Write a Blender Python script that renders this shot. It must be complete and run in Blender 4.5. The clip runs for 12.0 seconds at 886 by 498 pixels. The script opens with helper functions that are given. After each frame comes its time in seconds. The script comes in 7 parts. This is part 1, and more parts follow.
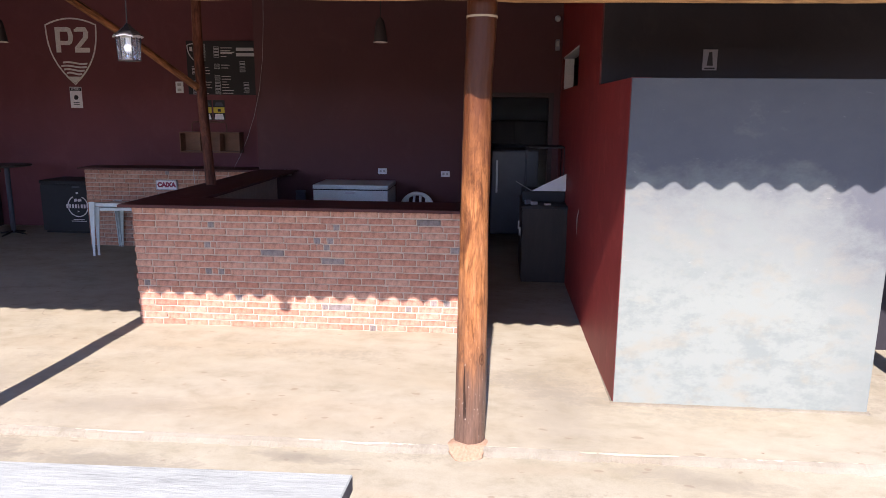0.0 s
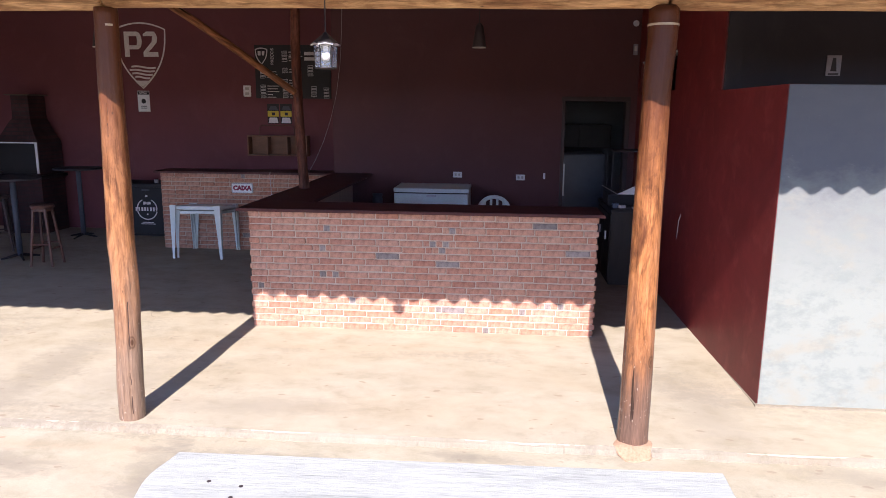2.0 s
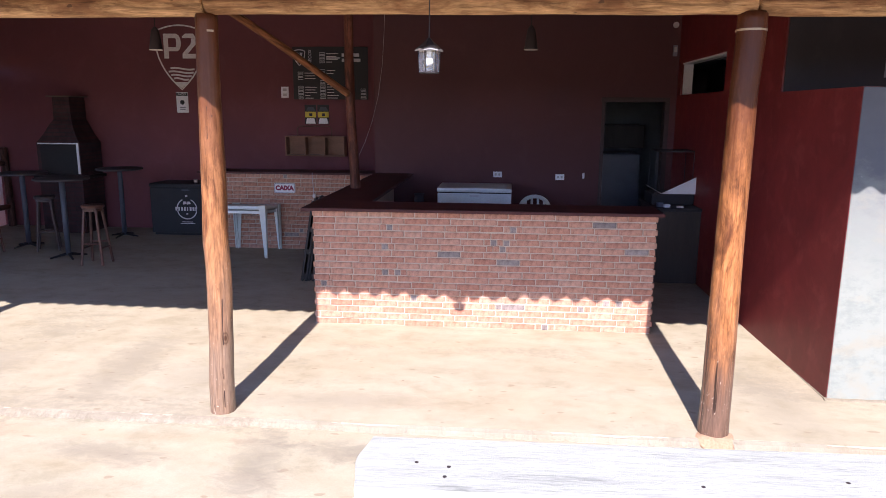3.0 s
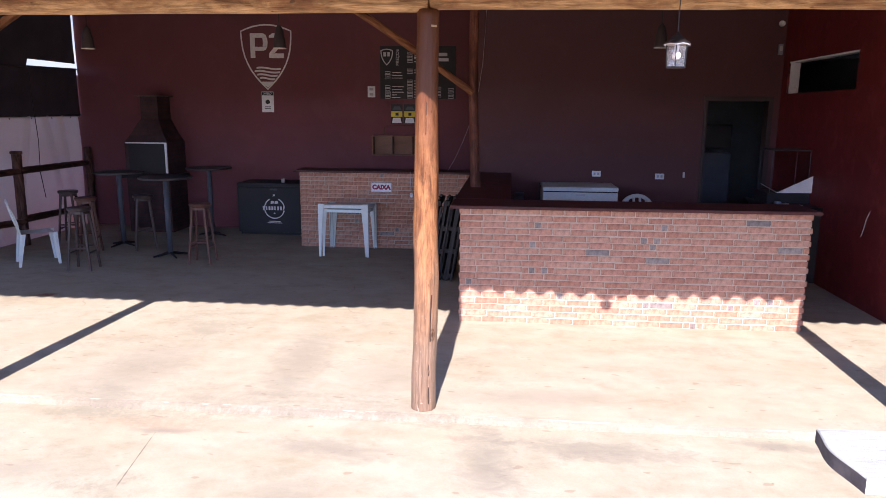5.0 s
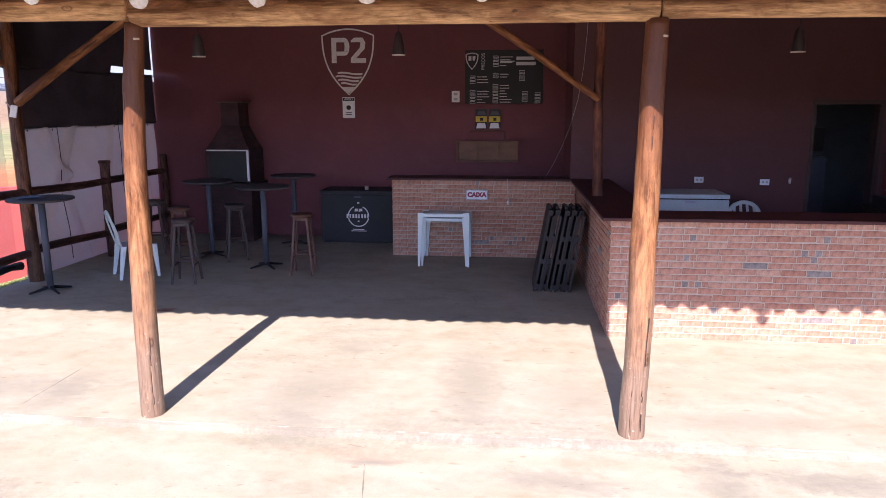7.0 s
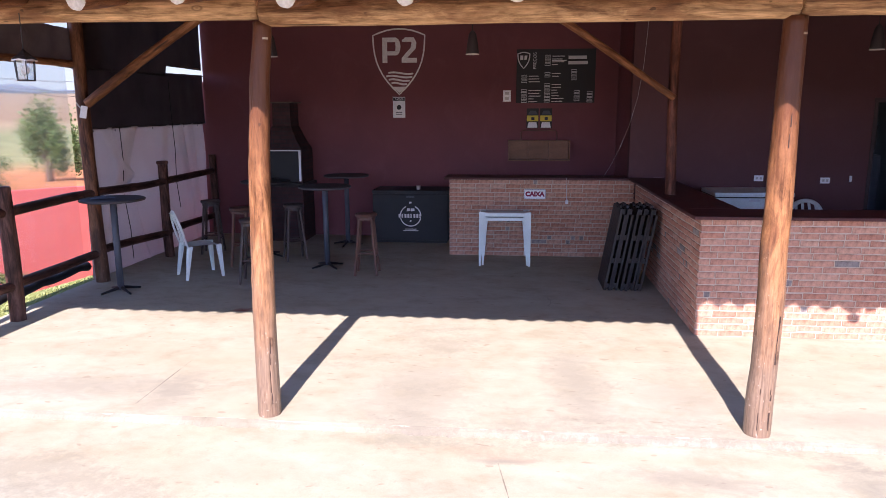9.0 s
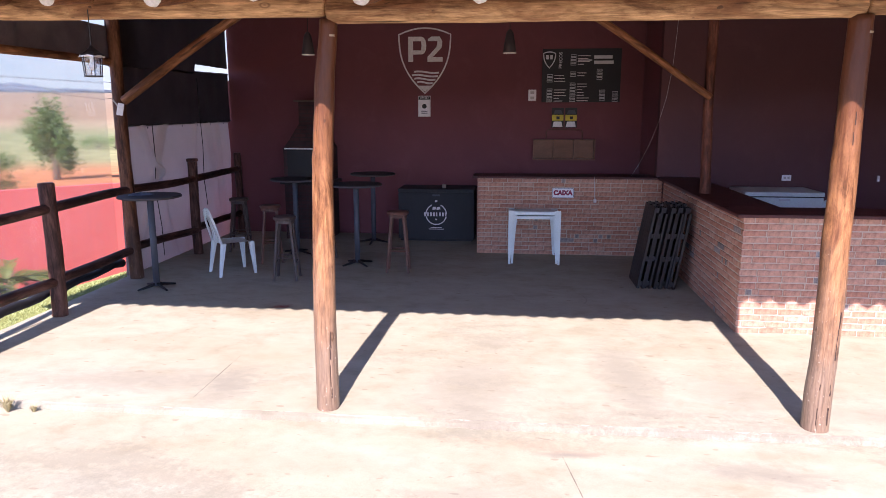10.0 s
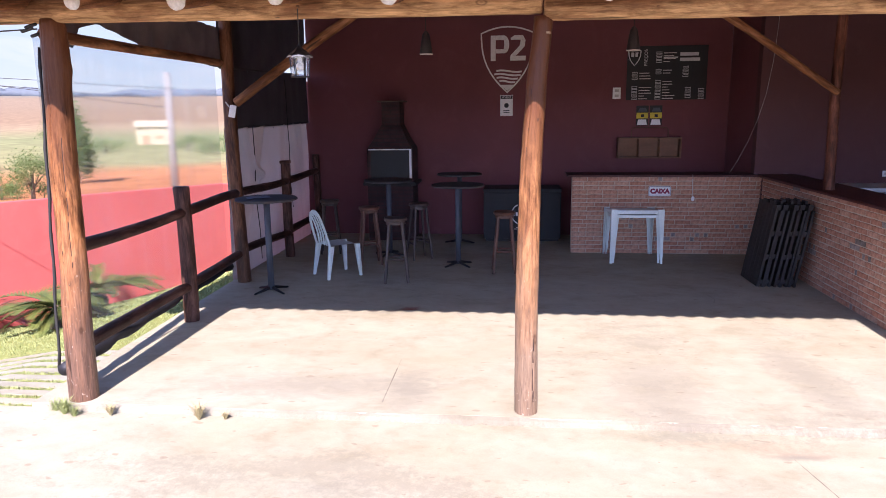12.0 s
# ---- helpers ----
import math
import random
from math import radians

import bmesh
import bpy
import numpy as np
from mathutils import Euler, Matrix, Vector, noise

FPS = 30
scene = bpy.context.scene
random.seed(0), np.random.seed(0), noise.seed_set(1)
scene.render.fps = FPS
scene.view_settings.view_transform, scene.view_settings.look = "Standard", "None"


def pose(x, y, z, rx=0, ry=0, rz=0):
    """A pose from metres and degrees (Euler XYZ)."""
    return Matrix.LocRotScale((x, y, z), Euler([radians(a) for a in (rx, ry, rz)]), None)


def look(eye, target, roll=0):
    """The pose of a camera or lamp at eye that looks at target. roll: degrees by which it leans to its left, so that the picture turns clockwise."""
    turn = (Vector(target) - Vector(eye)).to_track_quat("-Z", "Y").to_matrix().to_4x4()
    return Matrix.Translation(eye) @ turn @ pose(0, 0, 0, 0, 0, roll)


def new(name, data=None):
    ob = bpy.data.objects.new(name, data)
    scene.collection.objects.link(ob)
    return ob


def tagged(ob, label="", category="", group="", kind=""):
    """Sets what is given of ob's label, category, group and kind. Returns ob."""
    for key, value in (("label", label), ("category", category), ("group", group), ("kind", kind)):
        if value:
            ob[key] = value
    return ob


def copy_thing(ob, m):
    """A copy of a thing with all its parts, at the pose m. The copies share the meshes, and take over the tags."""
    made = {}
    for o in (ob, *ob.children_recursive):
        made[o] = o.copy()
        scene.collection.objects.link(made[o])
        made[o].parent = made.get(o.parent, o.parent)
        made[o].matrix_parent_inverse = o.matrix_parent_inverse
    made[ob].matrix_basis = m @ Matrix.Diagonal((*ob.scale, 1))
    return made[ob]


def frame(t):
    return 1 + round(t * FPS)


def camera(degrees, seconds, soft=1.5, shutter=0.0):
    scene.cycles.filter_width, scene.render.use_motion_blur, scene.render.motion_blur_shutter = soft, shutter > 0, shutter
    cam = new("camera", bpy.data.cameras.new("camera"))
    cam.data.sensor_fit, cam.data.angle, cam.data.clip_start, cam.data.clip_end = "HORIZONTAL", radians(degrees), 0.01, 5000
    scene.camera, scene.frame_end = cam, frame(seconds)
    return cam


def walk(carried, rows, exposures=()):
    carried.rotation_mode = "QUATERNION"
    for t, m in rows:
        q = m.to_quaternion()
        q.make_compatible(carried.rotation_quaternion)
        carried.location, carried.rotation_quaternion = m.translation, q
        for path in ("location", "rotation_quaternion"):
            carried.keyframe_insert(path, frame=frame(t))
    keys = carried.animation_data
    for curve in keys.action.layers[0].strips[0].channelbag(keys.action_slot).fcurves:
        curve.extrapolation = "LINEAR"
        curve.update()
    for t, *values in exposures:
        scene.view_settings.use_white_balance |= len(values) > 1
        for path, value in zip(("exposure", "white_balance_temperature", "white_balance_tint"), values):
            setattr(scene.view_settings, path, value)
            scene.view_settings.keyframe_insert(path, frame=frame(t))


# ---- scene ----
cam = camera(64.9, 12.0, soft=0.6)
PATH = [
    (0, (0.373, 0.052, 1.968), (0.219, 2.007, 1.574), 0.5),
    (0.5, (0.091, 0.063, 1.983), (-0.062, 2.017, 1.586), 0.5),
    (1, (-0.118, 0.054, 1.997), (-0.275, 2.008, 1.6), 0.4),
    (1.5, (-0.374, -0.001, 1.996), (-0.534, 1.953, 1.601), 0.4),
    (2, (-0.611, -0.092, 1.983), (-0.774, 1.863, 1.595), 0.5),
    (2.5, (-0.866, -0.179, 1.99), (-1.031, 1.776, 1.601), 0.5),
    (3, (-1.13, -0.271, 1.999), (-1.3, 1.683, 1.609), 0.4),
    (5, (-2.453, -0.381, 1.952), (-2.635, 1.573, 1.567), 0.4),
    (5.5, (-2.825, -0.385, 1.985), (-3.009, 1.568, 1.596), 0.4),
    (6, (-3.168, -0.342, 1.999), (-3.358, 1.612, 1.615), 0.2),
    (6.5, (-3.485, -0.27, 2.015), (-3.679, 1.682, 1.627), 0.1),
    (7, (-3.784, -0.27, 2.038), (-3.976, 1.682, 1.651), -0.0),
    (9, (-4.566, -0.343, 2.031), (-4.764, 1.609, 1.644), -0.2),
    (9.5, (-4.73, -0.385, 2.014), (-4.928, 1.568, 1.627), -0.2),
    (10, (-4.958, -0.431, 2.01), (-5.156, 1.521, 1.624), -0.0),
    (10.5, (-5.283, -0.433, 2.008), (-5.483, 1.519, 1.622), -0.1),
    (11, (-5.642, -0.44, 2.013), (-5.844, 1.513, 1.628), -0.2),
    (11.5, (-6.015, -0.448, 1.999), (-6.214, 1.504, 1.614), -0.5),
    (12, (-6.312, -0.484, 2.008), (-6.509, 1.469, 1.622), -0.6),
]
walk(cam, [(t, look(eye, target, roll)) for t, eye, target, roll in PATH],
     exposures=[(0, 1.28, 6800, 35), (3, 1.42, 6760, 36), (6, 1.51, 6660, 39), (9, 1.56, 6560, 39), (12, 1.53, 6580, 39)])

# ---- daylight ----
SUN_DIR = Vector((0.016, 1.0, -0.857))          # the way the sunlight travels
world = bpy.data.worlds.new("daylight")
scene.world = world
world.use_nodes = True
wn = world.node_tree.nodes
sky = wn.new("ShaderNodeTexSky")
sky.sky_type = 'NISHITA'
sky.sun_disc = False
sky.sun_elevation = radians(40.6)
sky.sun_rotation = radians(180)
sky.air_density, sky.dust_density, sky.ozone_density = 1.0, 0.2, 3.5
sky.altitude = 2500
wn["Background"].inputs["Strength"].default_value = 0.15
world.node_tree.links.new(sky.outputs[0], wn["Background"].inputs["Color"])
sun = new("sun", bpy.data.lights.new("sun", 'SUN'))
sun.data.energy = 4.4
sun.data.angle = radians(0.53)
sun.data.color = (0.985, 1.0, 0.925)
sun.matrix_world = look((0, -20, 20), Vector((0, -20, 20)) + SUN_DIR)


# ---- materials ----
def nodes_of(name):
    m = bpy.data.materials.new(name)
    m.use_nodes = True
    return m, m.node_tree.nodes, m.node_tree.links, m.node_tree.nodes["Principled BSDF"]


def ramp(n, l, src, stops):
    r = n.new("ShaderNodeValToRGB")
    while len(r.color_ramp.elements) < len(stops):
        r.color_ramp.elements.new(0.5)
    for e, (p, c) in zip(r.color_ramp.elements, stops):
        e.position = p
        e.color = (*c, 1) if len(c) == 3 else c
    l.new(src, r.inputs[0])
    return r.outputs[0]


def noise_tex(n, l, scale, detail=5.0, rough=0.55, stretch=(1, 1, 1), shift=0.0, coords="Object", dist=0.0):
    co = n.new("ShaderNodeTexCoord")
    mp = n.new("ShaderNodeMapping")
    mp.inputs["Scale"].default_value = stretch
    mp.inputs["Location"].default_value = (shift, shift * 0.7, shift * 1.3)
    tx = n.new("ShaderNodeTexNoise")
    tx.inputs["Scale"].default_value = scale
    tx.inputs["Detail"].default_value = detail
    tx.inputs["Roughness"].default_value = rough
    tx.inputs["Distortion"].default_value = dist
    l.new(co.outputs[coords], mp.inputs[0])
    l.new(mp.outputs[0], tx.inputs["Vector"])
    return tx.outputs["Fac"]


def mix(n, l, fac, a, b, kind='MIX'):
    m = n.new("ShaderNodeMix")
    m.data_type, m.blend_type = 'RGBA', kind
    for sock, v in ((m.inputs[0], fac), (m.inputs[6], a), (m.inputs[7], b)):
        if isinstance(v, bpy.types.NodeSocket):
            l.new(v, sock)
        else:
            sock.default_value = v if isinstance(v, (int, float)) else ((*v, 1) if len(v) == 3 else v)
    return m.outputs[2]


def bump(n, l, b, src, strength, dist=0.01):
    k = n.new("ShaderNodeBump")
    k.inputs["Strength"].default_value = strength
    k.inputs["Distance"].default_value = dist
    l.new(src, k.inputs["Height"])
    l.new(k.outputs[0], b.inputs["Normal"])


def surface(name, dark, light, scale=6, rough=0.7, metal=0.0, grain=80, relief=0.15, stretch=(1, 1, 1), coords="Object", spec=0.5):
    """Two-scale colour variation and fine relief."""
    m, n, l, b = nodes_of(name)
    big = noise_tex(n, l, scale, stretch=stretch, coords=coords)
    fine = noise_tex(n, l, grain, 3, stretch=stretch, shift=3.1, coords=coords)
    base = ramp(n, l, big, [(0.3, dark), (0.7, light)])
    speck = ramp(n, l, fine, [(0.3, (0.86, 0.86, 0.86)), (0.7, (1.05, 1.05, 1.05))])
    l.new(mix(n, l, 1.0, base, speck, 'MULTIPLY'), b.inputs["Base Color"])
    b.inputs["Roughness"].default_value = rough
    b.inputs["Metallic"].default_value = metal
    b.inputs["Specular IOR Level"].default_value = spec
    bump(n, l, b, fine, relief, 0.004)
    return m


def concrete_material(name, tone, stain, worn, grey, rust=0.4, dirt=0.65, cracks=0.5, blots=()):
    """Cream cement with rust bleeding, speckled grey-green dirt and a few flecks and cracks."""
    m, n, l, b = nodes_of(name)
    broad = noise_tex(n, l, 0.7, 5, 0.6, stretch=(0.7, 1.2, 1), dist=0.4)
    rusty = noise_tex(n, l, 1.0, 4, 0.55, stretch=(0.45, 1.5, 1), shift=31, dist=0.6)
    zone = noise_tex(n, l, 1.15, 4, 0.55, stretch=(0.5, 1.3, 1), shift=5, dist=0.5)
    speckle = noise_tex(n, l, 22, 9, 0.75, shift=9)
    smear = noise_tex(n, l, 3.6, 8, 0.68, stretch=(0.85, 1.2, 1), shift=17, dist=0.2)
    fine = noise_tex(n, l, 140, 4, 0.7, shift=13)
    fleck = noise_tex(n, l, 13, 1, 0.4, stretch=(0.7, 1.3, 1), shift=2)
    c = ramp(n, l, broad, [(0.32, stain), (0.5, tone), (0.68, worn)])
    c = mix(n, l, ramp(n, l, rusty, [(0.52, (0, 0, 0)), (0.74, (rust,) * 3)]), c, (0.42, 0.28, 0.155))
    c = mix(n, l, 1.0, c, ramp(n, l, smear, [(0.34, (0.83, 0.825, 0.79)), (0.46, (0.95, 0.95, 0.94)), (0.62, (1.05, 1.05, 1.05))]), 'MULTIPLY')
    add = n.new("ShaderNodeMath")
    add.operation = 'MULTIPLY_ADD'
    add.inputs[1].default_value = 0.55
    l.new(speckle, add.inputs[0])
    l.new(zone, add.inputs[2])
    c = mix(n, l, ramp(n, l, add.outputs[0], [(0.85, (0, 0, 0)), (0.95, (dirt,) * 3)]), c, grey)
    c = mix(n, l, ramp(n, l, fleck, [(0.735, (0, 0, 0)), (0.755, (0.6,) * 3)]), c, (0.25, 0.195, 0.135))
    c = mix(n, l, 1.0, c, ramp(n, l, fine, [(0.3, (0.90, 0.89, 0.88)), (0.7, (1.05, 1.05, 1.05))]), 'MULTIPLY')
    co = n.new("ShaderNodeTexCoord")
    vo = n.new("ShaderNodeTexVoronoi")
    vo.feature = 'DISTANCE_TO_EDGE'
    vo.inputs["Scale"].default_value = 0.42
    wob = n.new("ShaderNodeVectorMath")
    wob.operation = 'ADD'
    nz = n.new("ShaderNodeTexNoise")
    nz.inputs["Scale"].default_value = 2.5
    sc = n.new("ShaderNodeVectorMath")
    sc.operation = 'SCALE'
    sc.inputs["Scale"].default_value = 0.5
    l.new(co.outputs["Object"], nz.inputs["Vector"])
    l.new(nz.outputs["Color"], sc.inputs[0])
    l.new(co.outputs["Object"], wob.inputs[0])
    l.new(sc.outputs[0], wob.inputs[1])
    l.new(wob.outputs[0], vo.inputs["Vector"])
    crack = ramp(n, l, vo.outputs["Distance"], [(0.0, (1, 1, 1)), (0.004, (0, 0, 0))])
    patch = ramp(n, l, noise_tex(n, l, 0.8, 2, shift=21), [(0.60, (0, 0, 0)), (0.66, (cracks,) * 3)])
    c = mix(n, l, mix(n, l, 1.0, crack, patch, 'MULTIPLY'), c, (0.16, 0.13, 0.10))
    # single stains: place, half sizes, turn, strength and colour, with frayed outlines
    torn = mix(n, l, 0.55, smear, noise_tex(n, l, 9, 9, 0.72, stretch=(0.7, 1.2, 1), shift=44, dist=0.6))
    for x, y, rx, ry, turn, strength, colour in blots:
        bc = n.new("ShaderNodeTexCoord")
        bmap = n.new("ShaderNodeMapping")
        bmap.vector_type = 'TEXTURE'
        bmap.inputs["Location"].default_value = (x, y, 0)
        bmap.inputs["Rotation"].default_value = (0, 0, radians(turn))
        bmap.inputs["Scale"].default_value = (rx, ry, 50)
        bl = n.new("ShaderNodeVectorMath")
        bl.operation = 'LENGTH'
        l.new(bc.outputs["Object"], bmap.inputs[0])
        l.new(bmap.outputs[0], bl.inputs[0])
        thin = min(rx, ry) < 0.03
        fray = n.new("ShaderNodeMath")
        fray.operation = 'MULTIPLY_ADD'
        fray.inputs[1].default_value = -2.2 if thin else -4.5
        l.new(fleck if thin else torn, fray.inputs[0])
        l.new(bl.outputs["Value"], fray.inputs[2])
        edge = -0.6 if thin else -2.15
        sub = n.new("ShaderNodeMath")
        sub.operation = 'SUBTRACT'
        sub.inputs[1].default_value = edge
        l.new(fray.outputs[0], sub.inputs[0])
        c = mix(n, l, ramp(n, l, sub.outputs[0], [(0.0, (strength,) * 3), (0.55, (0.55 * strength,) * 3), (0.95, (0, 0, 0))]), c, colour)
    l.new(c, b.inputs["Base Color"])
    b.inputs["Roughness"].default_value = 0.85
    b.inputs["Specular IOR Level"].default_value = 0.2
    bump(n, l, b, mix(n, l, 0.5, speckle, smear), 0.12, 0.008)
    return m


def log_material(name, dark, light, grey, gloss=0.45, weathered=0.6, climb=0.0, head_shade=0.0):
    """Varnished round timber; the grain runs along the log's own z."""
    m, n, l, b = nodes_of(name)
    grain = noise_tex(n, l, 110, 6, 0.7, stretch=(1, 1, 0.05), dist=0.4)
    mid = noise_tex(n, l, 26, 5, 0.6, stretch=(1, 1, 0.10), shift=2, dist=0.6)
    patch = noise_tex(n, l, 7.0, 9, 0.68, stretch=(1, 1, 0.26), shift=4, dist=0.5)
    split = noise_tex(n, l, 15, 3, 0.55, stretch=(1, 1, 0.03), shift=8, dist=0.25)
    spot = noise_tex(n, l, 16, 2, 0.4, stretch=(1, 1, 0.6), shift=15)
    chip = noise_tex(n, l, 60, 2, 0.5, stretch=(1, 1, 0.7), shift=27)
    c = ramp(n, l, patch, [(0.36, dark), (0.45, tuple(0.6 * p + 0.4 * q for p, q in zip(dark, light))), (0.50, light), (0.64, tuple(min(1.0, 1.3 * v + 0.02) for v in light))])
    c = mix(n, l, 1.0, c, ramp(n, l, grain, [(0.32, (0.55, 0.48, 0.43)), (0.44, (0.95, 0.94, 0.93)), (0.62, (1.14, 1.14, 1.15))]), 'MULTIPLY')
    mottle = noise_tex(n, l, 30, 6, 0.65, stretch=(1, 1, 0.22), shift=33, dist=0.5)
    c = mix(n, l, 1.0, c, ramp(n, l, mottle, [(0.36, (0.74, 0.71, 0.68)), (0.6, (1.10, 1.10, 1.10))]), 'MULTIPLY')
    c = mix(n, l, 1.0, c, ramp(n, l, mid, [(0.36, (0.50, 0.45, 0.42)), (0.48, (0.92, 0.91, 0.90)), (0.64, (1.16, 1.16, 1.16))]), 'MULTIPLY')
    co = n.new("ShaderNodeTexCoord")
    sep = n.new("ShaderNodeSeparateXYZ")
    l.new(co.outputs["Object"], sep.inputs[0])
    if head_shade:
        # eave shade painted into the colour, stronger towards the head
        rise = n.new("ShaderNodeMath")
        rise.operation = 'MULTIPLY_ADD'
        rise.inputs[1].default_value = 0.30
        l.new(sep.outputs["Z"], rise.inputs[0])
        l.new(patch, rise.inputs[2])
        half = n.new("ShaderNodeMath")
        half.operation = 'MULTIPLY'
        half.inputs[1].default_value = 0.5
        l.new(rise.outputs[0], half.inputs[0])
        c = mix(n, l, ramp(n, l, half.outputs[0], [(0.47, (0, 0, 0)), (0.56, (head_shade,) * 3)]), c, (0.85 * dark[0], 0.72 * dark[1], 0.7 * dark[2]))
    # weathering that climbs from the foot, with pale chips
    add = n.new("ShaderNodeMath")
    add.operation = 'MULTIPLY_ADD'
    add.inputs[1].default_value = 1.1
    l.new(noise_tex(n, l, 6, 5, stretch=(1, 1, 0.25), shift=12), add.inputs[0])
    l.new(sep.outputs["Z"], add.inputs[2])
    third = n.new("ShaderNodeMath")
    third.operation = 'DIVIDE'
    third.inputs[1].default_value = 3.0
    l.new(add.outputs[0], third.inputs[0])
    low = ramp(n, l, third.outputs[0], [((0.75 + climb) / 3, (weathered,) * 3), ((1.45 + climb) / 3, (0, 0, 0))])
    c = mix(n, l, low, c, mix(n, l, 1.0, ramp(n, l, grain, [(0.3, (0.55,) * 3), (0.7, (1.35,) * 3)]), grey, 'MULTIPLY'))
    c = mix(n, l, ramp(n, l, spot, [(0.735, (0, 0, 0)), (0.76, (0.7,) * 3)]), c, (0.05, 0.025, 0.015))
    kc = n.new("ShaderNodeTexCoord")
    km = n.new("ShaderNodeMapping")
    km.inputs["Scale"].default_value = (1, 1, 0.5)
    kv = n.new("ShaderNodeTexVoronoi")
    kv.inputs["Scale"].default_value = 4.2
    l.new(kc.outputs["Object"], km.inputs[0])
    l.new(km.outputs[0], kv.inputs["Vector"])
    c = mix(n, l, ramp(n, l, kv.outputs["Distance"], [(0.03, (0.9,) * 3), (0.055, (0.25,) * 3), (0.075, (0.75,) * 3), (0.10, (0.1,) * 3), (0.16, (0, 0, 0))]), c, tuple(0.45 * v for v in dark))
    c = mix(n, l, ramp(n, l, split, [(0.30, (0.9,) * 3), (0.325, (0, 0, 0))]), c, (0.02, 0.012, 0.009))
    c = mix(n, l, mix(n, l, 1.0, low, ramp(n, l, chip, [(0.685, (0, 0, 0)), (0.715, (0.7,) * 3)]), 'MULTIPLY'), c, (0.50, 0.42, 0.34))
    l.new(c, b.inputs["Base Color"])
    b.inputs["Roughness"].default_value = gloss
    b.inputs["Specular IOR Level"].default_value = 0.2
    bump(n, l, b, mix(n, l, 0.5, mix(n, l, 0.5, grain, mottle), split), 0.8, 0.01)
    return m


def painted_wall(name, a, c2, scuff, scuff_amount=0.5, rough=0.75, relief=0.25):
    m, n, l, b = nodes_of(name)
    broad = noise_tex(n, l, 0.9, 5, 0.6, dist=0.5)
    smear = noise_tex(n, l, 2.6, 8, 0.68, stretch=(1, 1, 0.8), shift=6, dist=0.8)
    fine = noise_tex(n, l, 160, 3, shift=1)
    c = ramp(n, l, broad, [(0.3, a), (0.7, c2)])
    c = mix(n, l, ramp(n, l, smear, [(0.54, (0, 0, 0)), (0.66, (scuff_amount,) * 3)]), c, scuff)
    l.new(c, b.inputs["Base Color"])
    b.inputs["Roughness"].default_value = rough
    b.inputs["Specular IOR Level"].default_value = 0.3
    bump(n, l, b, mix(n, l, 0.35, fine, smear), relief, 0.004)
    return m


def rough_plaster_wall(name, a, c2, scuff):
    """Trowelled plaster under powdery paint, with small pits and rubbed spots."""
    m, n, l, b = nodes_of(name)
    broad = noise_tex(n, l, 0.9, 5, 0.6, dist=0.5)
    lump = noise_tex(n, l, 5, 7, 0.6, shift=6, dist=0.4)
    pit = noise_tex(n, l, 45, 4, 0.65, shift=21)
    c = ramp(n, l, broad, [(0.3, a), (0.7, c2)])
    rub = noise_tex(n, l, 3.2, 9, 0.72, stretch=(1, 1, 0.8), shift=14, dist=0.7)
    c = mix(n, l, 1.0, c, ramp(n, l, rub, [(0.36, (0.66, 0.64, 0.64)), (0.6, (1.08, 1.08, 1.08))]), 'MULTIPLY')
    c = mix(n, l, ramp(n, l, lump, [(0.54, (0, 0, 0)), (0.68, (0.5,) * 3)]), c, scuff)
    c = mix(n, l, ramp(n, l, pit, [(0.70, (0, 0, 0)), (0.76, (0.5,) * 3)]), c, tuple(1.6 * v for v in scuff))
    l.new(c, b.inputs["Base Color"])
    b.inputs["Roughness"].default_value = 0.55
    b.inputs["Specular IOR Level"].default_value = 0.4
    # powdery limewash that scatters raking light back
    b.inputs["Sheen Weight"].default_value = 0.27
    b.inputs["Sheen Roughness"].default_value = 0.55
    b.inputs["Sheen Tint"].default_value = (0.66, 0.07, 0.06, 1)
    bump(n, l, b, mix(n, l, 0.35, lump, pit), 0.12, 0.004)
    return m


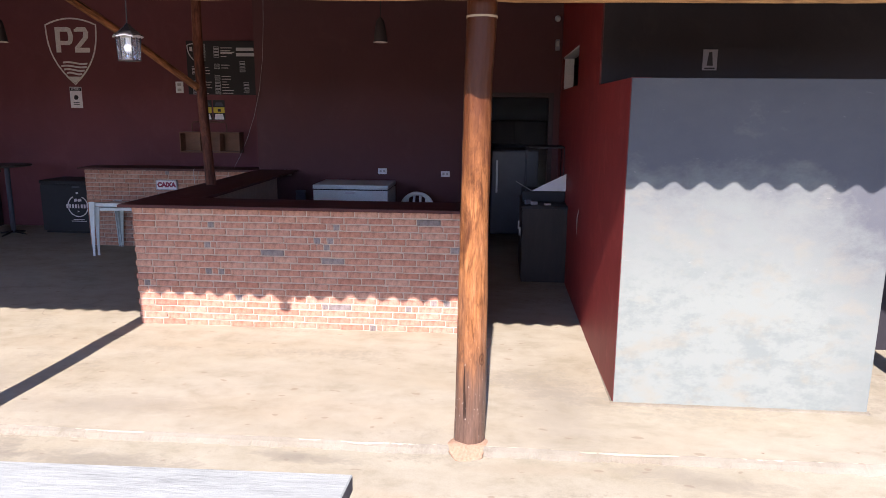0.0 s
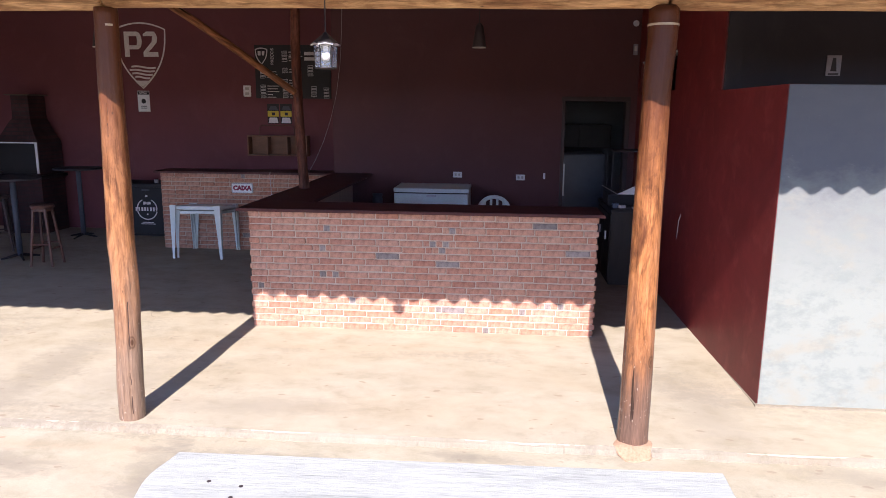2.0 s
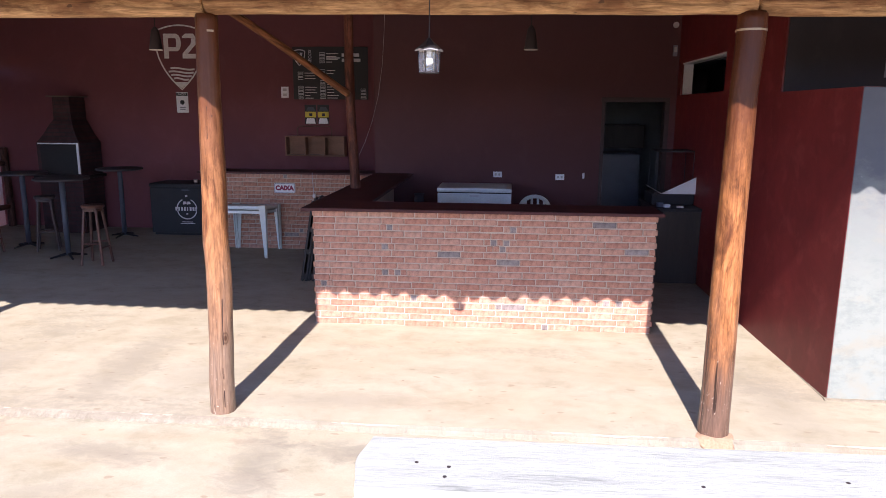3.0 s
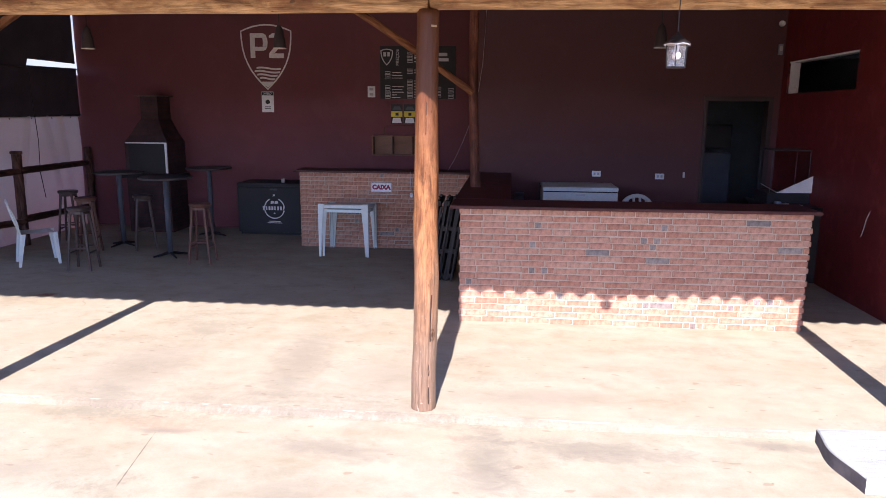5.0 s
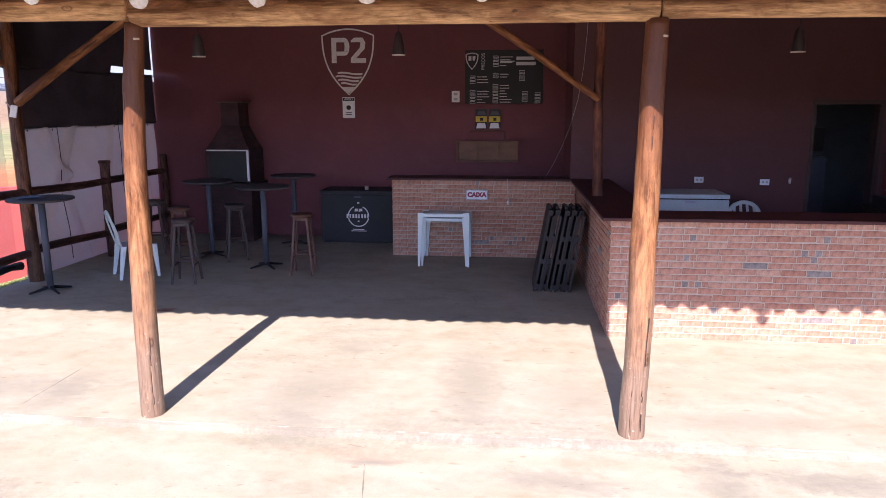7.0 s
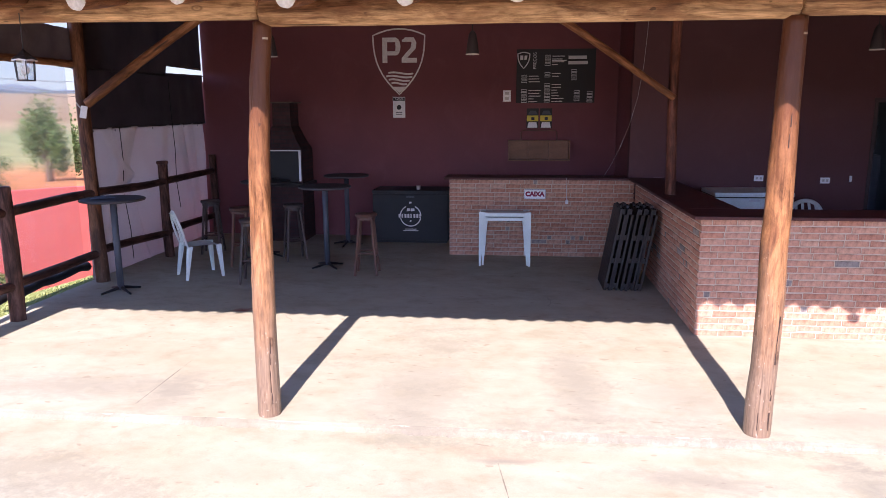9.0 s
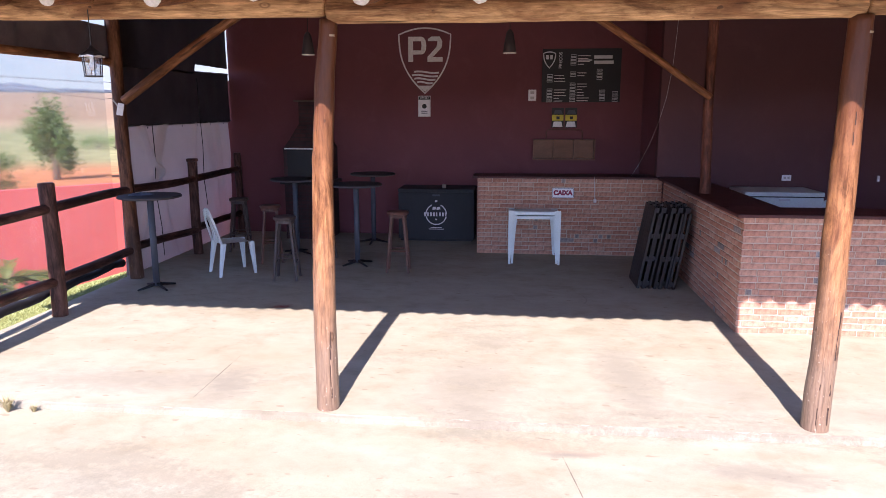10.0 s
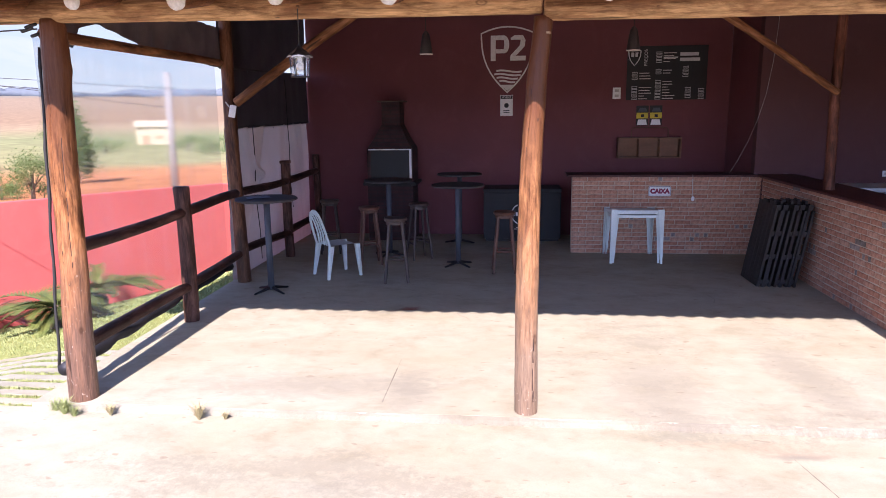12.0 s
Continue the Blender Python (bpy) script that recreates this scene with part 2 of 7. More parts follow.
def worn_screen_material():
    """Slate-blue paint, scratched and scuffed tan; chalk and painted sunlight whiten its lower part."""
    m, n, l, b = nodes_of("worn_slate_paint")
    co = n.new("ShaderNodeTexCoord")
    sep = n.new("ShaderNodeSeparateXYZ")
    l.new(co.outputs["Object"], sep.inputs[0])
    cloud = noise_tex(n, l, 2.6, 9, 0.66, stretch=(0.8, 1, 1.2), shift=3)
    wipe = noise_tex(n, l, 7, 10, 0.74, stretch=(0.6, 1, 1.0), shift=8)
    drip = noise_tex(n, l, 20, 5, 0.65, stretch=(1, 1, 0.12), shift=12)
    fine = noise_tex(n, l, 160, 3, shift=1)
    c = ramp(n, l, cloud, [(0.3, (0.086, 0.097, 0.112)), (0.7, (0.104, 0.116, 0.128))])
    # chalk plus painted sunlight: strongest about knee height, ragged, fading towards the free edge
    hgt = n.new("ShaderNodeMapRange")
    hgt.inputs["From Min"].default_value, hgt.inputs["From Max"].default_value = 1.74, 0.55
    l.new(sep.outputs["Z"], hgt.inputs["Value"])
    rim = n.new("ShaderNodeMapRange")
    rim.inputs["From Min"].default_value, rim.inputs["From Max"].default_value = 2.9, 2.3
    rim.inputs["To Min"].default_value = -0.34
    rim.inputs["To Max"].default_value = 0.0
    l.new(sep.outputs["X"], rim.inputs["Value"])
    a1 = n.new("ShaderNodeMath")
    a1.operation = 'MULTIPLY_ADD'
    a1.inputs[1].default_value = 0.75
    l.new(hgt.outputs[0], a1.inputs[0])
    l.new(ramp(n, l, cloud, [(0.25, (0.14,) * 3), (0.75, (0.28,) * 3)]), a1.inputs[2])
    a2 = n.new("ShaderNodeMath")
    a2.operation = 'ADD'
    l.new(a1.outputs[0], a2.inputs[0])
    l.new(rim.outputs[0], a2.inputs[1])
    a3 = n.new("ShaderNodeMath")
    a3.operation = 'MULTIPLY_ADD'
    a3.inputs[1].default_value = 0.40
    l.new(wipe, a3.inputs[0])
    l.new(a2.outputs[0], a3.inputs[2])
    sun_chalk = ramp(n, l, a3.outputs[0], [(0.44, (0, 0, 0)), (0.61, (0.45,) * 3), (0.80, (0.76,) * 3), (1.05, (1, 1, 1))])
    c = mix(n, l, sun_chalk, c, (0.214, 0.245, 0.220))
    c = mix(n, l, mix(n, l, 1.0, sun_chalk, ramp(n, l, wipe, [(0.47, (0, 0, 0)), (0.60, (0.70,) * 3)]), 'MULTIPLY'), c, (0.160, 0.193, 0.180))
    tan = noise_tex(n, l, 4, 5, 0.6, stretch=(1, 1, 1.6), shift=40)
    c = mix(n, l, mix(n, l, 1.0, sun_chalk, ramp(n, l, tan, [(0.52, (0, 0, 0)), (0.66, (0.42,) * 3)]), 'MULTIPLY'), c, (0.24, 0.222, 0.165))
    c = mix(n, l, ramp(n, l, drip, [(0.64, (0, 0, 0)), (0.74, (0.12,) * 3)]), c, (0.26, 0.27, 0.27))
    scr = noise_tex(n, l, 26, 3, 0.5, stretch=(0.35, 1, 1.2), shift=50, dist=2.0)
    c = mix(n, l, ramp(n, l, scr, [(0.735, (0, 0, 0)), (0.75, (0.4,) * 3)]), c, (0.30, 0.30, 0.30))
    l.new(c, b.inputs["Base Color"])
    b.inputs["Roughness"].default_value = 0.8
    b.inputs["Specular IOR Level"].default_value = 0.25
    bump(n, l, b, mix(n, l, 0.4, fine, wipe), 0.15, 0.004)
    return m


def plank_material():
    """Sun-bleached blue-grey timber, streaked along the board."""
    m, n, l, b = nodes_of("weathered_grey_plank")
    streak = noise_tex(n, l, 26, 9, 0.75, stretch=(0.11, 1, 1), dist=0.4)
    hair = noise_tex(n, l, 130, 5, 0.75, stretch=(0.10, 1, 1), shift=4)
    cloud = noise_tex(n, l, 3.5, 5, 0.6, stretch=(0.5, 1.3, 1), shift=9)
    c = ramp(n, l, streak, [(0.33, (0.19, 0.213, 0.188)), (0.42, (0.305, 0.335, 0.296)), (0.6, (0.360, 0.393, 0.346))])
    c = mix(n, l, ramp(n, l, cloud, [(0.45, (0, 0, 0)), (0.7, (0.6,) * 3)]), c, (0.355, 0.386, 0.343))
    c = mix(n, l, 1.0, c, ramp(n, l, hair, [(0.32, (0.82, 0.82, 0.82)), (0.6, (1.06, 1.06, 1.06))]), 'MULTIPLY')
    l.new(c, b.inputs["Base Color"])
    b.inputs["Roughness"].default_value = 0.85
    bump(n, l, b, mix(n, l, 0.5, streak, hair), 0.6, 0.006)
    return m


def brick_material(name, stops):
    m, n, l, b = nodes_of(name)
    info = n.new("ShaderNodeObjectInfo")
    tone = ramp(n, l, info.outputs["Random"], stops)
    wear = noise_tex(n, l, 26, 6, 0.65, dist=0.5)
    face = noise_tex(n, l, 7, 3, 0.5, shift=7)
    fine = noise_tex(n, l, 260, 3, shift=4)
    c = mix(n, l, 1.0, tone, ramp(n, l, wear, [(0.32, (0.50, 0.47, 0.46)), (0.5, (0.92, 0.90, 0.89)), (0.68, (1.16, 1.14, 1.13))]), 'MULTIPLY')
    c = mix(n, l, ramp(n, l, face, [(0.52, (0, 0, 0)), (0.72, (0.45,) * 3)]), c, (0.50, 0.330, 0.235))
    l.new(c, b.inputs["Base Color"])
    b.inputs["Roughness"].default_value = 0.88
    b.inputs["Specular IOR Level"].default_value = 0.25
    bump(n, l, b, mix(n, l, 0.5, wear, fine), 0.5, 0.005)
    return m


def plain(name, colour, rough=0.5, metal=0.0, grain=120, var=0.12, relief=0.08):
    lo = tuple(v * (1 - var) for v in colour)
    hi = tuple(min(1, v * (1 + var)) for v in colour)
    return surface(name, lo, hi, 4, rough, metal, grain, relief)


def vinyl_material():
    """Clear, slightly rippled plastic sheet with a haze of dust."""
    m, n, l, b = nodes_of("clear_vinyl")
    n.remove(b)
    out = n["Material Output"]
    seen = n.new("ShaderNodeBsdfRefraction")
    seen.inputs["Color"].default_value = (0.80, 0.845, 0.855, 1)
    seen.inputs["IOR"].default_value = 1.012
    seen.inputs["Roughness"].default_value = 0.23
    clear = n.new("ShaderNodeBsdfTransparent")
    clear.inputs["Color"].default_value = (0.80, 0.845, 0.855, 1)
    shine = n.new("ShaderNodeBsdfGlossy")
    shine.inputs["Roughness"].default_value = 0.08
    dust = n.new("ShaderNodeBsdfTranslucent")
    dust.inputs["Color"].default_value = (0.8, 0.8, 0.82, 1)
    streak = noise_tex(n, l, 3, 4, stretch=(1, 3, 0.25))
    a = n.new("ShaderNodeMixShader")
    a.inputs[0].default_value = 0.93
    l.new(clear.outputs[0], a.inputs[1])
    l.new(seen.outputs[0], a.inputs[2])
    d = n.new("ShaderNodeMixShader")
    l.new(ramp(n, l, streak, [(0.35, (0.025,) * 3), (0.75, (0.09,) * 3)]), d.inputs[0])
    l.new(a.outputs[0], d.inputs[1])
    l.new(dust.outputs[0], d.inputs[2])
    g = n.new("ShaderNodeMixShader")
    g.inputs[0].default_value = 0.05
    l.new(d.outputs[0], g.inputs[1])
    l.new(shine.outputs[0], g.inputs[2])
    l.new(g.outputs[0], out.inputs["Surface"])
    return m


def dusty_glass_material():
    """Lamp panes: clear glass under a film of dust."""
    m, n, l, b = nodes_of("dusty_lamp_glass")
    n.remove(b)
    clear = n.new("ShaderNodeBsdfTransparent")
    film = n.new("ShaderNodeBsdfTranslucent")
    film.inputs["Color"].default_value = (0.55, 0.65, 0.8, 1)
    veil = n.new("ShaderNodeBsdfDiffuse")
    veil.inputs["Color"].default_value = (0.55, 0.65, 0.8, 1)
    shine = n.new("ShaderNodeBsdfGlossy")
    shine.inputs["Roughness"].default_value = 0.05
    a, c, d = (n.new("ShaderNodeMixShader") for _ in range(3))
    a.inputs[0].default_value = 0.5
    l.new(film.outputs[0], a.inputs[1])
    l.new(veil.outputs[0], a.inputs[2])
    l.new(ramp(n, l, noise_tex(n, l, 18, 4), [(0.3, (0.05,) * 3), (0.7, (0.09,) * 3)]), c.inputs[0])
    l.new(clear.outputs[0], c.inputs[1])
    l.new(a.outputs[0], c.inputs[2])
    d.inputs[0].default_value = 0.08
    l.new(c.outputs[0], d.inputs[1])
    l.new(shine.outputs[0], d.inputs[2])
    l.new(d.outputs[0], n["Material Output"].inputs["Surface"])
    return m


def glass_material():
    m, n, l, b = nodes_of("lamp_glass")
    b.inputs["Base Color"].default_value = (0.95, 0.97, 0.97, 1)
    b.inputs["Transmission Weight"].default_value = 1.0
    b.inputs["Roughness"].default_value = 0.06
    b.inputs["IOR"].default_value = 1.1
    return m


GREEN_GREY, TAN, DARK = (0.208, 0.196, 0.153), (0.31, 0.265, 0.18), (0.12, 0.10, 0.075)
FLOOR_BLOTS = (
    (-4.06, 4.75, 0.26, 1.0, 4, 0.55, GREEN_GREY), (-5.25, 4.5, 0.42, 0.7, -12, 0.45, GREEN_GREY), (-3.30, 4.5, 0.4, 0.5, 20, 0.35, GREEN_GREY),
    (-7.75, 4.35, 1.1, 0.26, 4, 0.5, GREEN_GREY), (-7.05, 4.30, 0.24, 0.5, -8, 0.5, GREEN_GREY), (-6.4, 5.2, 0.7, 0.3, 10, 0.3, TAN),
    (-1.0, 4.9, 1.0, 0.25, 2, 0.25, TAN), (-7.215, 4.54, 0.004, 0.34, 0, 0.8, DARK), (-8.3, 5.2, 0.9, 0.22, 8, 0.3, TAN),
    (-7.36, 6.44, 0.16, 0.07, 6, 1.0, (0.22, 0.035, 0.02)), (0.8, 4.5, 0.25, 0.9, 5, 0.35, GREEN_GREY), (-2.2, 4.25, 0.8, 0.16, 3, 0.4, GREEN_GREY),
)
YARD_BLOTS = (
    (-2.53, 3.32, 0.22, 0.5, 5, 0.75, GREEN_GREY), (-1.90, 3.57, 0.62, 0.14, -5, 0.75, GREEN_GREY), (-3.5, 3.42, 0.42, 0.13, -8, 0.65, GREEN_GREY),
    (-4.58, 3.55, 0.20, 0.045, 4, 0.8, GREEN_GREY), (-0.74, 3.74, 0.36, 0.075, -4, 0.75, GREEN_GREY), (-4.565, 3.15, 0.004, 0.24, 10, 0.8, DARK),
    (1.5, 3.70, 0.5, 0.12, -10, 0.55, GREEN_GREY), (0.62, 3.72, 0.5, 0.1, 3, 0.4, TAN), (-6.2, 3.3, 0.5, 0.16, 0, 0.3, TAN), (-5.2, 3.0, 0.4, 0.12, 5, 0.4, GREEN_GREY),
    (-4.3, 3.65, 1.3, 0.1, 0, 0.35, (0.42, 0.29, 0.19)), (-7.3, 3.0, 0.3, 0.2, 0, 0.3, GREEN_GREY), (-3.55, 2.85, 0.3, 0.25, 20, 0.45, GREEN_GREY),
)
M = {
    "floor": concrete_material("cement_floor", (0.366, 0.343, 0.258), (0.342, 0.312, 0.224), (0.386, 0.369, 0.288), (0.252, 0.240, 0.186), 0.10, 0.5, blots=FLOOR_BLOTS),
    "yard": concrete_material("yard_concrete", (0.364, 0.345, 0.256), (0.344, 0.316, 0.222), (0.384, 0.372, 0.288), (0.215, 0.207, 0.155), 0.20, 0.5, blots=YARD_BLOTS),
    "kerb": concrete_material("kerb_mortar", (0.245, 0.230, 0.178), (0.195, 0.176, 0.128), (0.275, 0.262, 0.208), (0.16, 0.146, 0.112), 0.25, 0.6, 0.0),
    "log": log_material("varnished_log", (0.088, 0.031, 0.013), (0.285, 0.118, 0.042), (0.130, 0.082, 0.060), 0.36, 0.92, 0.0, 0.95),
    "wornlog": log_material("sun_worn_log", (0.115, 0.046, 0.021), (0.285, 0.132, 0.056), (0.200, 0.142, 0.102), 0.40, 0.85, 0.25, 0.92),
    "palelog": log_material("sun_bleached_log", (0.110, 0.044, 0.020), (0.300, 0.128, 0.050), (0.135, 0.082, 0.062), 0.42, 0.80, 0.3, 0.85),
    "crackwood": surface("dark_split_wood", (0.016, 0.008, 0.006), (0.045, 0.022, 0.014), 30, 0.9),
    "sidelog": log_material("side_post_log", (0.055, 0.021, 0.013), (0.145, 0.058, 0.028), (0.075, 0.045, 0.034), 0.45, 0.6),
    "beam": log_material("beam_log", (0.23, 0.11, 0.05), (0.44, 0.26, 0.125), (0.45, 0.24, 0.1), 0.55, 0.0),
    "inner": log_material("inner_log", (0.060, 0.020, 0.014), (0.125, 0.042, 0.026), (0.1, 0.045, 0.03), 0.55, 0.2),
    "brace": log_material("brace_log", (0.115, 0.043, 0.02), (0.25, 0.105, 0.045), (0.2, 0.09, 0.05), 0.55, 0.0),
    "rail": log_material("dark_rail_log", (0.034, 0.015, 0.012), (0.09, 0.04, 0.03), (0.07, 0.04, 0.032), 0.55, 0.1),
    "cut": surface("sawn_end_grain", (0.50, 0.45, 0.40), (0.70, 0.66, 0.61), 18, 0.8),
    "brick": brick_material("facing_brick", [(0.0, (0.47, 0.232, 0.156)), (0.2, (0.50, 0.278, 0.198)), (0.42, (0.44, 0.200, 0.132)),
                                             (0.62, (0.51, 0.300, 0.218)), (0.80, (0.40, 0.182, 0.124)), (1.0, (0.48, 0.246, 0.172))]),
    "brickgrey": brick_material("burnt_grey_brick", [(0.0, (0.20, 0.175, 0.165)), (1.0, (0.30, 0.265, 0.25))]),
    "mortar": surface("grey_mortar", (0.455, 0.36, 0.275), (0.55, 0.445, 0.35), 12, 0.95, grain=150, relief=0.4),
    "slab": surface("oxide_red_countertop", (0.060, 0.018, 0.017), (0.095, 0.028, 0.025), 5, 0.5, grain=90, relief=0.05, spec=0.25),
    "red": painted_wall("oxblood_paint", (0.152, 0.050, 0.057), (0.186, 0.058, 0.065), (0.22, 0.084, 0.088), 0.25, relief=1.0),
    # the same oxblood, darkened to paint in the bar end's weaker light
    "redbar": painted_wall("oxblood_shaded_copy", (0.100, 0.043, 0.046), (0.120, 0.049, 0.052), (0.15, 0.065, 0.068), 0.25, relief=1.0),
    "redyard": painted_wall("coral_red_paint", (0.45, 0.088, 0.080), (0.50, 0.108, 0.098), (0.44, 0.125, 0.11), 0.3),
    "grey": worn_screen_material(),
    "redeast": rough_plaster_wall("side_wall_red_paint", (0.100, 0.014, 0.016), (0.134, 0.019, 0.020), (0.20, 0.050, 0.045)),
    "charcoal": painted_wall("charcoal_paint", (0.020, 0.019, 0.024), (0.030, 0.028, 0.035), (0.045, 0.042, 0.046), 0.3),
    "paint": surface("white_stencil_paint", (0.68, 0.64, 0.63), (0.80, 0.76, 0.75), 20, 0.8),
    "white": plain("white_plastic", (0.66, 0.755, 0.735), 0.35, var=0.05),
    "chalkwhite": plain("board_white", (0.60, 0.60, 0.62), 0.7, var=0.06),
    "signwhite": plain("sign_white", (0.8, 0.8, 0.82), 0.5, var=0.03),
    "signred": plain("sign_crimson", (0.27, 0.012, 0.055), 0.5),
    "yellow": plain("poster_yellow", (0.65, 0.50, 0.03), 0.5),
    "blackgloss": plain("black_panel", (0.012, 0.012, 0.016), 0.6),
    "navy": plain("freezer_black", (0.016, 0.017, 0.020), 0.7),
    "steel": plain("grey_painted_steel", (0.062, 0.072, 0.09), 0.65, 0.0),
    "blackiron": plain("black_iron", (0.015, 0.014, 0.015), 0.5, 0.4),
    "darkwood": surface("dark_stained_wood", (0.018, 0.013, 0.012), (0.035, 0.025, 0.022), 9, 0.55, stretch=(1, 1, 0.2)),
    "foldwood": surface("folded_table_wood", (0.010, 0.008, 0.008), (0.027, 0.021, 0.020), 14, 0.6, stretch=(1, 1, 0.12), grain=60, relief=0.3),
    "stool": surface("stool_wood", (0.075, 0.03, 0.02), (0.15, 0.062, 0.038), 9, 0.5, stretch=(1, 1, 0.2)),
    "stooldark": surface("stool_dark_wood", (0.036, 0.024, 0.022), (0.075, 0.05, 0.042), 9, 0.5, stretch=(1, 1, 0.2)),
    "nichewood": surface("niche_wood", (0.18, 0.082, 0.044), (0.29, 0.135, 0.075), 7, 0.6, stretch=(0.3, 1, 1)),
    "greyplank": plank_material(),
    # fridge door: the back room's gloom is put into its colour
    "fridgedoor": plain("shaded_fridge_enamel", (0.11, 0.12, 0.15), 0.3),
    # for the slab's ends, whose shade is painted in by this darker colour
    "plankshade": surface("shaded_plank_end", (0.055, 0.048, 0.052), (0.10, 0.09, 0.095), 20, 0.85, relief=0.3),
    "tabletop": plain("dark_laminate", (0.042, 0.037, 0.039), 0.7),
    "dullsign": plain("dull_sign_grey", (0.24, 0.24, 0.27), 0.6),
    "tarpbrown": surface("brown_drape", (0.11, 0.083, 0.078), (0.21, 0.165, 0.15), 2.5, 0.6, relief=0.2),
    "tarpdark": surface("brown_black_tarp", (0.045, 0.035, 0.038), (0.088, 0.069, 0.072), 2.5, 0.6, relief=0.2),
    "tarpwhite": surface("off_white_tarp", (0.46, 0.46, 0.45), (0.58, 0.58, 0.57), 1.5, 0.55, relief=0.12),
    "vinyl": vinyl_material(),
    "glass": glass_material(),
    "dustglass": dusty_glass_material(),
    "bulb": plain("milky_bulb", (0.85, 0.84, 0.8), 0.3, var=0.02),
    # reddened so the roof's unseen underside warms the light bounced inside
    "roof": surface("bounce_tinted_sheet", (0.30, 0.19, 0.175), (0.40, 0.27, 0.25), 3, 0.9),
    "grass": surface("lawn_blades", (0.21, 0.26, 0.085), (0.35, 0.40, 0.17), 3, 0.7, grain=30),
    "drygrass": surface("dry_weed", (0.34, 0.29, 0.15), (0.46, 0.41, 0.23), 12, 0.8),
    "leaf": surface("green_leaf", (0.045, 0.10, 0.02), (0.11, 0.17, 0.04), 4, 0.6),
    "frond": surface("cycad_frond", (0.045, 0.085, 0.018), (0.16, 0.175, 0.04), 6, 0.5),
    "redfrond": surface("red_cordyline_leaf", (0.14, 0.03, 0.03), (0.25, 0.06, 0.04), 6, 0.5),
    # blue of the distance haze is mixed into the woods' colour
    "woods": surface("hazed_woodland", (0.10, 0.125, 0.155), (0.12, 0.15, 0.18), 0.02, 0.9),
    "bark": surface("tree_bark", (0.10, 0.075, 0.055), (0.17, 0.13, 0.10), 8, 0.9),
    "paver": concrete_material("paver_concrete", (0.335, 0.338, 0.27), (0.29, 0.285, 0.22), (0.37, 0.374, 0.31), (0.27, 0.25, 0.225)),
    "sand": surface("red_sand", (0.31, 0.195, 0.12), (0.42, 0.285, 0.185), 60, 0.95, grain=300, relief=0.5),
    "drybits": surface("dry_leaf_bits", (0.20, 0.13, 0.08), (0.36, 0.27, 0.18), 9, 0.9),
    "cable": plain("grey_cable", (0.45, 0.43, 0.42), 0.5),
    "blackcable": plain("black_cable", (0.02, 0.02, 0.02), 0.6),
    "cloth": plain("blue_grey_cloth", (0.16, 0.20, 0.27), 0.9),
    "lampshade": plain("dark_lamp_enamel", (0.026, 0.018, 0.020), 0.7),
    "frame": plain("door_frame_wood", (0.05, 0.026, 0.026), 0.6),
    # back room walls, ceiling and fridge body, darkened in colour for the gloom
    "bluewall": plain("shaded_blue_tile", (0.12, 0.132, 0.148), 0.5),
    "alu": plain("brushed_aluminium", (0.6, 0.62, 0.63), 0.35, 0.8),
    "strap": plain("yellowed_strap", (0.42, 0.33, 0.22), 0.6),
    "pole": plain("pole_concrete", (0.27, 0.26, 0.24), 0.9),
    "cream": plain("cream_house_paint", (0.46, 0.40, 0.27), 0.9),
}


def ground_material():
    m, n, l, b = nodes_of("open_country")
    co = n.new("ShaderNodeTexCoord")
    sep = n.new("ShaderNodeSeparateXYZ")
    l.new(co.outputs["Object"], sep.inputs[0])
    ln = n.new("ShaderNodeVectorMath")
    ln.operation = 'LENGTH'
    l.new(co.outputs["Object"], ln.inputs[0])
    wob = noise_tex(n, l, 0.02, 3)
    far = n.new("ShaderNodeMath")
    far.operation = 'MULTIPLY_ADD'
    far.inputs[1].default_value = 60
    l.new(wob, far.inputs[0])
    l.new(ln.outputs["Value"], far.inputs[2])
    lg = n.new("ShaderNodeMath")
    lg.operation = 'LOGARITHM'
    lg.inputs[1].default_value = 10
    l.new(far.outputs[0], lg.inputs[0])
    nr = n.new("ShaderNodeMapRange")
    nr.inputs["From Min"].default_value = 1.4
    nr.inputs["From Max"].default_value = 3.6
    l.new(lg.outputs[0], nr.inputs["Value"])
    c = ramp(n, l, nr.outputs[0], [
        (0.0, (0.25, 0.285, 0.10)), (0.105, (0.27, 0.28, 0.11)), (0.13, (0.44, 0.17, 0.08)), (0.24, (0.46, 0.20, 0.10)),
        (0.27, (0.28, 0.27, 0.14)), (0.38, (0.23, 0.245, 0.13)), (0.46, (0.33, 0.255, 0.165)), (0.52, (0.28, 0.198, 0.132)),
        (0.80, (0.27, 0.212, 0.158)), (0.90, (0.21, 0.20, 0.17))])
    blotch = noise_tex(n, l, 0.35, 6)
    c = mix(n, l, 1.0, c, ramp(n, l, blotch, [(0.3, (0.75, 0.75, 0.75)), (0.7, (1.15, 1.15, 1.1))]), 'MULTIPLY')
    l.new(c, b.inputs["Base Color"])
    b.inputs["Roughness"].default_value = 1.0
    b.inputs["Specular IOR Level"].default_value = 0.0
    return m


M["country"] = ground_material()


# ---- mesh helpers ----
def mesh_of(name, bm, material, smooth=False):
    me = bpy.data.meshes.new(name)
    bmesh.ops.recalc_face_normals(bm, faces=bm.faces[:])
    bm.to_mesh(me)
    bm.free()
    mats = material if isinstance(material, (list, tuple)) else [material]
    for k in mats:
        me.materials.append(M[k])
    if smooth:
        for p in me.polygons:
            p.use_smooth = True
    return me


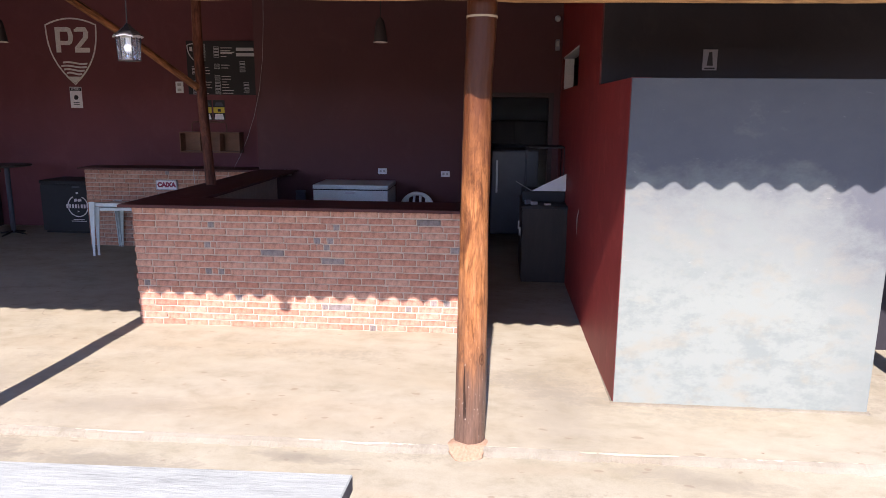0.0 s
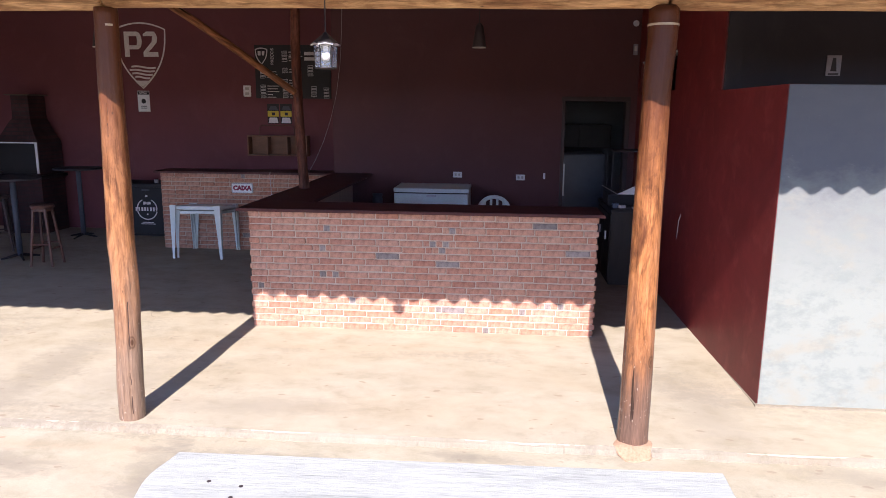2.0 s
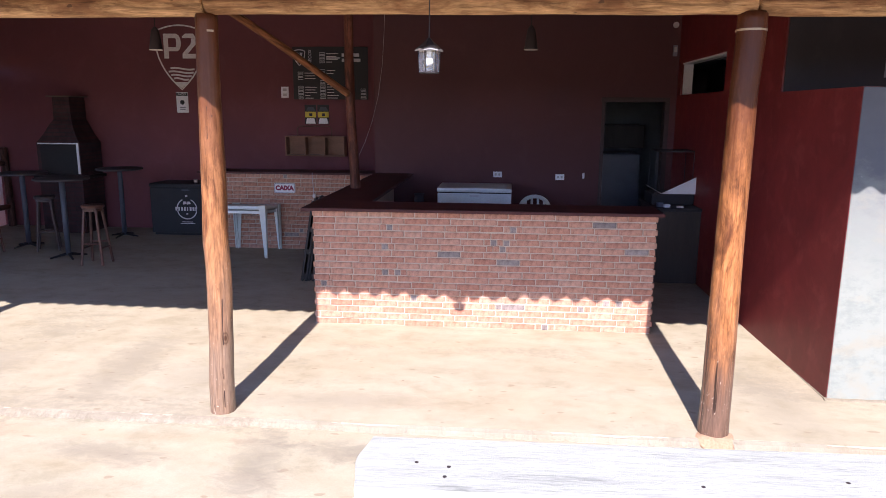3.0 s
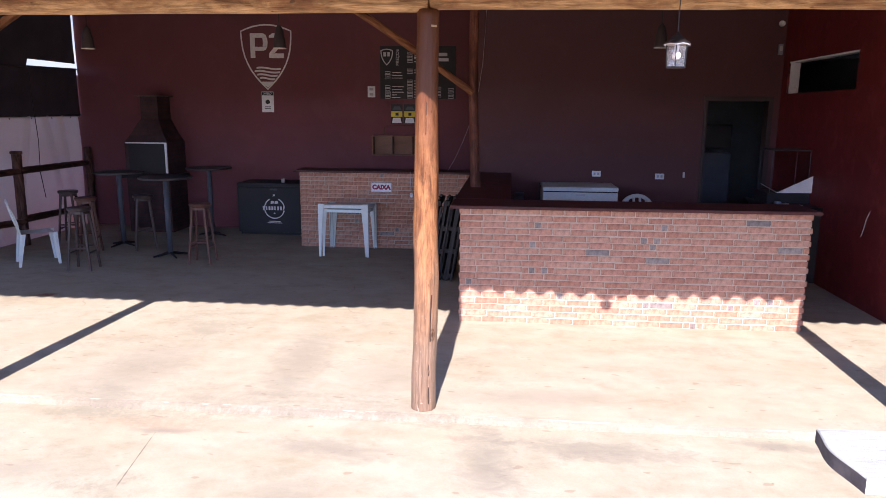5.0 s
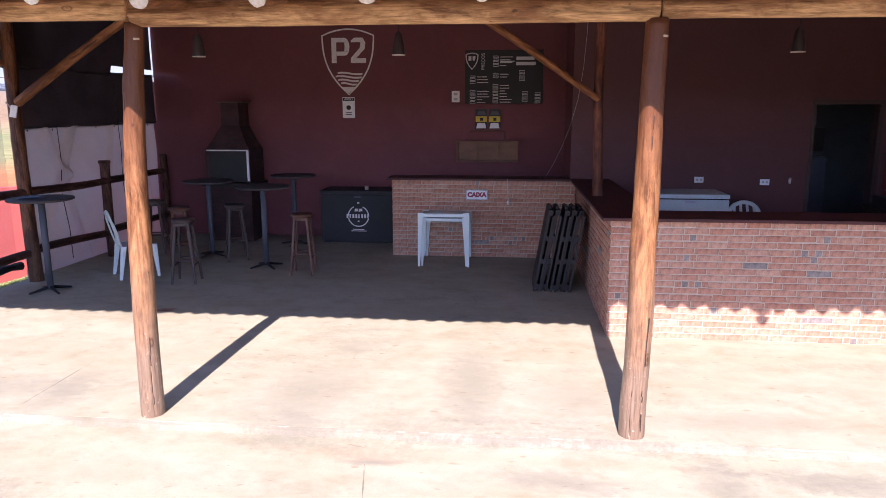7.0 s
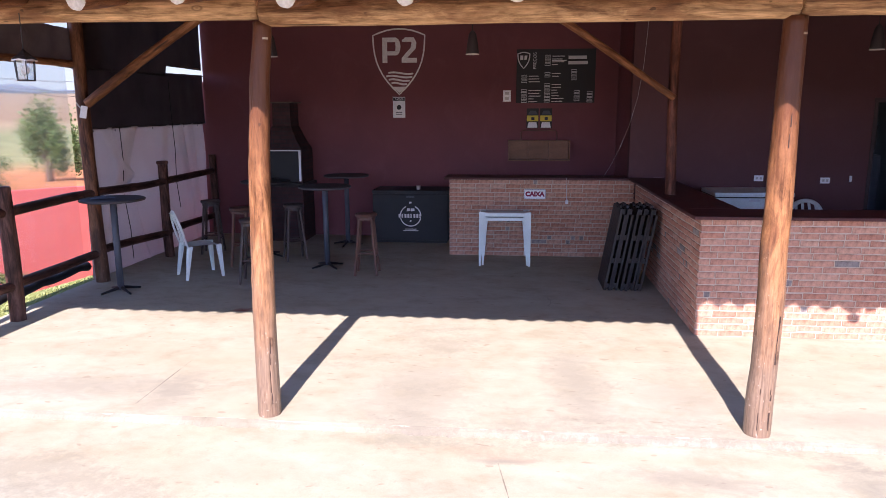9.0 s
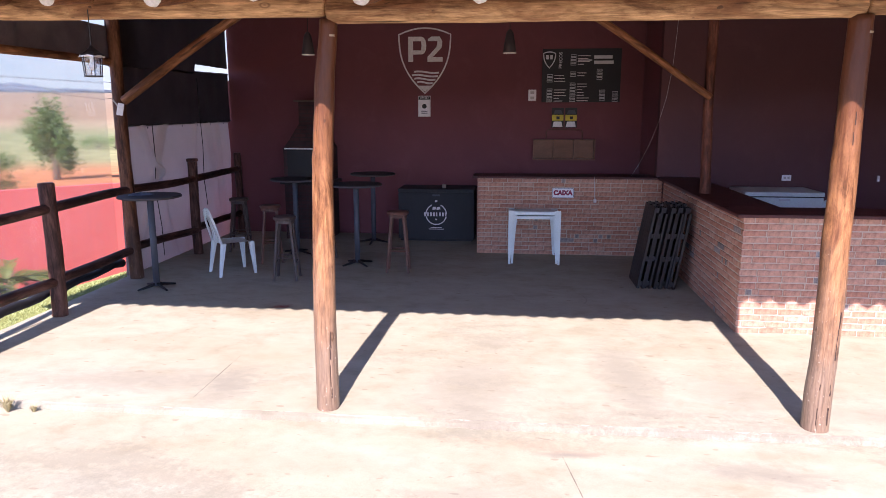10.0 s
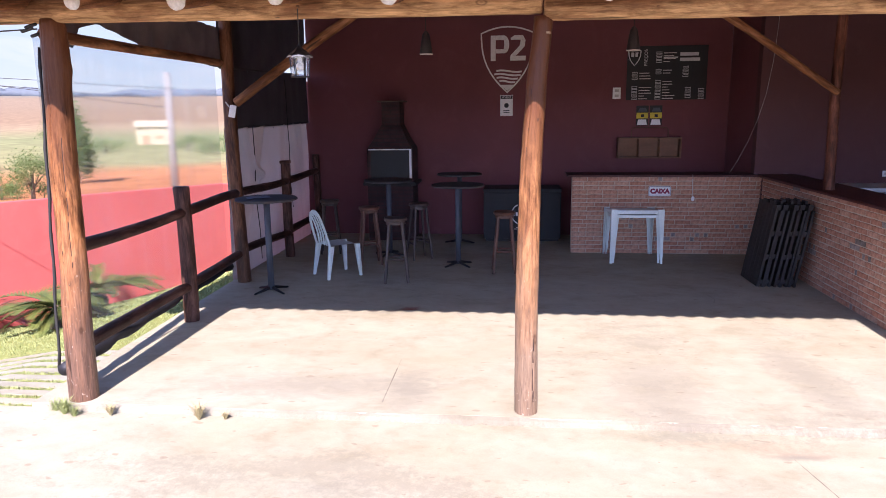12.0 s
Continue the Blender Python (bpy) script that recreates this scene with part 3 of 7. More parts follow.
def thing(name, bm, material, m=None, label="", category="", group="", kind="", smooth=False):
    ob = new(name, mesh_of(name, bm, material, smooth) if bm is not None else None)
    if m is not None:
        ob.matrix_world = m
    return tagged(ob, label, category, group, kind)


def part(name, bm, material, parent, label="", m=None, smooth=False):
    ob = new(name, mesh_of(name, bm, material, smooth))
    ob.parent = parent
    if m is not None:
        ob.matrix_basis = m
    return tagged(ob, label)


def box(bm, x0, x1, y0, y1, z0, z1, bevel=0.0, z1b=None):
    """A block; z1b is the height of its top at y1 where the top slopes."""
    zb = z1 if z1b is None else z1b
    v = [bm.verts.new(p) for p in ((x0, y0, z0), (x1, y0, z0), (x1, y1, z0), (x0, y1, z0),
                                   (x0, y0, z1), (x1, y0, z1), (x1, y1, zb), (x0, y1, zb))]
    faces = [bm.faces.new([v[i] for i in f]) for f in
             ((3, 2, 1, 0), (4, 5, 6, 7), (0, 1, 5, 4), (1, 2, 6, 5), (2, 3, 7, 6), (3, 0, 4, 7))]
    if bevel:
        edges = {e for f in faces for e in f.edges}
        bmesh.ops.bevel(bm, geom=list(edges), offset=bevel, segments=2, affect='EDGES', profile=0.6)
    return bm


def block(x0, x1, y0, y1, z0, z1, bevel=0.0, z1b=None):
    return box(bmesh.new(), x0, x1, y0, y1, z0, z1, bevel, z1b)


def ring_strip(bm, rings, closed_ends=True, wrap=True):
    """Skin a list of rings of points."""
    rows = [[bm.verts.new(p) for p in r] for r in rings]
    k = len(rows[0])
    for a, b in zip(rows, rows[1:]):
        for i in range(k if wrap else k - 1):
            j = (i + 1) % k
            bm.faces.new((a[i], a[j], b[j], b[i]))
    if closed_ends and wrap:
        bm.faces.new(rows[0][::-1])
        bm.faces.new(rows[-1])
    return bm


def lathe(bm, profile, segs=20, centre=(0, 0, 0)):
    """Turn (radius, height) pairs round the z axis."""
    cx, cy, cz = centre
    rings = [[(cx + r * math.cos(2 * math.pi * i / segs), cy + r * math.sin(2 * math.pi * i / segs), cz + z)
              for i in range(segs)] for r, z in profile]
    return ring_strip(bm, rings)


def tube(bm, points, radius, segs=8):
    """A round bar along points; radius is a number or one for each point."""
    pts = [Vector(p) for p in points]
    rad = radius if isinstance(radius, (list, tuple)) else [radius] * len(pts)
    rings = []
    for i, p in enumerate(pts):
        d = (pts[min(i + 1, len(pts) - 1)] - pts[max(i - 1, 0)]).normalized()
        side = d.cross(Vector((0, 0, 1)) if abs(d.z) < 0.9 else Vector((0, 1, 0))).normalized()
        up = side.cross(d)
        rings.append([p + rad[i] * (math.cos(a) * side + math.sin(a) * up)
                      for a in (2 * math.pi * s / segs for s in range(segs))])
    return ring_strip(bm, rings)


def log_bm(length, r0, r1, seed=0, bend=0.02, segs=22, rough=0.075, knots=3):
    """An uneven round timber along +z with bowed axis, flutes and knots."""
    rnd = random.Random(seed)
    n = max(6, int(length / 0.09))
    ph, kx, ky = rnd.uniform(0, 6), rnd.uniform(-1, 1), rnd.uniform(-1, 1)
    kn = [(rnd.uniform(0.15, 0.9) * length, rnd.uniform(0, 6.28)) for _ in range(knots)]
    rings = []
    for i in range(n + 1):
        t = i / n
        z = length * t
        r = r0 + (r1 - r0) * t
        ox = bend * kx * math.sin(math.pi * t) + 0.4 * bend * math.sin(5 * t + ph)
        oy = bend * ky * math.sin(math.pi * t) + 0.4 * bend * math.cos(4 * t + ph)
        ring = []
        for s in range(segs):
            a = 2 * math.pi * s / segs
            q = 1 + rough * noise.noise(Vector((2 * math.cos(a) + seed, 2 * math.sin(a), 1.7 * z))) \
                + 0.35 * rough * noise.noise(Vector((6 * math.cos(a), 6 * math.sin(a) + seed, 7 * z)))
            for zk, ak in kn:
                da = math.atan2(math.sin(a - ak), math.cos(a - ak))
                q += 0.12 * math.exp(-((z - zk) / 0.035) ** 2 - (da / 0.35) ** 2)
            ring.append((ox + r * q * math.cos(a), oy + r * q * math.sin(a), z))
        rings.append(ring)
    # worn rims at both ends
    rims = []
    for idx, dz in ((0, 0.0), (-1, length)):
        cx = sum(p[0] for p in rings[idx]) / segs
        cy = sum(p[1] for p in rings[idx]) / segs
        rims.append([(cx + 0.9 * (p[0] - cx), cy + 0.9 * (p[1] - cy), dz) for p in rings[idx]])
    first = [(x, y, z + 0.012) for x, y, z in rings[0]]
    last = [(x, y, z - 0.012) for x, y, z in rings[-1]]
    bm = bmesh.new()
    ring_strip(bm, [rims[0], first] + rings[1:-1] + [last, rims[1]])
    return bm


def along(p0, p1):
    """The pose that takes +z from p0 towards p1, and the length between them."""
    a, b = Vector(p0), Vector(p1)
    return Matrix.Translation(a) @ (b - a).to_track_quat('Z', 'Y').to_matrix().to_4x4(), (b - a).length


def log_between(name, p0, p1, r0, r1, mat, seed, parent=None, ends=None, **tags):
    m, length = along(p0, p1)
    bm = log_bm(length, r0, r1, seed, bend=tags.pop("bend", 0.02), knots=tags.pop("knots", 3))
    if ends:
        bm.faces.ensure_lookup_table()
        for f in bm.faces:
            if len(f.verts) > 4 or all(v.co.z < 0.013 for v in f.verts) or all(v.co.z > length - 0.013 for v in f.verts):
                f.material_index = 1
    mats = [mat, ends] if ends else mat
    ob = part(name, bm, mats, parent, m=m, smooth=True) if parent else thing(name, bm, mats, m, smooth=True, **tags)
    return ob


def text_mesh(words, size, depth=0.002, bold=0.0):
    cu = bpy.data.curves.new("lettering", 'FONT')
    cu.body, cu.size, cu.extrude, cu.offset = words, size, depth, bold
    cu.align_x, cu.align_y = 'CENTER', 'CENTER'
    tmp = bpy.data.objects.new("lettering", cu)
    scene.collection.objects.link(tmp)
    me = bpy.data.meshes.new_from_object(tmp.evaluated_get(bpy.context.evaluated_depsgraph_get()))
    bpy.data.objects.remove(tmp)
    return me


def lettering(name, words, size, material, parent, m, bold=0.0):
    me = text_mesh(words, size, 0.002, bold)
    me.materials.clear()
    me.materials.append(M[material])
    ob = new(name, me)
    ob.parent = parent
    ob.matrix_basis = m
    return ob


def poly(bm, pts, y0, y1):
    """A flat shape in the x-z plane, given depth in y."""
    a = [bm.verts.new((x, y0, z)) for x, z in pts]
    b = [bm.verts.new((x, y1, z)) for x, z in pts]
    bm.faces.new(a)
    bm.faces.new(b[::-1])
    k = len(pts)
    for i in range(k):
        bm.faces.new((a[i], b[i], b[(i + 1) % k], a[(i + 1) % k]))
    return bm


def outline(bm, pts, width, y0, y1):
    """A closed band of that width along a loop of points in the x-z plane."""
    k = len(pts)
    cx, cz = sum(p[0] for p in pts) / k, sum(p[1] for p in pts) / k
    inner = []
    for i in range(k):
        a, p, c = Vector(pts[i - 1]), Vector(pts[i]), Vector(pts[(i + 1) % k])
        t = (c - a).normalized()
        nrm = Vector((-t.y, t.x))
        if nrm.dot(Vector((cx, cz)) - p) < 0:
            nrm = -nrm
        inner.append(tuple(p + width * nrm))
    for i in range(k):
        j = (i + 1) % k
        poly(bm, [pts[i], pts[j], inner[j], inner[i]], y0, y1)
    return bm


# ---- large structure ----
def roof_z(y):
    return 2.74 + 0.2 * (y - 3.5)


def land_z(x, y):
    """Height of the open land: level under the building, falling to the lane wall, then country that rises to far hills."""
    ds = max(0.0, -9.72 - x)
    dw = max(0.0, (x + 13.4) * 0.763 - (y - 8.2) * 0.646)
    s = min(1.0, max(0.0, 1.15 * ds / (ds + dw + 1e-6) - 0.15)) if ds > 0 else 0.0
    h = -0.10 - 0.82 * s
    r = math.hypot(x + 9.7, y - 5)
    if r > 12:
        h -= 1.6 * min(1.0, (r - 12) / 40)
    if r > 90:
        h += 0.021 * (r - 90) * min(1.0, (r - 90) / 900) + 0.006 * (r - 90)
        h += 6 * noise.noise(Vector((x / 420, y / 420, 0))) * min(1, (r - 90) / 500)
    return h


bm = bmesh.new()
radii = [0.4 * i for i in range(1, 36)] + [14.4 * 1.115 ** i for i in range(1, 52)]
hub = bm.verts.new((0, 0, land_z(-9.7, 5)))
prev = None
for r in radii:
    row = [bm.verts.new((r * math.cos(a), r * math.sin(a), land_z(-9.7 + r * math.cos(a), 5 + r * math.sin(a))))
           for a in (2 * math.pi * i / 120 for i in range(120))]
    for i in range(120):
        j = (i + 1) % 120
        if prev:
            bm.faces.new((prev[i], prev[j], row[j], row[i]))
        else:
            bm.faces.new((hub, row[i], row[j]))
    prev = row
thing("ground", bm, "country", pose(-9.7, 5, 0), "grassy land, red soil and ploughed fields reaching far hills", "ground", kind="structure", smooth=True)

# raised cement floor with a worn rounded front edge
bm = bmesh.new()
edge = [(3.93, -0.2), (3.885, -0.06), (3.885, -0.03), (3.888, -0.005), (3.894, 0.0)]
nx = 150
rows = []
for i in range(nx + 1):
    x = -9.72 + (5.2 + 9.72) * i / nx
    w = 0.018 * noise.noise(Vector((x * 1.3, 0, 0))) + 0.01 * noise.noise(Vector((x * 6, 3, 0)))
    rows.append([bm.verts.new((x, y + (w if z > -0.1 else 0), z)) for y, z in edge] + [bm.verts.new((x, 12.2, 0)), bm.verts.new((x, 12.2, -0.2))])
for a, b in zip(rows, rows[1:]):
    for i in range(len(a) - 1):
        bm.faces.new((a[i], b[i], b[i + 1], a[i + 1]))
bm.faces.new(rows[0])
bm.faces.new(rows[-1][::-1])
thing("floor", bm, "floor", None, "cream cement floor with grey stains and a worn edge", "floor", kind="structure")

thing("yard", block(-16, 9, -14, 3.9, -0.3, -0.04), "yard", None, "cream concrete yard with grey stains and cracks", "yard", kind="structure")

# fillet of pale mortar along the floor's edge
bm = bmesh.new()
rings = []
for i in range(900):
    x = -9.7 + 14.9 * i / 899
    w = 0.026 + 0.018 * noise.noise(Vector((x * 1.9, 5, 1))) + 0.022 * noise.noise(Vector((x * 9, 1, 1))) + 0.012 * noise.noise(Vector((x * 31, 4, 1)))
    t = 0.012 * noise.noise(Vector((x * 2.7, 8, 3))) + 0.010 * noise.noise(Vector((x * 14, 8, 5)))
    u = 0.003 * noise.noise(Vector((x * 17, 3, 2))) + 0.004 * noise.noise(Vector((x * 53, 3, 6)))
    rings.append([(x, 3.95, -0.07), (x, 3.87 - w, -0.06), (x, 3.87 - w, -0.038), (x, 3.872 - 0.85 * w, -0.031 + u), (x, 3.875 - 0.3 * w, -0.014 + u), (x, 3.893 + 0.8 * t, 0.0005 + 0.5 * u), (x, 3.906 + 0.8 * t, -0.003), (x, 3.945, -0.03)])
ring_strip(bm, rings)
thing("kerb", bm, "kerb", None, "thin pale mortar fillet along the floor edge", "kerb", kind="structure")

bm = block(-9.68, -2.97, 11.0, 11.15, -0.1, roof_z(11.0) + 0.1)
box(bm, -9.82, -9.6801, 11.0, 11.15, -0.1, 2.52)
thing("wall_north", bm, "red", None, "oxblood red painted back wall", "wall", kind="structure")
thing("wall_north_return", block(-2.97, -2.82, 9.7505, 10.9995, -0.1, roof_z(9.7), z1b=roof_z(11.0)), "red", None, "short oxblood red return wall", "wall", kind="structure")
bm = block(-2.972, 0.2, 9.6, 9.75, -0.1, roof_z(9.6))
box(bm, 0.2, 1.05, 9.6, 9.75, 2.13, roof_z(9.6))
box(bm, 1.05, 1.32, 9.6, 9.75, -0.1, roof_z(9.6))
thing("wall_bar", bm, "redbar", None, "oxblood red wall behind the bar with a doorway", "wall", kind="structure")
VENT = 7.52
bm = block(1.186, 1.31, 4.606, 5.95, -0.1, 2.172)
box(bm, 1.186, 1.31, 5.95, VENT, -0.1, roof_z(5.95), z1b=roof_z(VENT))
box(bm, 1.186, 1.31, VENT, 9.42, -0.1, 2.22)
box(bm, 1.186, 1.31, VENT, 9.42, 2.63, roof_z(VENT), z1b=roof_z(9.42))
box(bm, 1.186, 1.31, 9.42, 9.6, -0.1, roof_z(9.42), z1b=roof_z(9.6))
for v in bm.verts:
    if v.co.x < 1.2:
        v.co.x += 0.001 - 0.013 * (min(v.co.y, 6.3) - 4.6)
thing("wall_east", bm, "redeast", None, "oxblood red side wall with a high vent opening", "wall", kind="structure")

thing("trim", block(1.19, 1.308, 9.40, 9.418, 2.222, 2.628), "signwhite", None, "white jamb of the high vent opening", "trim", kind="structure")
thing("trim", block(1.17, 1.308, VENT + 0.002, 9.398, 2.612, 2.628), "signwhite", None, "white head of the high vent opening", "trim", kind="structure")
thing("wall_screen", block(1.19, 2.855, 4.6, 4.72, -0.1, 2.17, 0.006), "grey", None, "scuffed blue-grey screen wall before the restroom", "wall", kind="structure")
bm = bmesh.new()
rings = []
for i in range(90):
    x = 1.17 + 1.70 * i / 89
    q = 0.004 * noise.noise(Vector((x * 14, 2, 9)))
    rings.append([(x, 4.605, -0.01), (x, 4.575 + q, -0.01), (x, 4.582 + q, 0.008 + q), (x, 4.605, 0.016 + q)])
ring_strip(bm, rings)
thing("trim", bm, "kerb", None, "rough mortar bead at the foot of the screen wall", "trim", kind="structure")
bm = bmesh.new()
rings = []
for i in range(120):
    y = 4.59 + 3.4 * i / 119
    q = 0.004 * noise.noise(Vector((y * 14, 5, 9)))
    rings.append([(1.19, y, -0.01), (1.19, y, 0.010 + q), (1.178 + q, y, 0.005 + 0.5 * q), (1.170 + q, y, -0.01)])
ring_strip(bm, rings)
thing("trim", bm, "kerb", None, "rough mortar bead at the foot of the red side wall", "trim", kind="structure")
bm = block(1.31, 5.2, 5.95, 6.1, -0.1, roof_z(5.95))
box(bm, 1.183, 1.3095, 5.935, 5.9495, 2.1725, roof_z(5.93))
thing("wall_restroom", bm, "charcoal", None, "charcoal painted restroom wall", "wall", kind="structure")
thing("wall_end", block(5.2, 5.35, 3.9, 11.0, -0.1, roof_z(3.9), z1b=roof_z(11.0)), "red", None, "plain end wall of the building", "wall", kind="structure")
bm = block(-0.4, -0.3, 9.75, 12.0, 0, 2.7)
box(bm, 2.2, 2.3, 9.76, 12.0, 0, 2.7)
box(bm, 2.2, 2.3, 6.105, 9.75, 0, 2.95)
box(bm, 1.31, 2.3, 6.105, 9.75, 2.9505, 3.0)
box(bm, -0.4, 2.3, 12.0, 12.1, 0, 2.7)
thing("wall_kitchen", bm, "bluewall", None, "blue walls of the room behind the bar, coloured dark for its dimness", "wall", kind="structure")
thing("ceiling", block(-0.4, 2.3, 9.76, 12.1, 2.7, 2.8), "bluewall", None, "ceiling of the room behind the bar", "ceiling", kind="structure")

# door frame in the bar wall
frame_root = thing("door_1", None, None, pose(0.2, 9.6, 0), "open doorway with a dark wooden frame", "door", kind="structure")
part("door_jamb", block(-0.02, 0.025, -0.012, 0.17, 0, 2.13, 0.004), "frame", frame_root)
part("door_jamb", block(0.82, 0.88, -0.012, 0.17, 0, 2.13, 0.004), "frame", frame_root)
part("door_lintel", block(-0.03, 0.88, -0.014, 0.17, 2.13, 2.19, 0.004), "frame", frame_root)

# corrugated roof with round rafters
bm = bmesh.new()
rows = []
NX = 900
for j, (y, drop) in enumerate(((3.218, 0), (3.218, -0.008), (11.25, -0.008), (11.25, 0))):
    rows.append([])
    for i in range(NX + 1):
        x = -10.15 + 15.6 * i / NX
        wave = 0.026 * math.cos(2 * math.pi * (x - 1.282) / 0.1869) + 0.012 * noise.noise(Vector((x * 0.8, 0, 4)))
        yy = y + (0.025 * noise.noise(Vector((math.floor(x / 1.02) * 3.7, 0, 9))) if y < 5 else 0)
        rows[-1].append(bm.verts.new((x, yy, roof_z(y) + wave + drop)))
for a, b in zip(rows, rows[1:] + rows[:1]):
    for i in range(NX):
        bm.faces.new((a[i], a[i + 1], b[i + 1], b[i]))
roof = thing("roof", bm, "roof", None, "corrugated fibre-cement roof, reddened to warm bounced light, on round log rafters", "roof", kind="structure", smooth=True)
for k in range(-10, 12):
    x = -2.715 - 0.614 * k + 0.02 * math.sin(2.1 * k)
    lift = 0.022 + 0.018 * min(1.0, max(0.0, (-5.5 - x) / 2.5))
    log_between("rafter", (x, 3.49 + 0.035 * math.sin(5 * k), roof_z(3.5) - 0.122 + lift), (x + 0.02, 11.1, roof_z(11.1) - 0.122),
                0.053 + 0.005 * math.sin(3 * k), 0.05, "brace", 200 + k, roof, "cut", knots=0)


BEAMS = ((-10.0, -6.14, 2.690, 2.664), (-6.13, -2.96, 2.632, 2.618), (-2.95, 0.27, 2.636, 2.622), (0.28, 4.6, 2.616, 2.60))


def beam_z(x):
    """Height of the eave beams' axis, the lower one where two meet."""
    return min(za + (zb - za) * (x - xa) / (xb - xa) for xa, xb, za, zb in BEAMS if xa - 0.1 <= x <= xb + 0.1)


for i, (xa, xb, za, zb) in enumerate(BEAMS):
    log_between("beam_log", (xa, 4.02, za), (xb, 4.02, zb), 0.078, 0.074, "beam", 300 + i, bend=0.006, knots=4,
                label="honey-brown round log beam lying on the posts", category="beam", group="eave beams", kind="structure")
for i, (xa, xb) in enumerate(((-10.0, -2.8), (-2.79, 1.18))):
    log_between("beam_log", (xa, 7.55, 3.27), (xb, 7.55, 3.27), 0.085, 0.08, "inner", 320 + i, bend=0.01,
                label="dark brown round log beam under the roof", category="beam", group="inner beams", kind="structure")

# posts: each has its own bowed axis and thickness, long drying cracks and cut-off knots
def smooth_at(z, knots, k):
    for a, b in zip(knots, knots[1:]):
        if z <= b[0]:
            t = max(0.0, (z - a[0]) / (b[0] - a[0]))
            t = t * t * (3 - 2 * t)
            return a[k] + (b[k] - a[k]) * t
    return knots[-1][k]


def eave_post(knots, top, lean, mat, cracks, burls, seed):
    """knots: height, sideways place and radius; cracks: bearing, foot, head; burls: height, bearing, size."""
    segs, n = 96, 66
    x0 = knots[0][1]
    rings, split = [], set()
    for i in range(n + 1):
        z = -0.03 + (top + 0.03) * i / n
        cx, r = smooth_at(z, knots, 1) - x0, smooth_at(z, knots, 2)
        cy = lean * z / top
        ring = []
        for s in range(segs):
            a = 2 * math.pi * s / segs
            c, d = math.cos(a), math.sin(a)
            q = 1 + 0.030 * noise.noise(Vector((1.6 * c + seed, 1.6 * d, 1.4 * z))) + 0.018 * noise.noise(Vector((5 * c, 5 * d + seed, 5 * z))) \
                + 0.012 * noise.noise(Vector((14 * c, 14 * d, 2.5 * z + seed)))
            for ac, za, zb in cracks:
                aim = ac + 0.16 * noise.noise(Vector((seed, ac, 2.2 * z))) + 0.03 * noise.noise(Vector((seed, ac, 19 * z)))
                da = math.atan2(math.sin(a - aim), math.cos(a - aim))
                ends = min(1.0, max(0.0, (z - za) / 0.12), 1.0) * min(1.0, max(0.0, (zb - z) / 0.15))
                q -= 0.12 * ends * math.exp(-(da / 0.05) ** 2)
                if ends > 0.35 and abs(da) < 0.022 + 0.02 * noise.noise(Vector((ac, 9, 6 * z))):
                    split.add((i, s))
            for zk, ak, size in burls:
                da = math.atan2(math.sin(a - ak), math.cos(a - ak))
                u = math.hypot((z - zk) / 0.035, da * r / 0.03)
                q += size * (math.exp(-u * u) - 0.55 * math.exp(-(2.4 * u) ** 2))
            if z < 0.02:
                q *= 1 + 0.03 * noise.noise(Vector((4 * c, 4 * d, seed)))
            ring.append((cx + r * q * c, cy + r * q * d, z))
        rings.append(ring)
    bm = ring_strip(bmesh.new(), rings)
    bm.faces.ensure_lookup_table()
    for i, s in split:
        if i < n:
            bm.faces[i * segs + s].material_index = 1
    return bm


FRONT = -math.pi / 2
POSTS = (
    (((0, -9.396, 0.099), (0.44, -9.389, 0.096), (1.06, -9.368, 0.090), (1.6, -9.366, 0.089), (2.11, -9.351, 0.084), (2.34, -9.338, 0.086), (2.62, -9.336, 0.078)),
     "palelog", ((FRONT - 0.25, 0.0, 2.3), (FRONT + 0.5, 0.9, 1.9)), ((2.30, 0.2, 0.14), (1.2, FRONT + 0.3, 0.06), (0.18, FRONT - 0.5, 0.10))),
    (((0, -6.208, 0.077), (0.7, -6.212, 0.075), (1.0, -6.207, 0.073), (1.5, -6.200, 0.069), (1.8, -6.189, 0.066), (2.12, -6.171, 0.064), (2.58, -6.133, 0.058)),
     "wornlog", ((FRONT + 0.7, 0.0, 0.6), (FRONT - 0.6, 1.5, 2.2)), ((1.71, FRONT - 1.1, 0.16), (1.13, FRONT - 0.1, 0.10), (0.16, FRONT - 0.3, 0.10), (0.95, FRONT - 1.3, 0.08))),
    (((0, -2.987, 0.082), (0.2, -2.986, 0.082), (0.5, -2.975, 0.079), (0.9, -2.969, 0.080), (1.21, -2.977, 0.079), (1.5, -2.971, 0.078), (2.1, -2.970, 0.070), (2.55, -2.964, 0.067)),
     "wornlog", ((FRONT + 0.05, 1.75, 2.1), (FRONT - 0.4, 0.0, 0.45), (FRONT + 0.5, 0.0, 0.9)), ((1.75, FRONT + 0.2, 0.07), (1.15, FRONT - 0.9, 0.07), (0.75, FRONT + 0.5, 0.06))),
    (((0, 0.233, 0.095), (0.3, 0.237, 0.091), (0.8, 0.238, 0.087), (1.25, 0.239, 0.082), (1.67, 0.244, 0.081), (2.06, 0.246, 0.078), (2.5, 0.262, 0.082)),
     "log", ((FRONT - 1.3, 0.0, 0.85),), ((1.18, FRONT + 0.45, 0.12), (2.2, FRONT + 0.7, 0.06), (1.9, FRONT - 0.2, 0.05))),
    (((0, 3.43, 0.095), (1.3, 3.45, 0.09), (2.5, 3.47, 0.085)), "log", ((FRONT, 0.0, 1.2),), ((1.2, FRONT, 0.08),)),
)
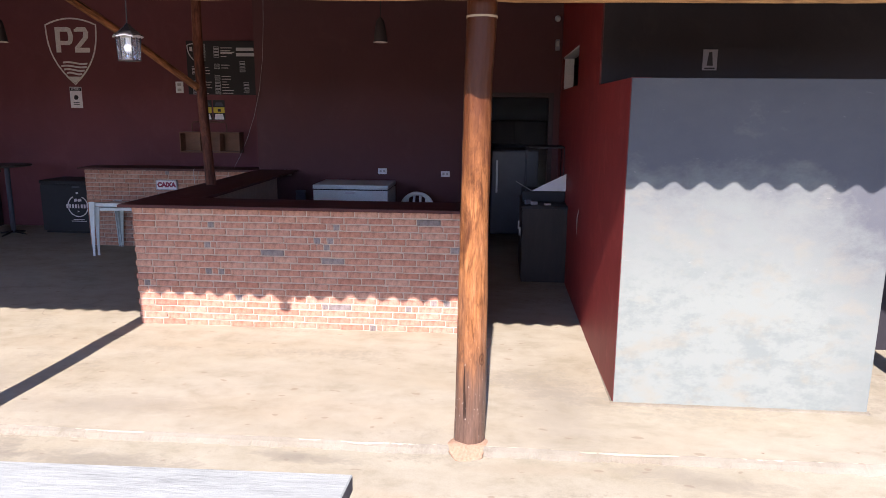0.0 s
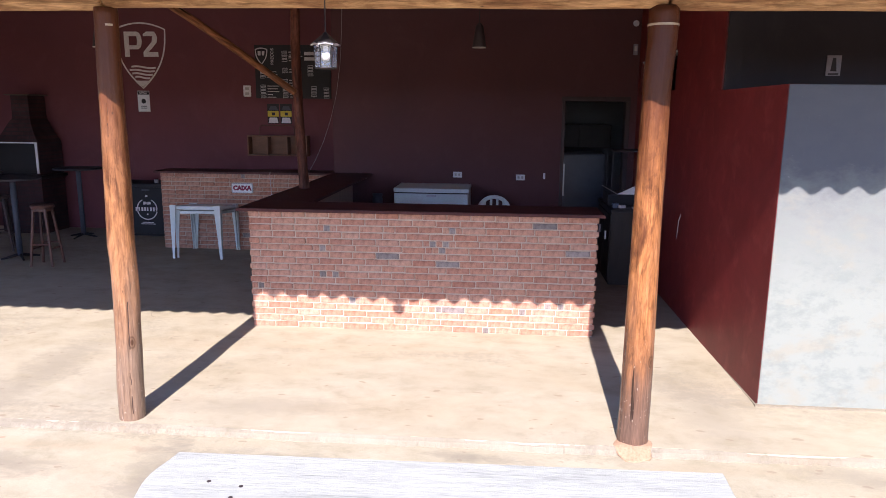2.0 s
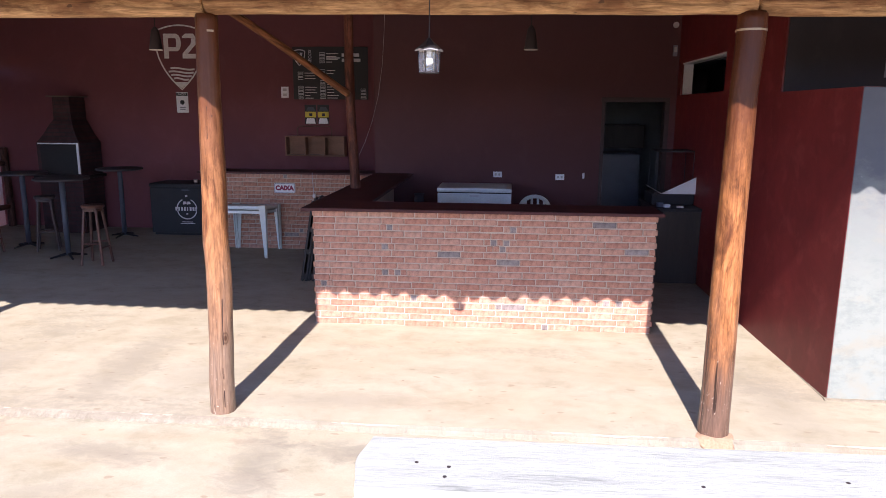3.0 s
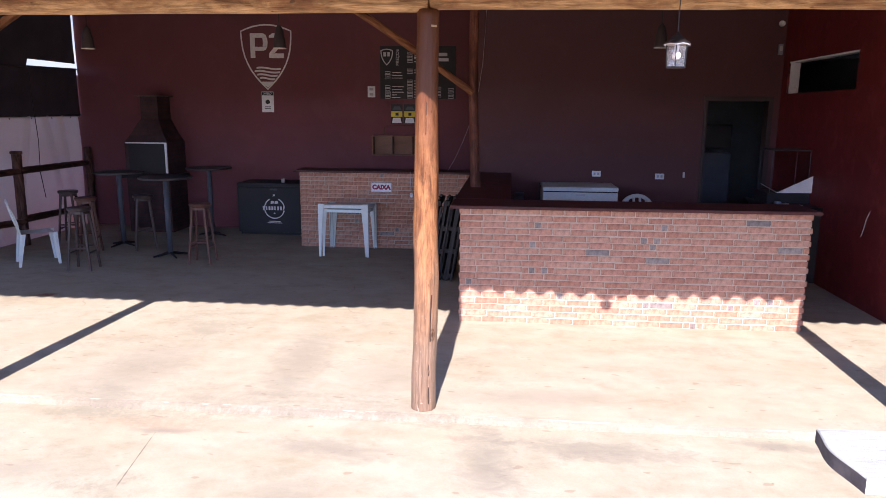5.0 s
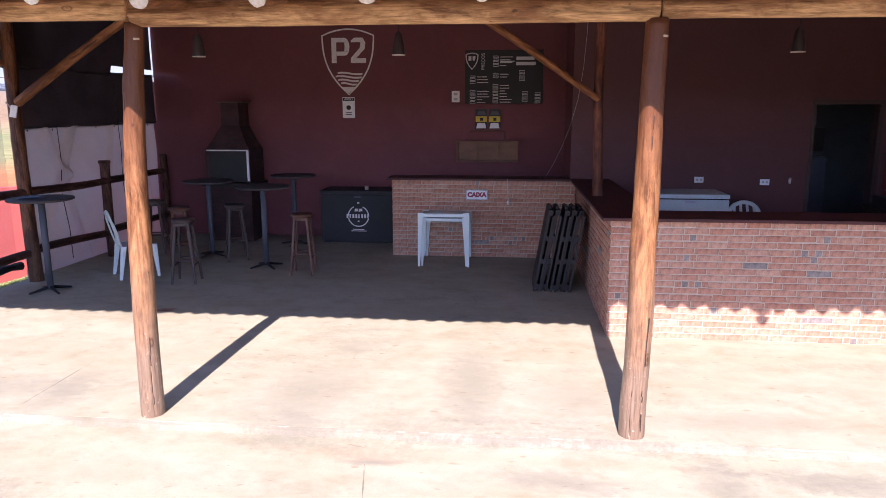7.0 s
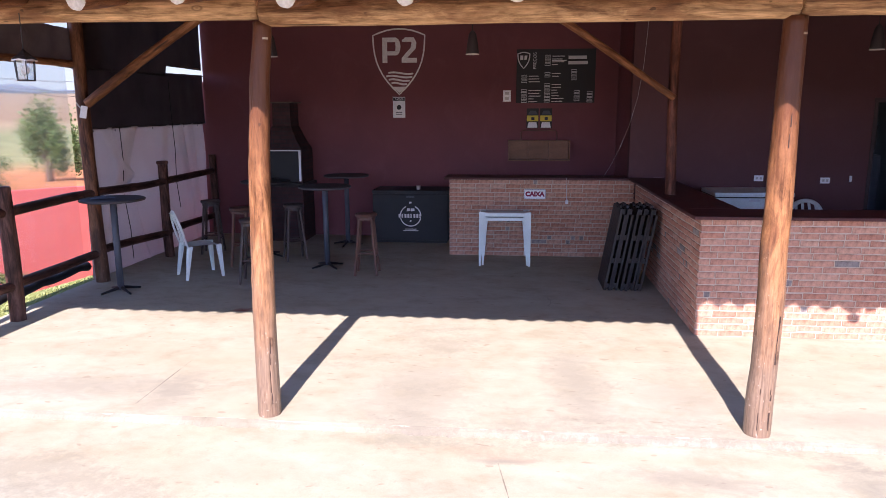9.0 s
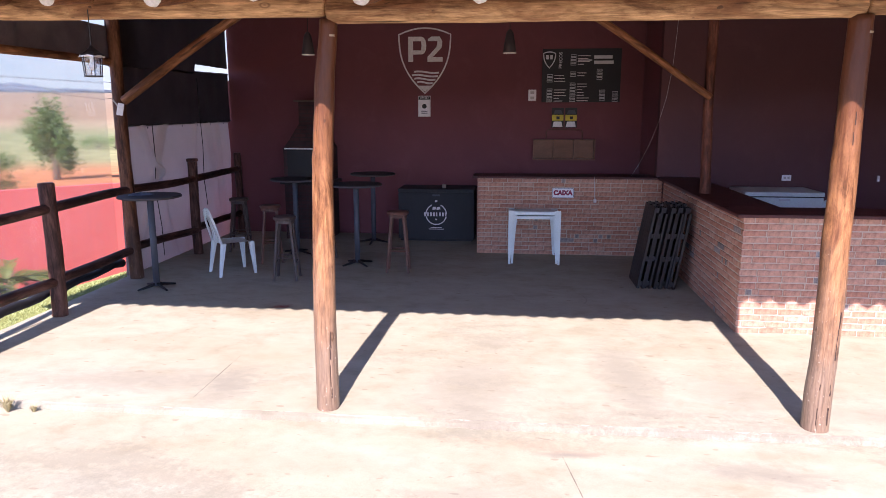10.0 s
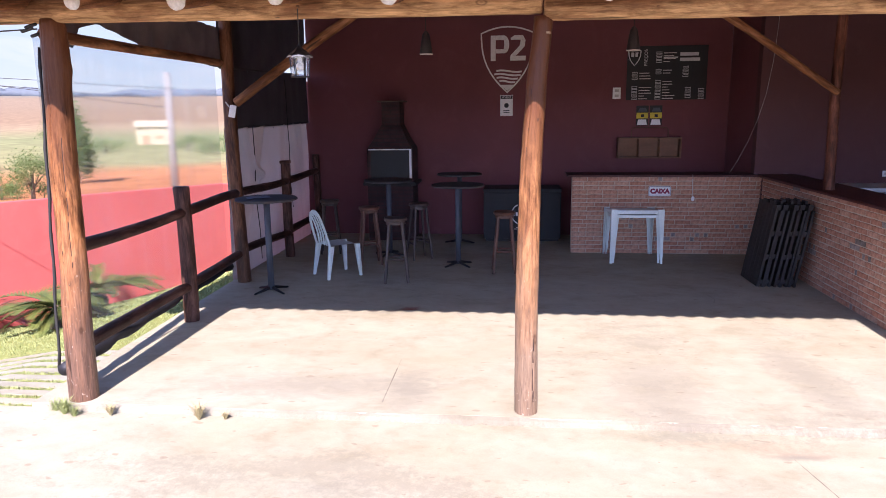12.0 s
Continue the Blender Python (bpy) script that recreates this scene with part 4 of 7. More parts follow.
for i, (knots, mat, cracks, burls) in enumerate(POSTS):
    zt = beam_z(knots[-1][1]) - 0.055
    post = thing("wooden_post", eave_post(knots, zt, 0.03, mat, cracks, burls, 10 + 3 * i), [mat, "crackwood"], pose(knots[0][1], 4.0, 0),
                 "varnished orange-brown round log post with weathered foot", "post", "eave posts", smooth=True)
    if i in (1, 2, 3):
        bm = bmesh.new()
        zs = zt - 0.10
        cx, cy, wide = smooth_at(zs, knots, 1) - knots[0][1], 0.03 * zs / zt, 1.03 * smooth_at(zs, knots, 2) + 0.002
        first, count = (0, 32) if i == 3 else (26, 3)
        ring = [(cx + wide * math.cos(2 * math.pi * (first + k) / 32), cy + wide * math.sin(2 * math.pi * (first + k) / 32)) for k in range(count + 1)]
        for p, q in zip(ring, ring[1:]):
            bm.faces.new([bm.verts.new(v) for v in ((*p, zs - 0.006), (*q, zs - 0.006), (*q, zs + 0.006), (*p, zs + 0.006))])
        bmesh.ops.remove_doubles(bm, verts=bm.verts[:], dist=0.0001)
        bmesh.ops.solidify(bm, geom=bm.faces[:], thickness=0.002)
        part("strap", bm, "strap", post, "pale strap nailed round the top")
log_between("wooden_post", (-2.80, 7.62, 0.0), (-2.84, 7.55, 3.24), 0.060, 0.050, "inner", 31, bend=0.04,
            label="slim reddish log post rising through the bar countertop", category="post")
log_between("wooden_post", (-9.57, 7.53, -0.03), (-9.60, 7.53, 3.24), 0.080, 0.070, "sidelog", 32, bend=0.03,
            label="brown round log post at the open side", category="post")
log_between("log_brace", (-9.50, 7.45, 2.14), (-7.86, 7.53, 3.22), 0.055, 0.05, "brace", 33, bend=0.02,
            label="slanting round log brace under the inner beam", category="brace", group="braces")
log_between("log_brace", (-2.86, 7.5, 2.17), (-4.46, 7.53, 3.22), 0.036, 0.043, "brace", 34, bend=0.02,
            label="slanting round log brace under the inner beam", category="brace", group="braces")


# ---- brick counters ----
def brick_mesh(length, seed, material="brick"):
    rnd = random.Random(seed)
    bm2 = bmesh.new()
    # a face with clipped, uneven corners, swept back into the bed
    h = 0.0495
    cut = [rnd.uniform(0.001, 0.006) for _ in range(4)]
    loop = [(cut[0], 0), (length - cut[1], 0), (length, cut[1] * 0.8), (length, h - cut[2] * 0.8), (length - cut[2], h), (length * 0.5, h), (cut[3], h), (0, h - cut[3] * 0.8), (0, cut[0] * 0.8)]
    loop = [(x + rnd.uniform(-0.0015, 0.0015), z + rnd.uniform(-0.002, 0.002)) for x, z in loop]
    cx, cz = length / 2, h / 2
    inner = [(x + (0.0018 if x < cx else -0.0018), z + (0.0018 if z < cz else -0.0018)) for x, z in loop]
    ring_strip(bm2, [[(x, 0.02, z) for x, z in loop], [(x, -0.0012, z) for x, z in loop], [(x, -0.0036 + rnd.uniform(-0.0008, 0.0008), z) for x, z in inner]])
    return mesh_of("brick", bm2, material)


BRICKS = {q: [brick_mesh(q, 7 * i + int(1000 * q)) for i in range(3)] for q in (0.205, 0.15, 0.098, 0.05)}
GREY_BRICKS = {q: brick_mesh(q, 99, "brickgrey") for q in (0.205, 0.05)}


def brick_counter(origin, turn, length, label, seed, toothed=False):
    rnd = random.Random(seed)
    core = thing("brick_counter", block(0.004, length - 0.012, 0.0, 0.2, 0, 1.0915), "mortar", pose(*origin, 0, 0, turn), label, "bar counter")
    for c in range(18):
        x = -rnd.choice((0.0, 0.03, 0.1, 0.107, 0.14)) if c % 2 else -rnd.choice((0.0, 0.0, 0.05))
        z = 0.004 + 0.0606 * c
        stack, grey = [], False
        while x < length - 0.045:
            room = length - x
            start = x
            if x < 0:
                size = max(q for q in BRICKS if q <= max(0.05, 0.205 + x) + 0.004)
                start = 0.0
            else:
                if stack:
                    size, grey = 0.05, stack.pop()
                elif rnd.random() < 0.055 and room > 0.3:
                    stack = rnd.choice(([False, True], [False, True, False, True], [True, False]))
                    size, grey = 0.05, False
                else:
                    size = 0.205 if rnd.random() > 0.06 else rnd.choice((0.15, 0.098))
                    grey = rnd.random() < 0.018
                while size > room + 0.004 and size > 0.05:
                    size = {0.205: 0.15, 0.15: 0.098, 0.098: 0.05}[size]
            ob = new("brick", GREY_BRICKS[size] if grey and size in GREY_BRICKS else rnd.choice(BRICKS[size]))
            ob.parent = core
            tooth = (0.007 if c % 2 else -0.004) if toothed else 0.0
            left = room if start else length
            if left - size < 0.058:
                ob.scale.x = (left + tooth) / size
            elif start == 0.0 and toothed:
                start = -tooth
            ob.location = (start, rnd.uniform(-0.0035, 0.002), z + rnd.uniform(-0.002, 0.002))
            ob.rotation_euler.y = rnd.uniform(-0.008, 0.008)
            x = start + size * ob.scale.x + 0.0085
    return core


brick_counter((-2.89, 6.0, 0), 0, 3.13, "front bar counter of orange and grey facing bricks", 1, True)
brick_counter((-2.885, 9.49, 0), -90, 3.484, "side bar counter of reddish facing bricks", 2)
brick_counter((-5.47, 9.5, 0), 0, 2.57, "brick cashier counter against the red wall", 3)

counter_top = thing("countertop", None, None, pose(0, 0, 0), "dark oxide-red countertop running round the bar", "countertop")
for plan in (((-2.975, 5.90), (0.285, 5.915), (0.285, 6.45), (-2.975, 6.45)),
             ((-2.975, 6.4515), (-2.42, 6.4515), (-2.42, 9.59), (-2.975, 9.59)),
             ((-5.54, 9.43), (-2.9765, 9.43), (-2.9765, 9.97), (-5.54, 9.97))):
    bm = bmesh.new()
    lo = [bm.verts.new((x, y, 1.092)) for x, y in plan]
    hi = [bm.verts.new((x, y, 1.119)) for x, y in plan]
    bm.faces.new(lo[::-1])
    top = bm.faces.new(hi)
    for i in range(4):
        j = (i + 1) % 4
        bm.faces.new((lo[i], lo[j], hi[j], hi[i]))
    bmesh.ops.bevel(bm, geom=top.edges[:], offset=0.005, segments=2, affect='EDGES')
    part("slab", bm, "slab", counter_top)


# ---- things on and behind the bar ----
def chest_freezer(m, w, d, h, body, lid_mat, label, handle="alu"):
    root = thing("chest_freezer", None, None, m, label, "freezer")
    part("body", block(-w / 2, w / 2, -d, 0, 0.04, h - 0.07, 0.012), body, root)
    part("plinth", block(-w / 2 + 0.03, w / 2 - 0.03, -d + 0.03, -0.03, 0, 0.04), "blackiron", root)
    part("gasket", block(-w / 2 + 0.012, w / 2 - 0.012, -d + 0.012, -0.012, h - 0.07, h - 0.055), "blackiron", root, "dark rubber gasket")
    part("lid", block(-w / 2 - 0.004, w / 2 + 0.004, -d - 0.012, 0, h - 0.055, h, 0.014), lid_mat, root)
    bm2 = block(-0.06, 0.06, -d - 0.03, -d, h - 0.11, h - 0.085, 0.006)
    part("handle", bm2, handle, root)
    return root


chest_freezer(pose(-1.515, 9.5, 0), 0.97, 0.68, 1.005, "white", "white", "white chest freezer with closed lid behind the bar")


def monobloc_chair(m, label):
    root = thing("plastic_chair", None, None, m, label, "chair", group="plastic chairs")
    # seat, dished, with a rolled edge
    bm2 = bmesh.new()
    n = 12
    rows2 = []
    for i in range(n + 1):
        u = i / n
        row2 = []
        for j in range(n + 1):
            v = 2 * j / n - 1
            half = 0.225 - 0.03 * (1 - u)
            x = -0.20 + 0.43 * u - 0.02 * v * v * (1 if u > 0.5 else 0)
            z = 0.435 - 0.018 * (1 - v * v) * math.sin(math.pi * u) - (0.03 * ((u - 0.85) / 0.15) ** 2 if u > 0.85 else 0)
            row2.append(bm2.verts.new((x, half * v, z)))
        rows2.append(row2)
    for a, b in zip(rows2, rows2[1:]):
        for j in range(n):
            bm2.faces.new((a[j], b[j], b[j + 1], a[j + 1]))
    bmesh.ops.solidify(bm2, geom=bm2.faces[:], thickness=0.012)
    part("seat", bm2, "white", root, smooth=True)
    for sx, sy in ((-1, -1), (-1, 1), (1, -1), (1, 1)):
        top2 = (0.19 * sx + 0.01, 0.195 * sy, 0.43)
        foot = ((0.23 if sx > 0 else 0.25) * sx, 0.225 * sy, 0)
        rings2 = []
        for t in (0, 0.25, 0.5, 0.75, 1):
            px, py = foot[0] + (top2[0] - foot[0]) * t, foot[1] + (top2[1] - foot[1]) * t
            w = 0.017 + 0.017 * t
            rings2.append([(px + w * a, py + 0.8 * w * b, 0.43 * t) for a, b in ((-1, -1), (-0.2, -1.25), (1, -1), (1.1, 0), (1, 1), (-0.2, 1.25), (-1, 1), (-1.1, 0))])
        part("leg", ring_strip(bmesh.new(), rings2), "white", root, smooth=False)
    # hooped back: two uprights joined by an arched top
    hoop = []
    for i in range(25):
        a = math.pi * i / 24
        v = -math.cos(a)
        q = abs(math.sin(a)) ** 0.45
        hoop.append((-0.205 - 0.13 * q + 0.02 * (1 - v * v), 0.205 * v * (1 - 0.06 * q), 0.43 + 0.44 * q))
    rings2 = []
    for i, p in enumerate(hoop):
        d = (Vector(hoop[min(i + 1, 24)]) - Vector(hoop[max(i - 1, 0)])).normalized()
        side = d.cross(Vector((1, 0, 0.25))).normalized()
        deep = d.cross(side)
        rings2.append([tuple(Vector(p) + 0.024 * a * side + 0.009 * b * deep) for a, b in ((-1, -1), (1, -1), (1.15, 0), (1, 1), (-1, 1), (-1.15, 0))])
    part("back_frame", ring_strip(bmesh.new(), rings2), "white", root, smooth=True)
    for v in (-0.11, -0.037, 0.037, 0.11):
        rings2 = []
        for t in (0, 0.33, 0.66, 1):
            x = -0.205 - 0.125 * t + 0.03 * math.sin(math.pi * t)
            z = 0.43 + 0.425 * t
            rings2.append([(x + 0.006 * b, v * (1 + 0.12 * math.sin(math.pi * t)) + 0.015 * a, z) for a, b in ((-1, -1), (1, -1), (1, 1), (-1, 1))])
        part("slat", ring_strip(bmesh.new(), rings2), "white", root)
    return root


chair = monobloc_chair(pose(-8.50, 7.95, 0, 0, 0, 41) @ Matrix.Diagonal((0.93, 0.9, 0.95, 1)), "white plastic garden chair with slatted back on the cement floor")
behind = copy_thing(chair, pose(-0.705, 8.98, 0.03, 0, 0, -90))
behind.scale.y = 1.08
tagged(behind, "white plastic garden chair standing behind the bar")

thing("canister", lathe(bmesh.new(), [(0.066, 0), (0.07, 0.01), (0.07, 0.80), (0.062, 0.825), (0.062, 0.84), (0.069, 0.842), (0.069, 0.868), (0.001, 0.872)], 22), "steel", pose(-2.3, 9.3, 0), "slim dark canister standing on the floor behind the bar", "canister", smooth=True)

# sockets
for x, z in ((-2.57, 1.08), (-1.225, 1.12), (-0.355, 1.095)):
    s = thing("wall_socket", block(-0.062, 0.062, -0.014, 0, -0.04, 0.04, 0.006), "signwhite", pose(x, 9.6, z), "white double wall socket on the red wall", "socket", group="wall sockets")
    for dx in (-0.025, 0.025):
        part("socket_insert", block(dx - 0.014, dx + 0.014, -0.0165, -0.0135, -0.016, 0.016), "cable", s)
s = thing("wall_socket", block(-0.014, 0, -0.035, 0.035, -0.055, 0.055, 0.004), "signwhite", pose(1.186, 6.92, 1.03), "white wall socket on the red side wall", "socket")
part("cord", tube(bmesh.new(), [(-0.016, 0, -0.02), (-0.03, 0.03, -0.1), (-0.02, 0.1, -0.26), (-0.012, 0.14, -0.34)], 0.005), "cable", s)
thing("wall_hook", block(-0.014, 0.014, -0.02, 0, -0.04, 0.04, 0.004), "signwhite", pose(-0.03, 9.6, 1.12), "small white switch on the red wall", "switch")

# surveillance camera and sensor near the bar's corner
thing("security_camera", lathe(bmesh.new(), [(0.036, 0), (0.040, 0.02), (0.034, 0.05), (0.014, 0.064), (0.001, 0.066)], 18), "signwhite", pose(1.09, 9.6, 3.13, 90, 0, 0), "white dome camera high on the red wall", "camera", smooth=True)
sensor = thing("alarm_sensor", block(-0.028, 0.028, -0.04, 0, -0.07, 0.07, 0.008), "dullsign", pose(1.1, 9.6, 2.80), "small white alarm sensor on the red wall", "sensor")
part("lens", block(-0.018, 0.018, -0.043, -0.039, -0.02, 0.045, 0.003), "cable", sensor)

# glass food warmer on a dark side cabinet
cabinet = thing("side_cabinet", None, None, pose(0.92, 8.5, 0), "dark wooden side cabinet beside the doorway", "cabinet")
part("body", block(-0.26, 0.26, -0.5, 0.5, 0, 0.86, 0.006), "darkwood", cabinet)
part("worktop", block(-0.28, 0.262, -0.53, 0.53, 0.86, 0.895, 0.006), "blackgloss", cabinet)
for y0 in (-0.48, 0.01):
    d = part("door", block(-0.272, -0.258, y0, y0 + 0.47, 0.06, 0.82, 0.004), "darkwood", cabinet)
    part("handle", block(-0.292, -0.27, y0 + 0.22, y0 + 0.25, 0.5, 0.6, 0.004), "alu", d)
warm = thing("food_warmer", None, None, pose(0.90, 8.55, 0.895), "glass food warmer with a white triangular side panel", "food warmer")
part("base", block(-0.24, 0.26, -0.22, 0.24, 0, 0.13, 0.01), "blackgloss", warm)
part("top", block(-0.20, 0.24, -0.18, 0.22, 0.63, 0.65, 0.006), "blackgloss", warm)
for x, y in ((-0.2, -0.18), (0.235, -0.18), (-0.2, 0.22), (0.235, 0.22)):
    part("frame_post", tube(bmesh.new(), [(x, y, 0.13), (x, y, 0.63)], 0.005, 6), "steel", warm)
part("side_panel", poly(bmesh.new(), [(-0.14, 0.135), (0.28, 0.135), (0.28, 0.345)], -0.235, -0.225), "signwhite", warm, "white sheet-metal triangle")
part("tray_edge", tube(bmesh.new(), [(-0.32, -0.2, 0.24), (-0.14, -0.24, 0.14)], 0.006, 6), "alu", warm)
part("pane", block(-0.195, 0.23, -0.186, -0.182, 0.14, 0.62), "glass", warm)
for x, y, h, mm in ((-0.2, -0.36, 0.05, "cloth"), (-0.13, -0.4, 0.035, "signwhite"), (0.02, -0.42, 0.02, "signwhite")):
    thing("small_box", block(-0.035, 0.035, -0.025, 0.025, 0, h, 0.004), mm, pose(0.92 + x, 8.5 + y, 0.895, 0, 0, 20), "small box lying on the dark side cabinet", "box", group="small boxes")

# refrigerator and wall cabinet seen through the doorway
fridge = thing("refrigerator", None, None, pose(0.62, 11.25, 0), "refrigerator standing in the room behind, coloured dark for its dimness", "refrigerator")
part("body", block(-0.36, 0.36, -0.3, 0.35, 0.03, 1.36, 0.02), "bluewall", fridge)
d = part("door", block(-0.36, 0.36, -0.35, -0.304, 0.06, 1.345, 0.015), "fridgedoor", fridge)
part("handle", block(-0.29, -0.26, -0.38, -0.35, 0.7, 1.2, 0.006), "alu", d)
cup = thing("wall_cabinet", None, None, pose(0.62, 11.7, 1.42), "dark wall cabinet in the room behind", "cabinet")
part("body", block(-0.5, 0.5, -0.3, 0.3, 0, 0.37, 0.006), "darkwood", cup)
for x0 in (-0.49, 0.005):
    part("door", block(x0, x0 + 0.48, -0.315, -0.302, 0.01, 0.36, 0.004), "darkwood", cup)


# ---- the red wall's signs ----
WALL_Y = 10.998


def shield_points(w, h):
    """A shield with a bowed top and a pointed foot, centred on x, top at 0."""
    pts = []
    for i in range(9):
        t = -1 + 2 * i / 8
        pts.append((0.5 * w * t, -0.10 * h * t * t))
    for i in range(1, 10):
        t = i / 9
        pts.append((0.5 * w * (1 - t ** 2.6), -0.10 * h - 0.90 * h * t))
    for i in range(8, 0, -1):
        t = i / 9
        pts.append((-0.5 * w * (1 - t ** 2.6), -0.10 * h - 0.90 * h * t))
    return pts


def emblem(m, w, h, material, label):
    root = thing("wall_emblem", outline(bmesh.new(), shield_points(w, h), 0.028 * w, -0.004, 0), material, m, label, "emblem")
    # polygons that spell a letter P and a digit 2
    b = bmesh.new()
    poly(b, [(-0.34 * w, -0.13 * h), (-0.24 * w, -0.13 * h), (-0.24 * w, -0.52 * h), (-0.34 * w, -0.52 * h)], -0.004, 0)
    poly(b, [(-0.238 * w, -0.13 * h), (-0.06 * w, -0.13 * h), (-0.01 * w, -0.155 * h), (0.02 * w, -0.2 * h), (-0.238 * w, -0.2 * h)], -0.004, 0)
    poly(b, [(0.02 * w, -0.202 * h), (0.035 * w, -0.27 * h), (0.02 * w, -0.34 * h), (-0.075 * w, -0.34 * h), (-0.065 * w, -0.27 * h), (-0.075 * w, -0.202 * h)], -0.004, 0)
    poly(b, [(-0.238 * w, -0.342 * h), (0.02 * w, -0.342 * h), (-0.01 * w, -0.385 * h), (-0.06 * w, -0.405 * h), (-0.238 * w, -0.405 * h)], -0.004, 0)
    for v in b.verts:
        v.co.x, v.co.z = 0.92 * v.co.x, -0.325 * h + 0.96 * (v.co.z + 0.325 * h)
    part("glyph", b, material, root)
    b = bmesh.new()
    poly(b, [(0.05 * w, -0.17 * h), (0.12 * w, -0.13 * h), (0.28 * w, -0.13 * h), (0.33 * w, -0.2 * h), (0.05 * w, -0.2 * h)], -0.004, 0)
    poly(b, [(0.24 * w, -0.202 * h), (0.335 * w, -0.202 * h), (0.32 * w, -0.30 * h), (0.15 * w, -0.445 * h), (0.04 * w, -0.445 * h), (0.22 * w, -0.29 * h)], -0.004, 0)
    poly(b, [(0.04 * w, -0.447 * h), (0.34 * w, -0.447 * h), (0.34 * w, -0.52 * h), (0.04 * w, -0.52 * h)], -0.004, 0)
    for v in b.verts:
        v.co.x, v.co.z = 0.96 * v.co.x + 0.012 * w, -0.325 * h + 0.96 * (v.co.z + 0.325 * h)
    part("glyph", b, material, root)
    for k in range(4):
        b = bmesh.new()
        zc = -0.655 * h - 0.052 * h * k
        half = 0.5 * w * (1 - ((-zc / h + 0.03 - 0.10) / 0.90) ** 2.6) - 0.05 * w - (0.05 * w if k == 0 else 0)
        pts = []
        for i in range(11):
            t = -1 + 2 * i / 10
            pts.append((half * t + (0.03 * w if k == 0 else 0), zc + 0.013 * h * math.sin(-2.6 * t)))
        poly(b, pts + [(x, z - 0.027 * h) for x, z in pts[::-1]], -0.004, 0)
        part("wave_band", b, material, root)
    b = bmesh.new()
    poly(b, [(-0.14 * w, -0.872 * h), (0.14 * w, -0.872 * h), (0, -0.965 * h)], -0.004, 0)
    part("point", b, material, root)
    return root


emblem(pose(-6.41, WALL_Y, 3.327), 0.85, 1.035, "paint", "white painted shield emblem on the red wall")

note = thing("notice", block(-0.1, 0.1, -0.006, 0, -0.165, 0.165, 0.002), "signwhite", pose(-6.42, WALL_Y, 2.10), "white printed notice below the emblem", "notice")
part("header", block(-0.095, 0.095, -0.008, -0.006, 0.105, 0.155), "blackgloss", note)
lettering("header_text", "AVISO", 0.05, "signwhite", note, pose(0, -0.0085, 0.13, 90, 0, 0))
part("symbol", lathe(bmesh.new(), [(0.04, 0), (0.04, 0.002), (0.001, 0.002)], 7, (0, 0, 0)), "blackgloss", note, m=pose(0, -0.006, 0.0, 90, 0, 0))
for z in (-0.085, -0.115):
    part("text_bar", block(-0.05, 0.05, -0.008, -0.006, z, z + 0.012), "steel", note)

sw = thing("light_switch", block(-0.062, 0.062, -0.014, 0, -0.088, 0.088, 0.005), "signwhite", pose(-4.69, WALL_Y, 2.27), "white double switch plate on the red wall", "switch")
part("rocker", block(-0.03, 0.03, -0.018, -0.014, 0.02, 0.06), "cable", sw)
part("rocker", block(-0.03, 0.03, -0.018, -0.014, -0.06, -0.02), "cable", sw)

menu = thing("menu_board", block(-0.61, 0.61, -0.012, 0, -0.41, 0.41, 0.003), "blackgloss", pose(-3.935, WALL_Y, 2.57), "black price board with white lists on the red wall", "menu board")
b = outline(bmesh.new(), [(x - 0.5, z + 0.37) for x, z in shield_points(0.2, 0.26)], 0.016, -0.0145, -0.012)
part("shield", b, "chalkwhite", menu)
part("shield_mark", poly(bmesh.new(), [(-0.555, 0.315), (-0.51, 0.315), (-0.51, 0.25), (-0.555, 0.25)], -0.0145, -0.012), "chalkwhite", menu)
part("shield_mark", poly(bmesh.new(), [(-0.49, 0.315), (-0.445, 0.315), (-0.455, 0.25), (-0.49, 0.25)], -0.0145, -0.012), "chalkwhite", menu)
lettering("title", "PREÇOS", 0.07, "chalkwhite", menu, pose(-0.325, -0.0135, 0.235, 90, -90, 0) @ pose(0, 0, 0))
rnd = random.Random(5)
for cx, z_top, rows_n in ((-0.53, 0.02, 3), (-0.53, -0.2, 5), (-0.17, 0.32, 4), (-0.17, 0.06, 2), (-0.17, -0.11, 7), (0.29, -0.22, 4), (0.49, -0.24, 4), (0.24, 0.1, 4)):
    for k in range(rows_n):
        z = z_top - 0.043 * k
        part("price_box", outline(bmesh.new(), [(cx, z), (cx + 0.085, z), (cx + 0.085, z - 0.034), (cx, z - 0.034)], 0.008, -0.0145, -0.012), "chalkwhite", menu)
        wln = rnd.uniform(0.08, 0.2)
        if cx < 0.2:
            part("text_bar", block(cx + 0.11, cx + 0.11 + wln, -0.0135, -0.012, z - 0.024, z - 0.014), "paint", menu)
for x0, x1, z in ((0.19, 0.47, 0.28), (0.19, 0.49, 0.2), (-0.06, 0.16, 0.235)):
    part("label_strip", block(x0, x1, -0.0145, -0.012, z - (0.025 if x0 > 0 else 0.008), z + (0.025 if x0 > 0 else 0.008)), "chalkwhite", menu)

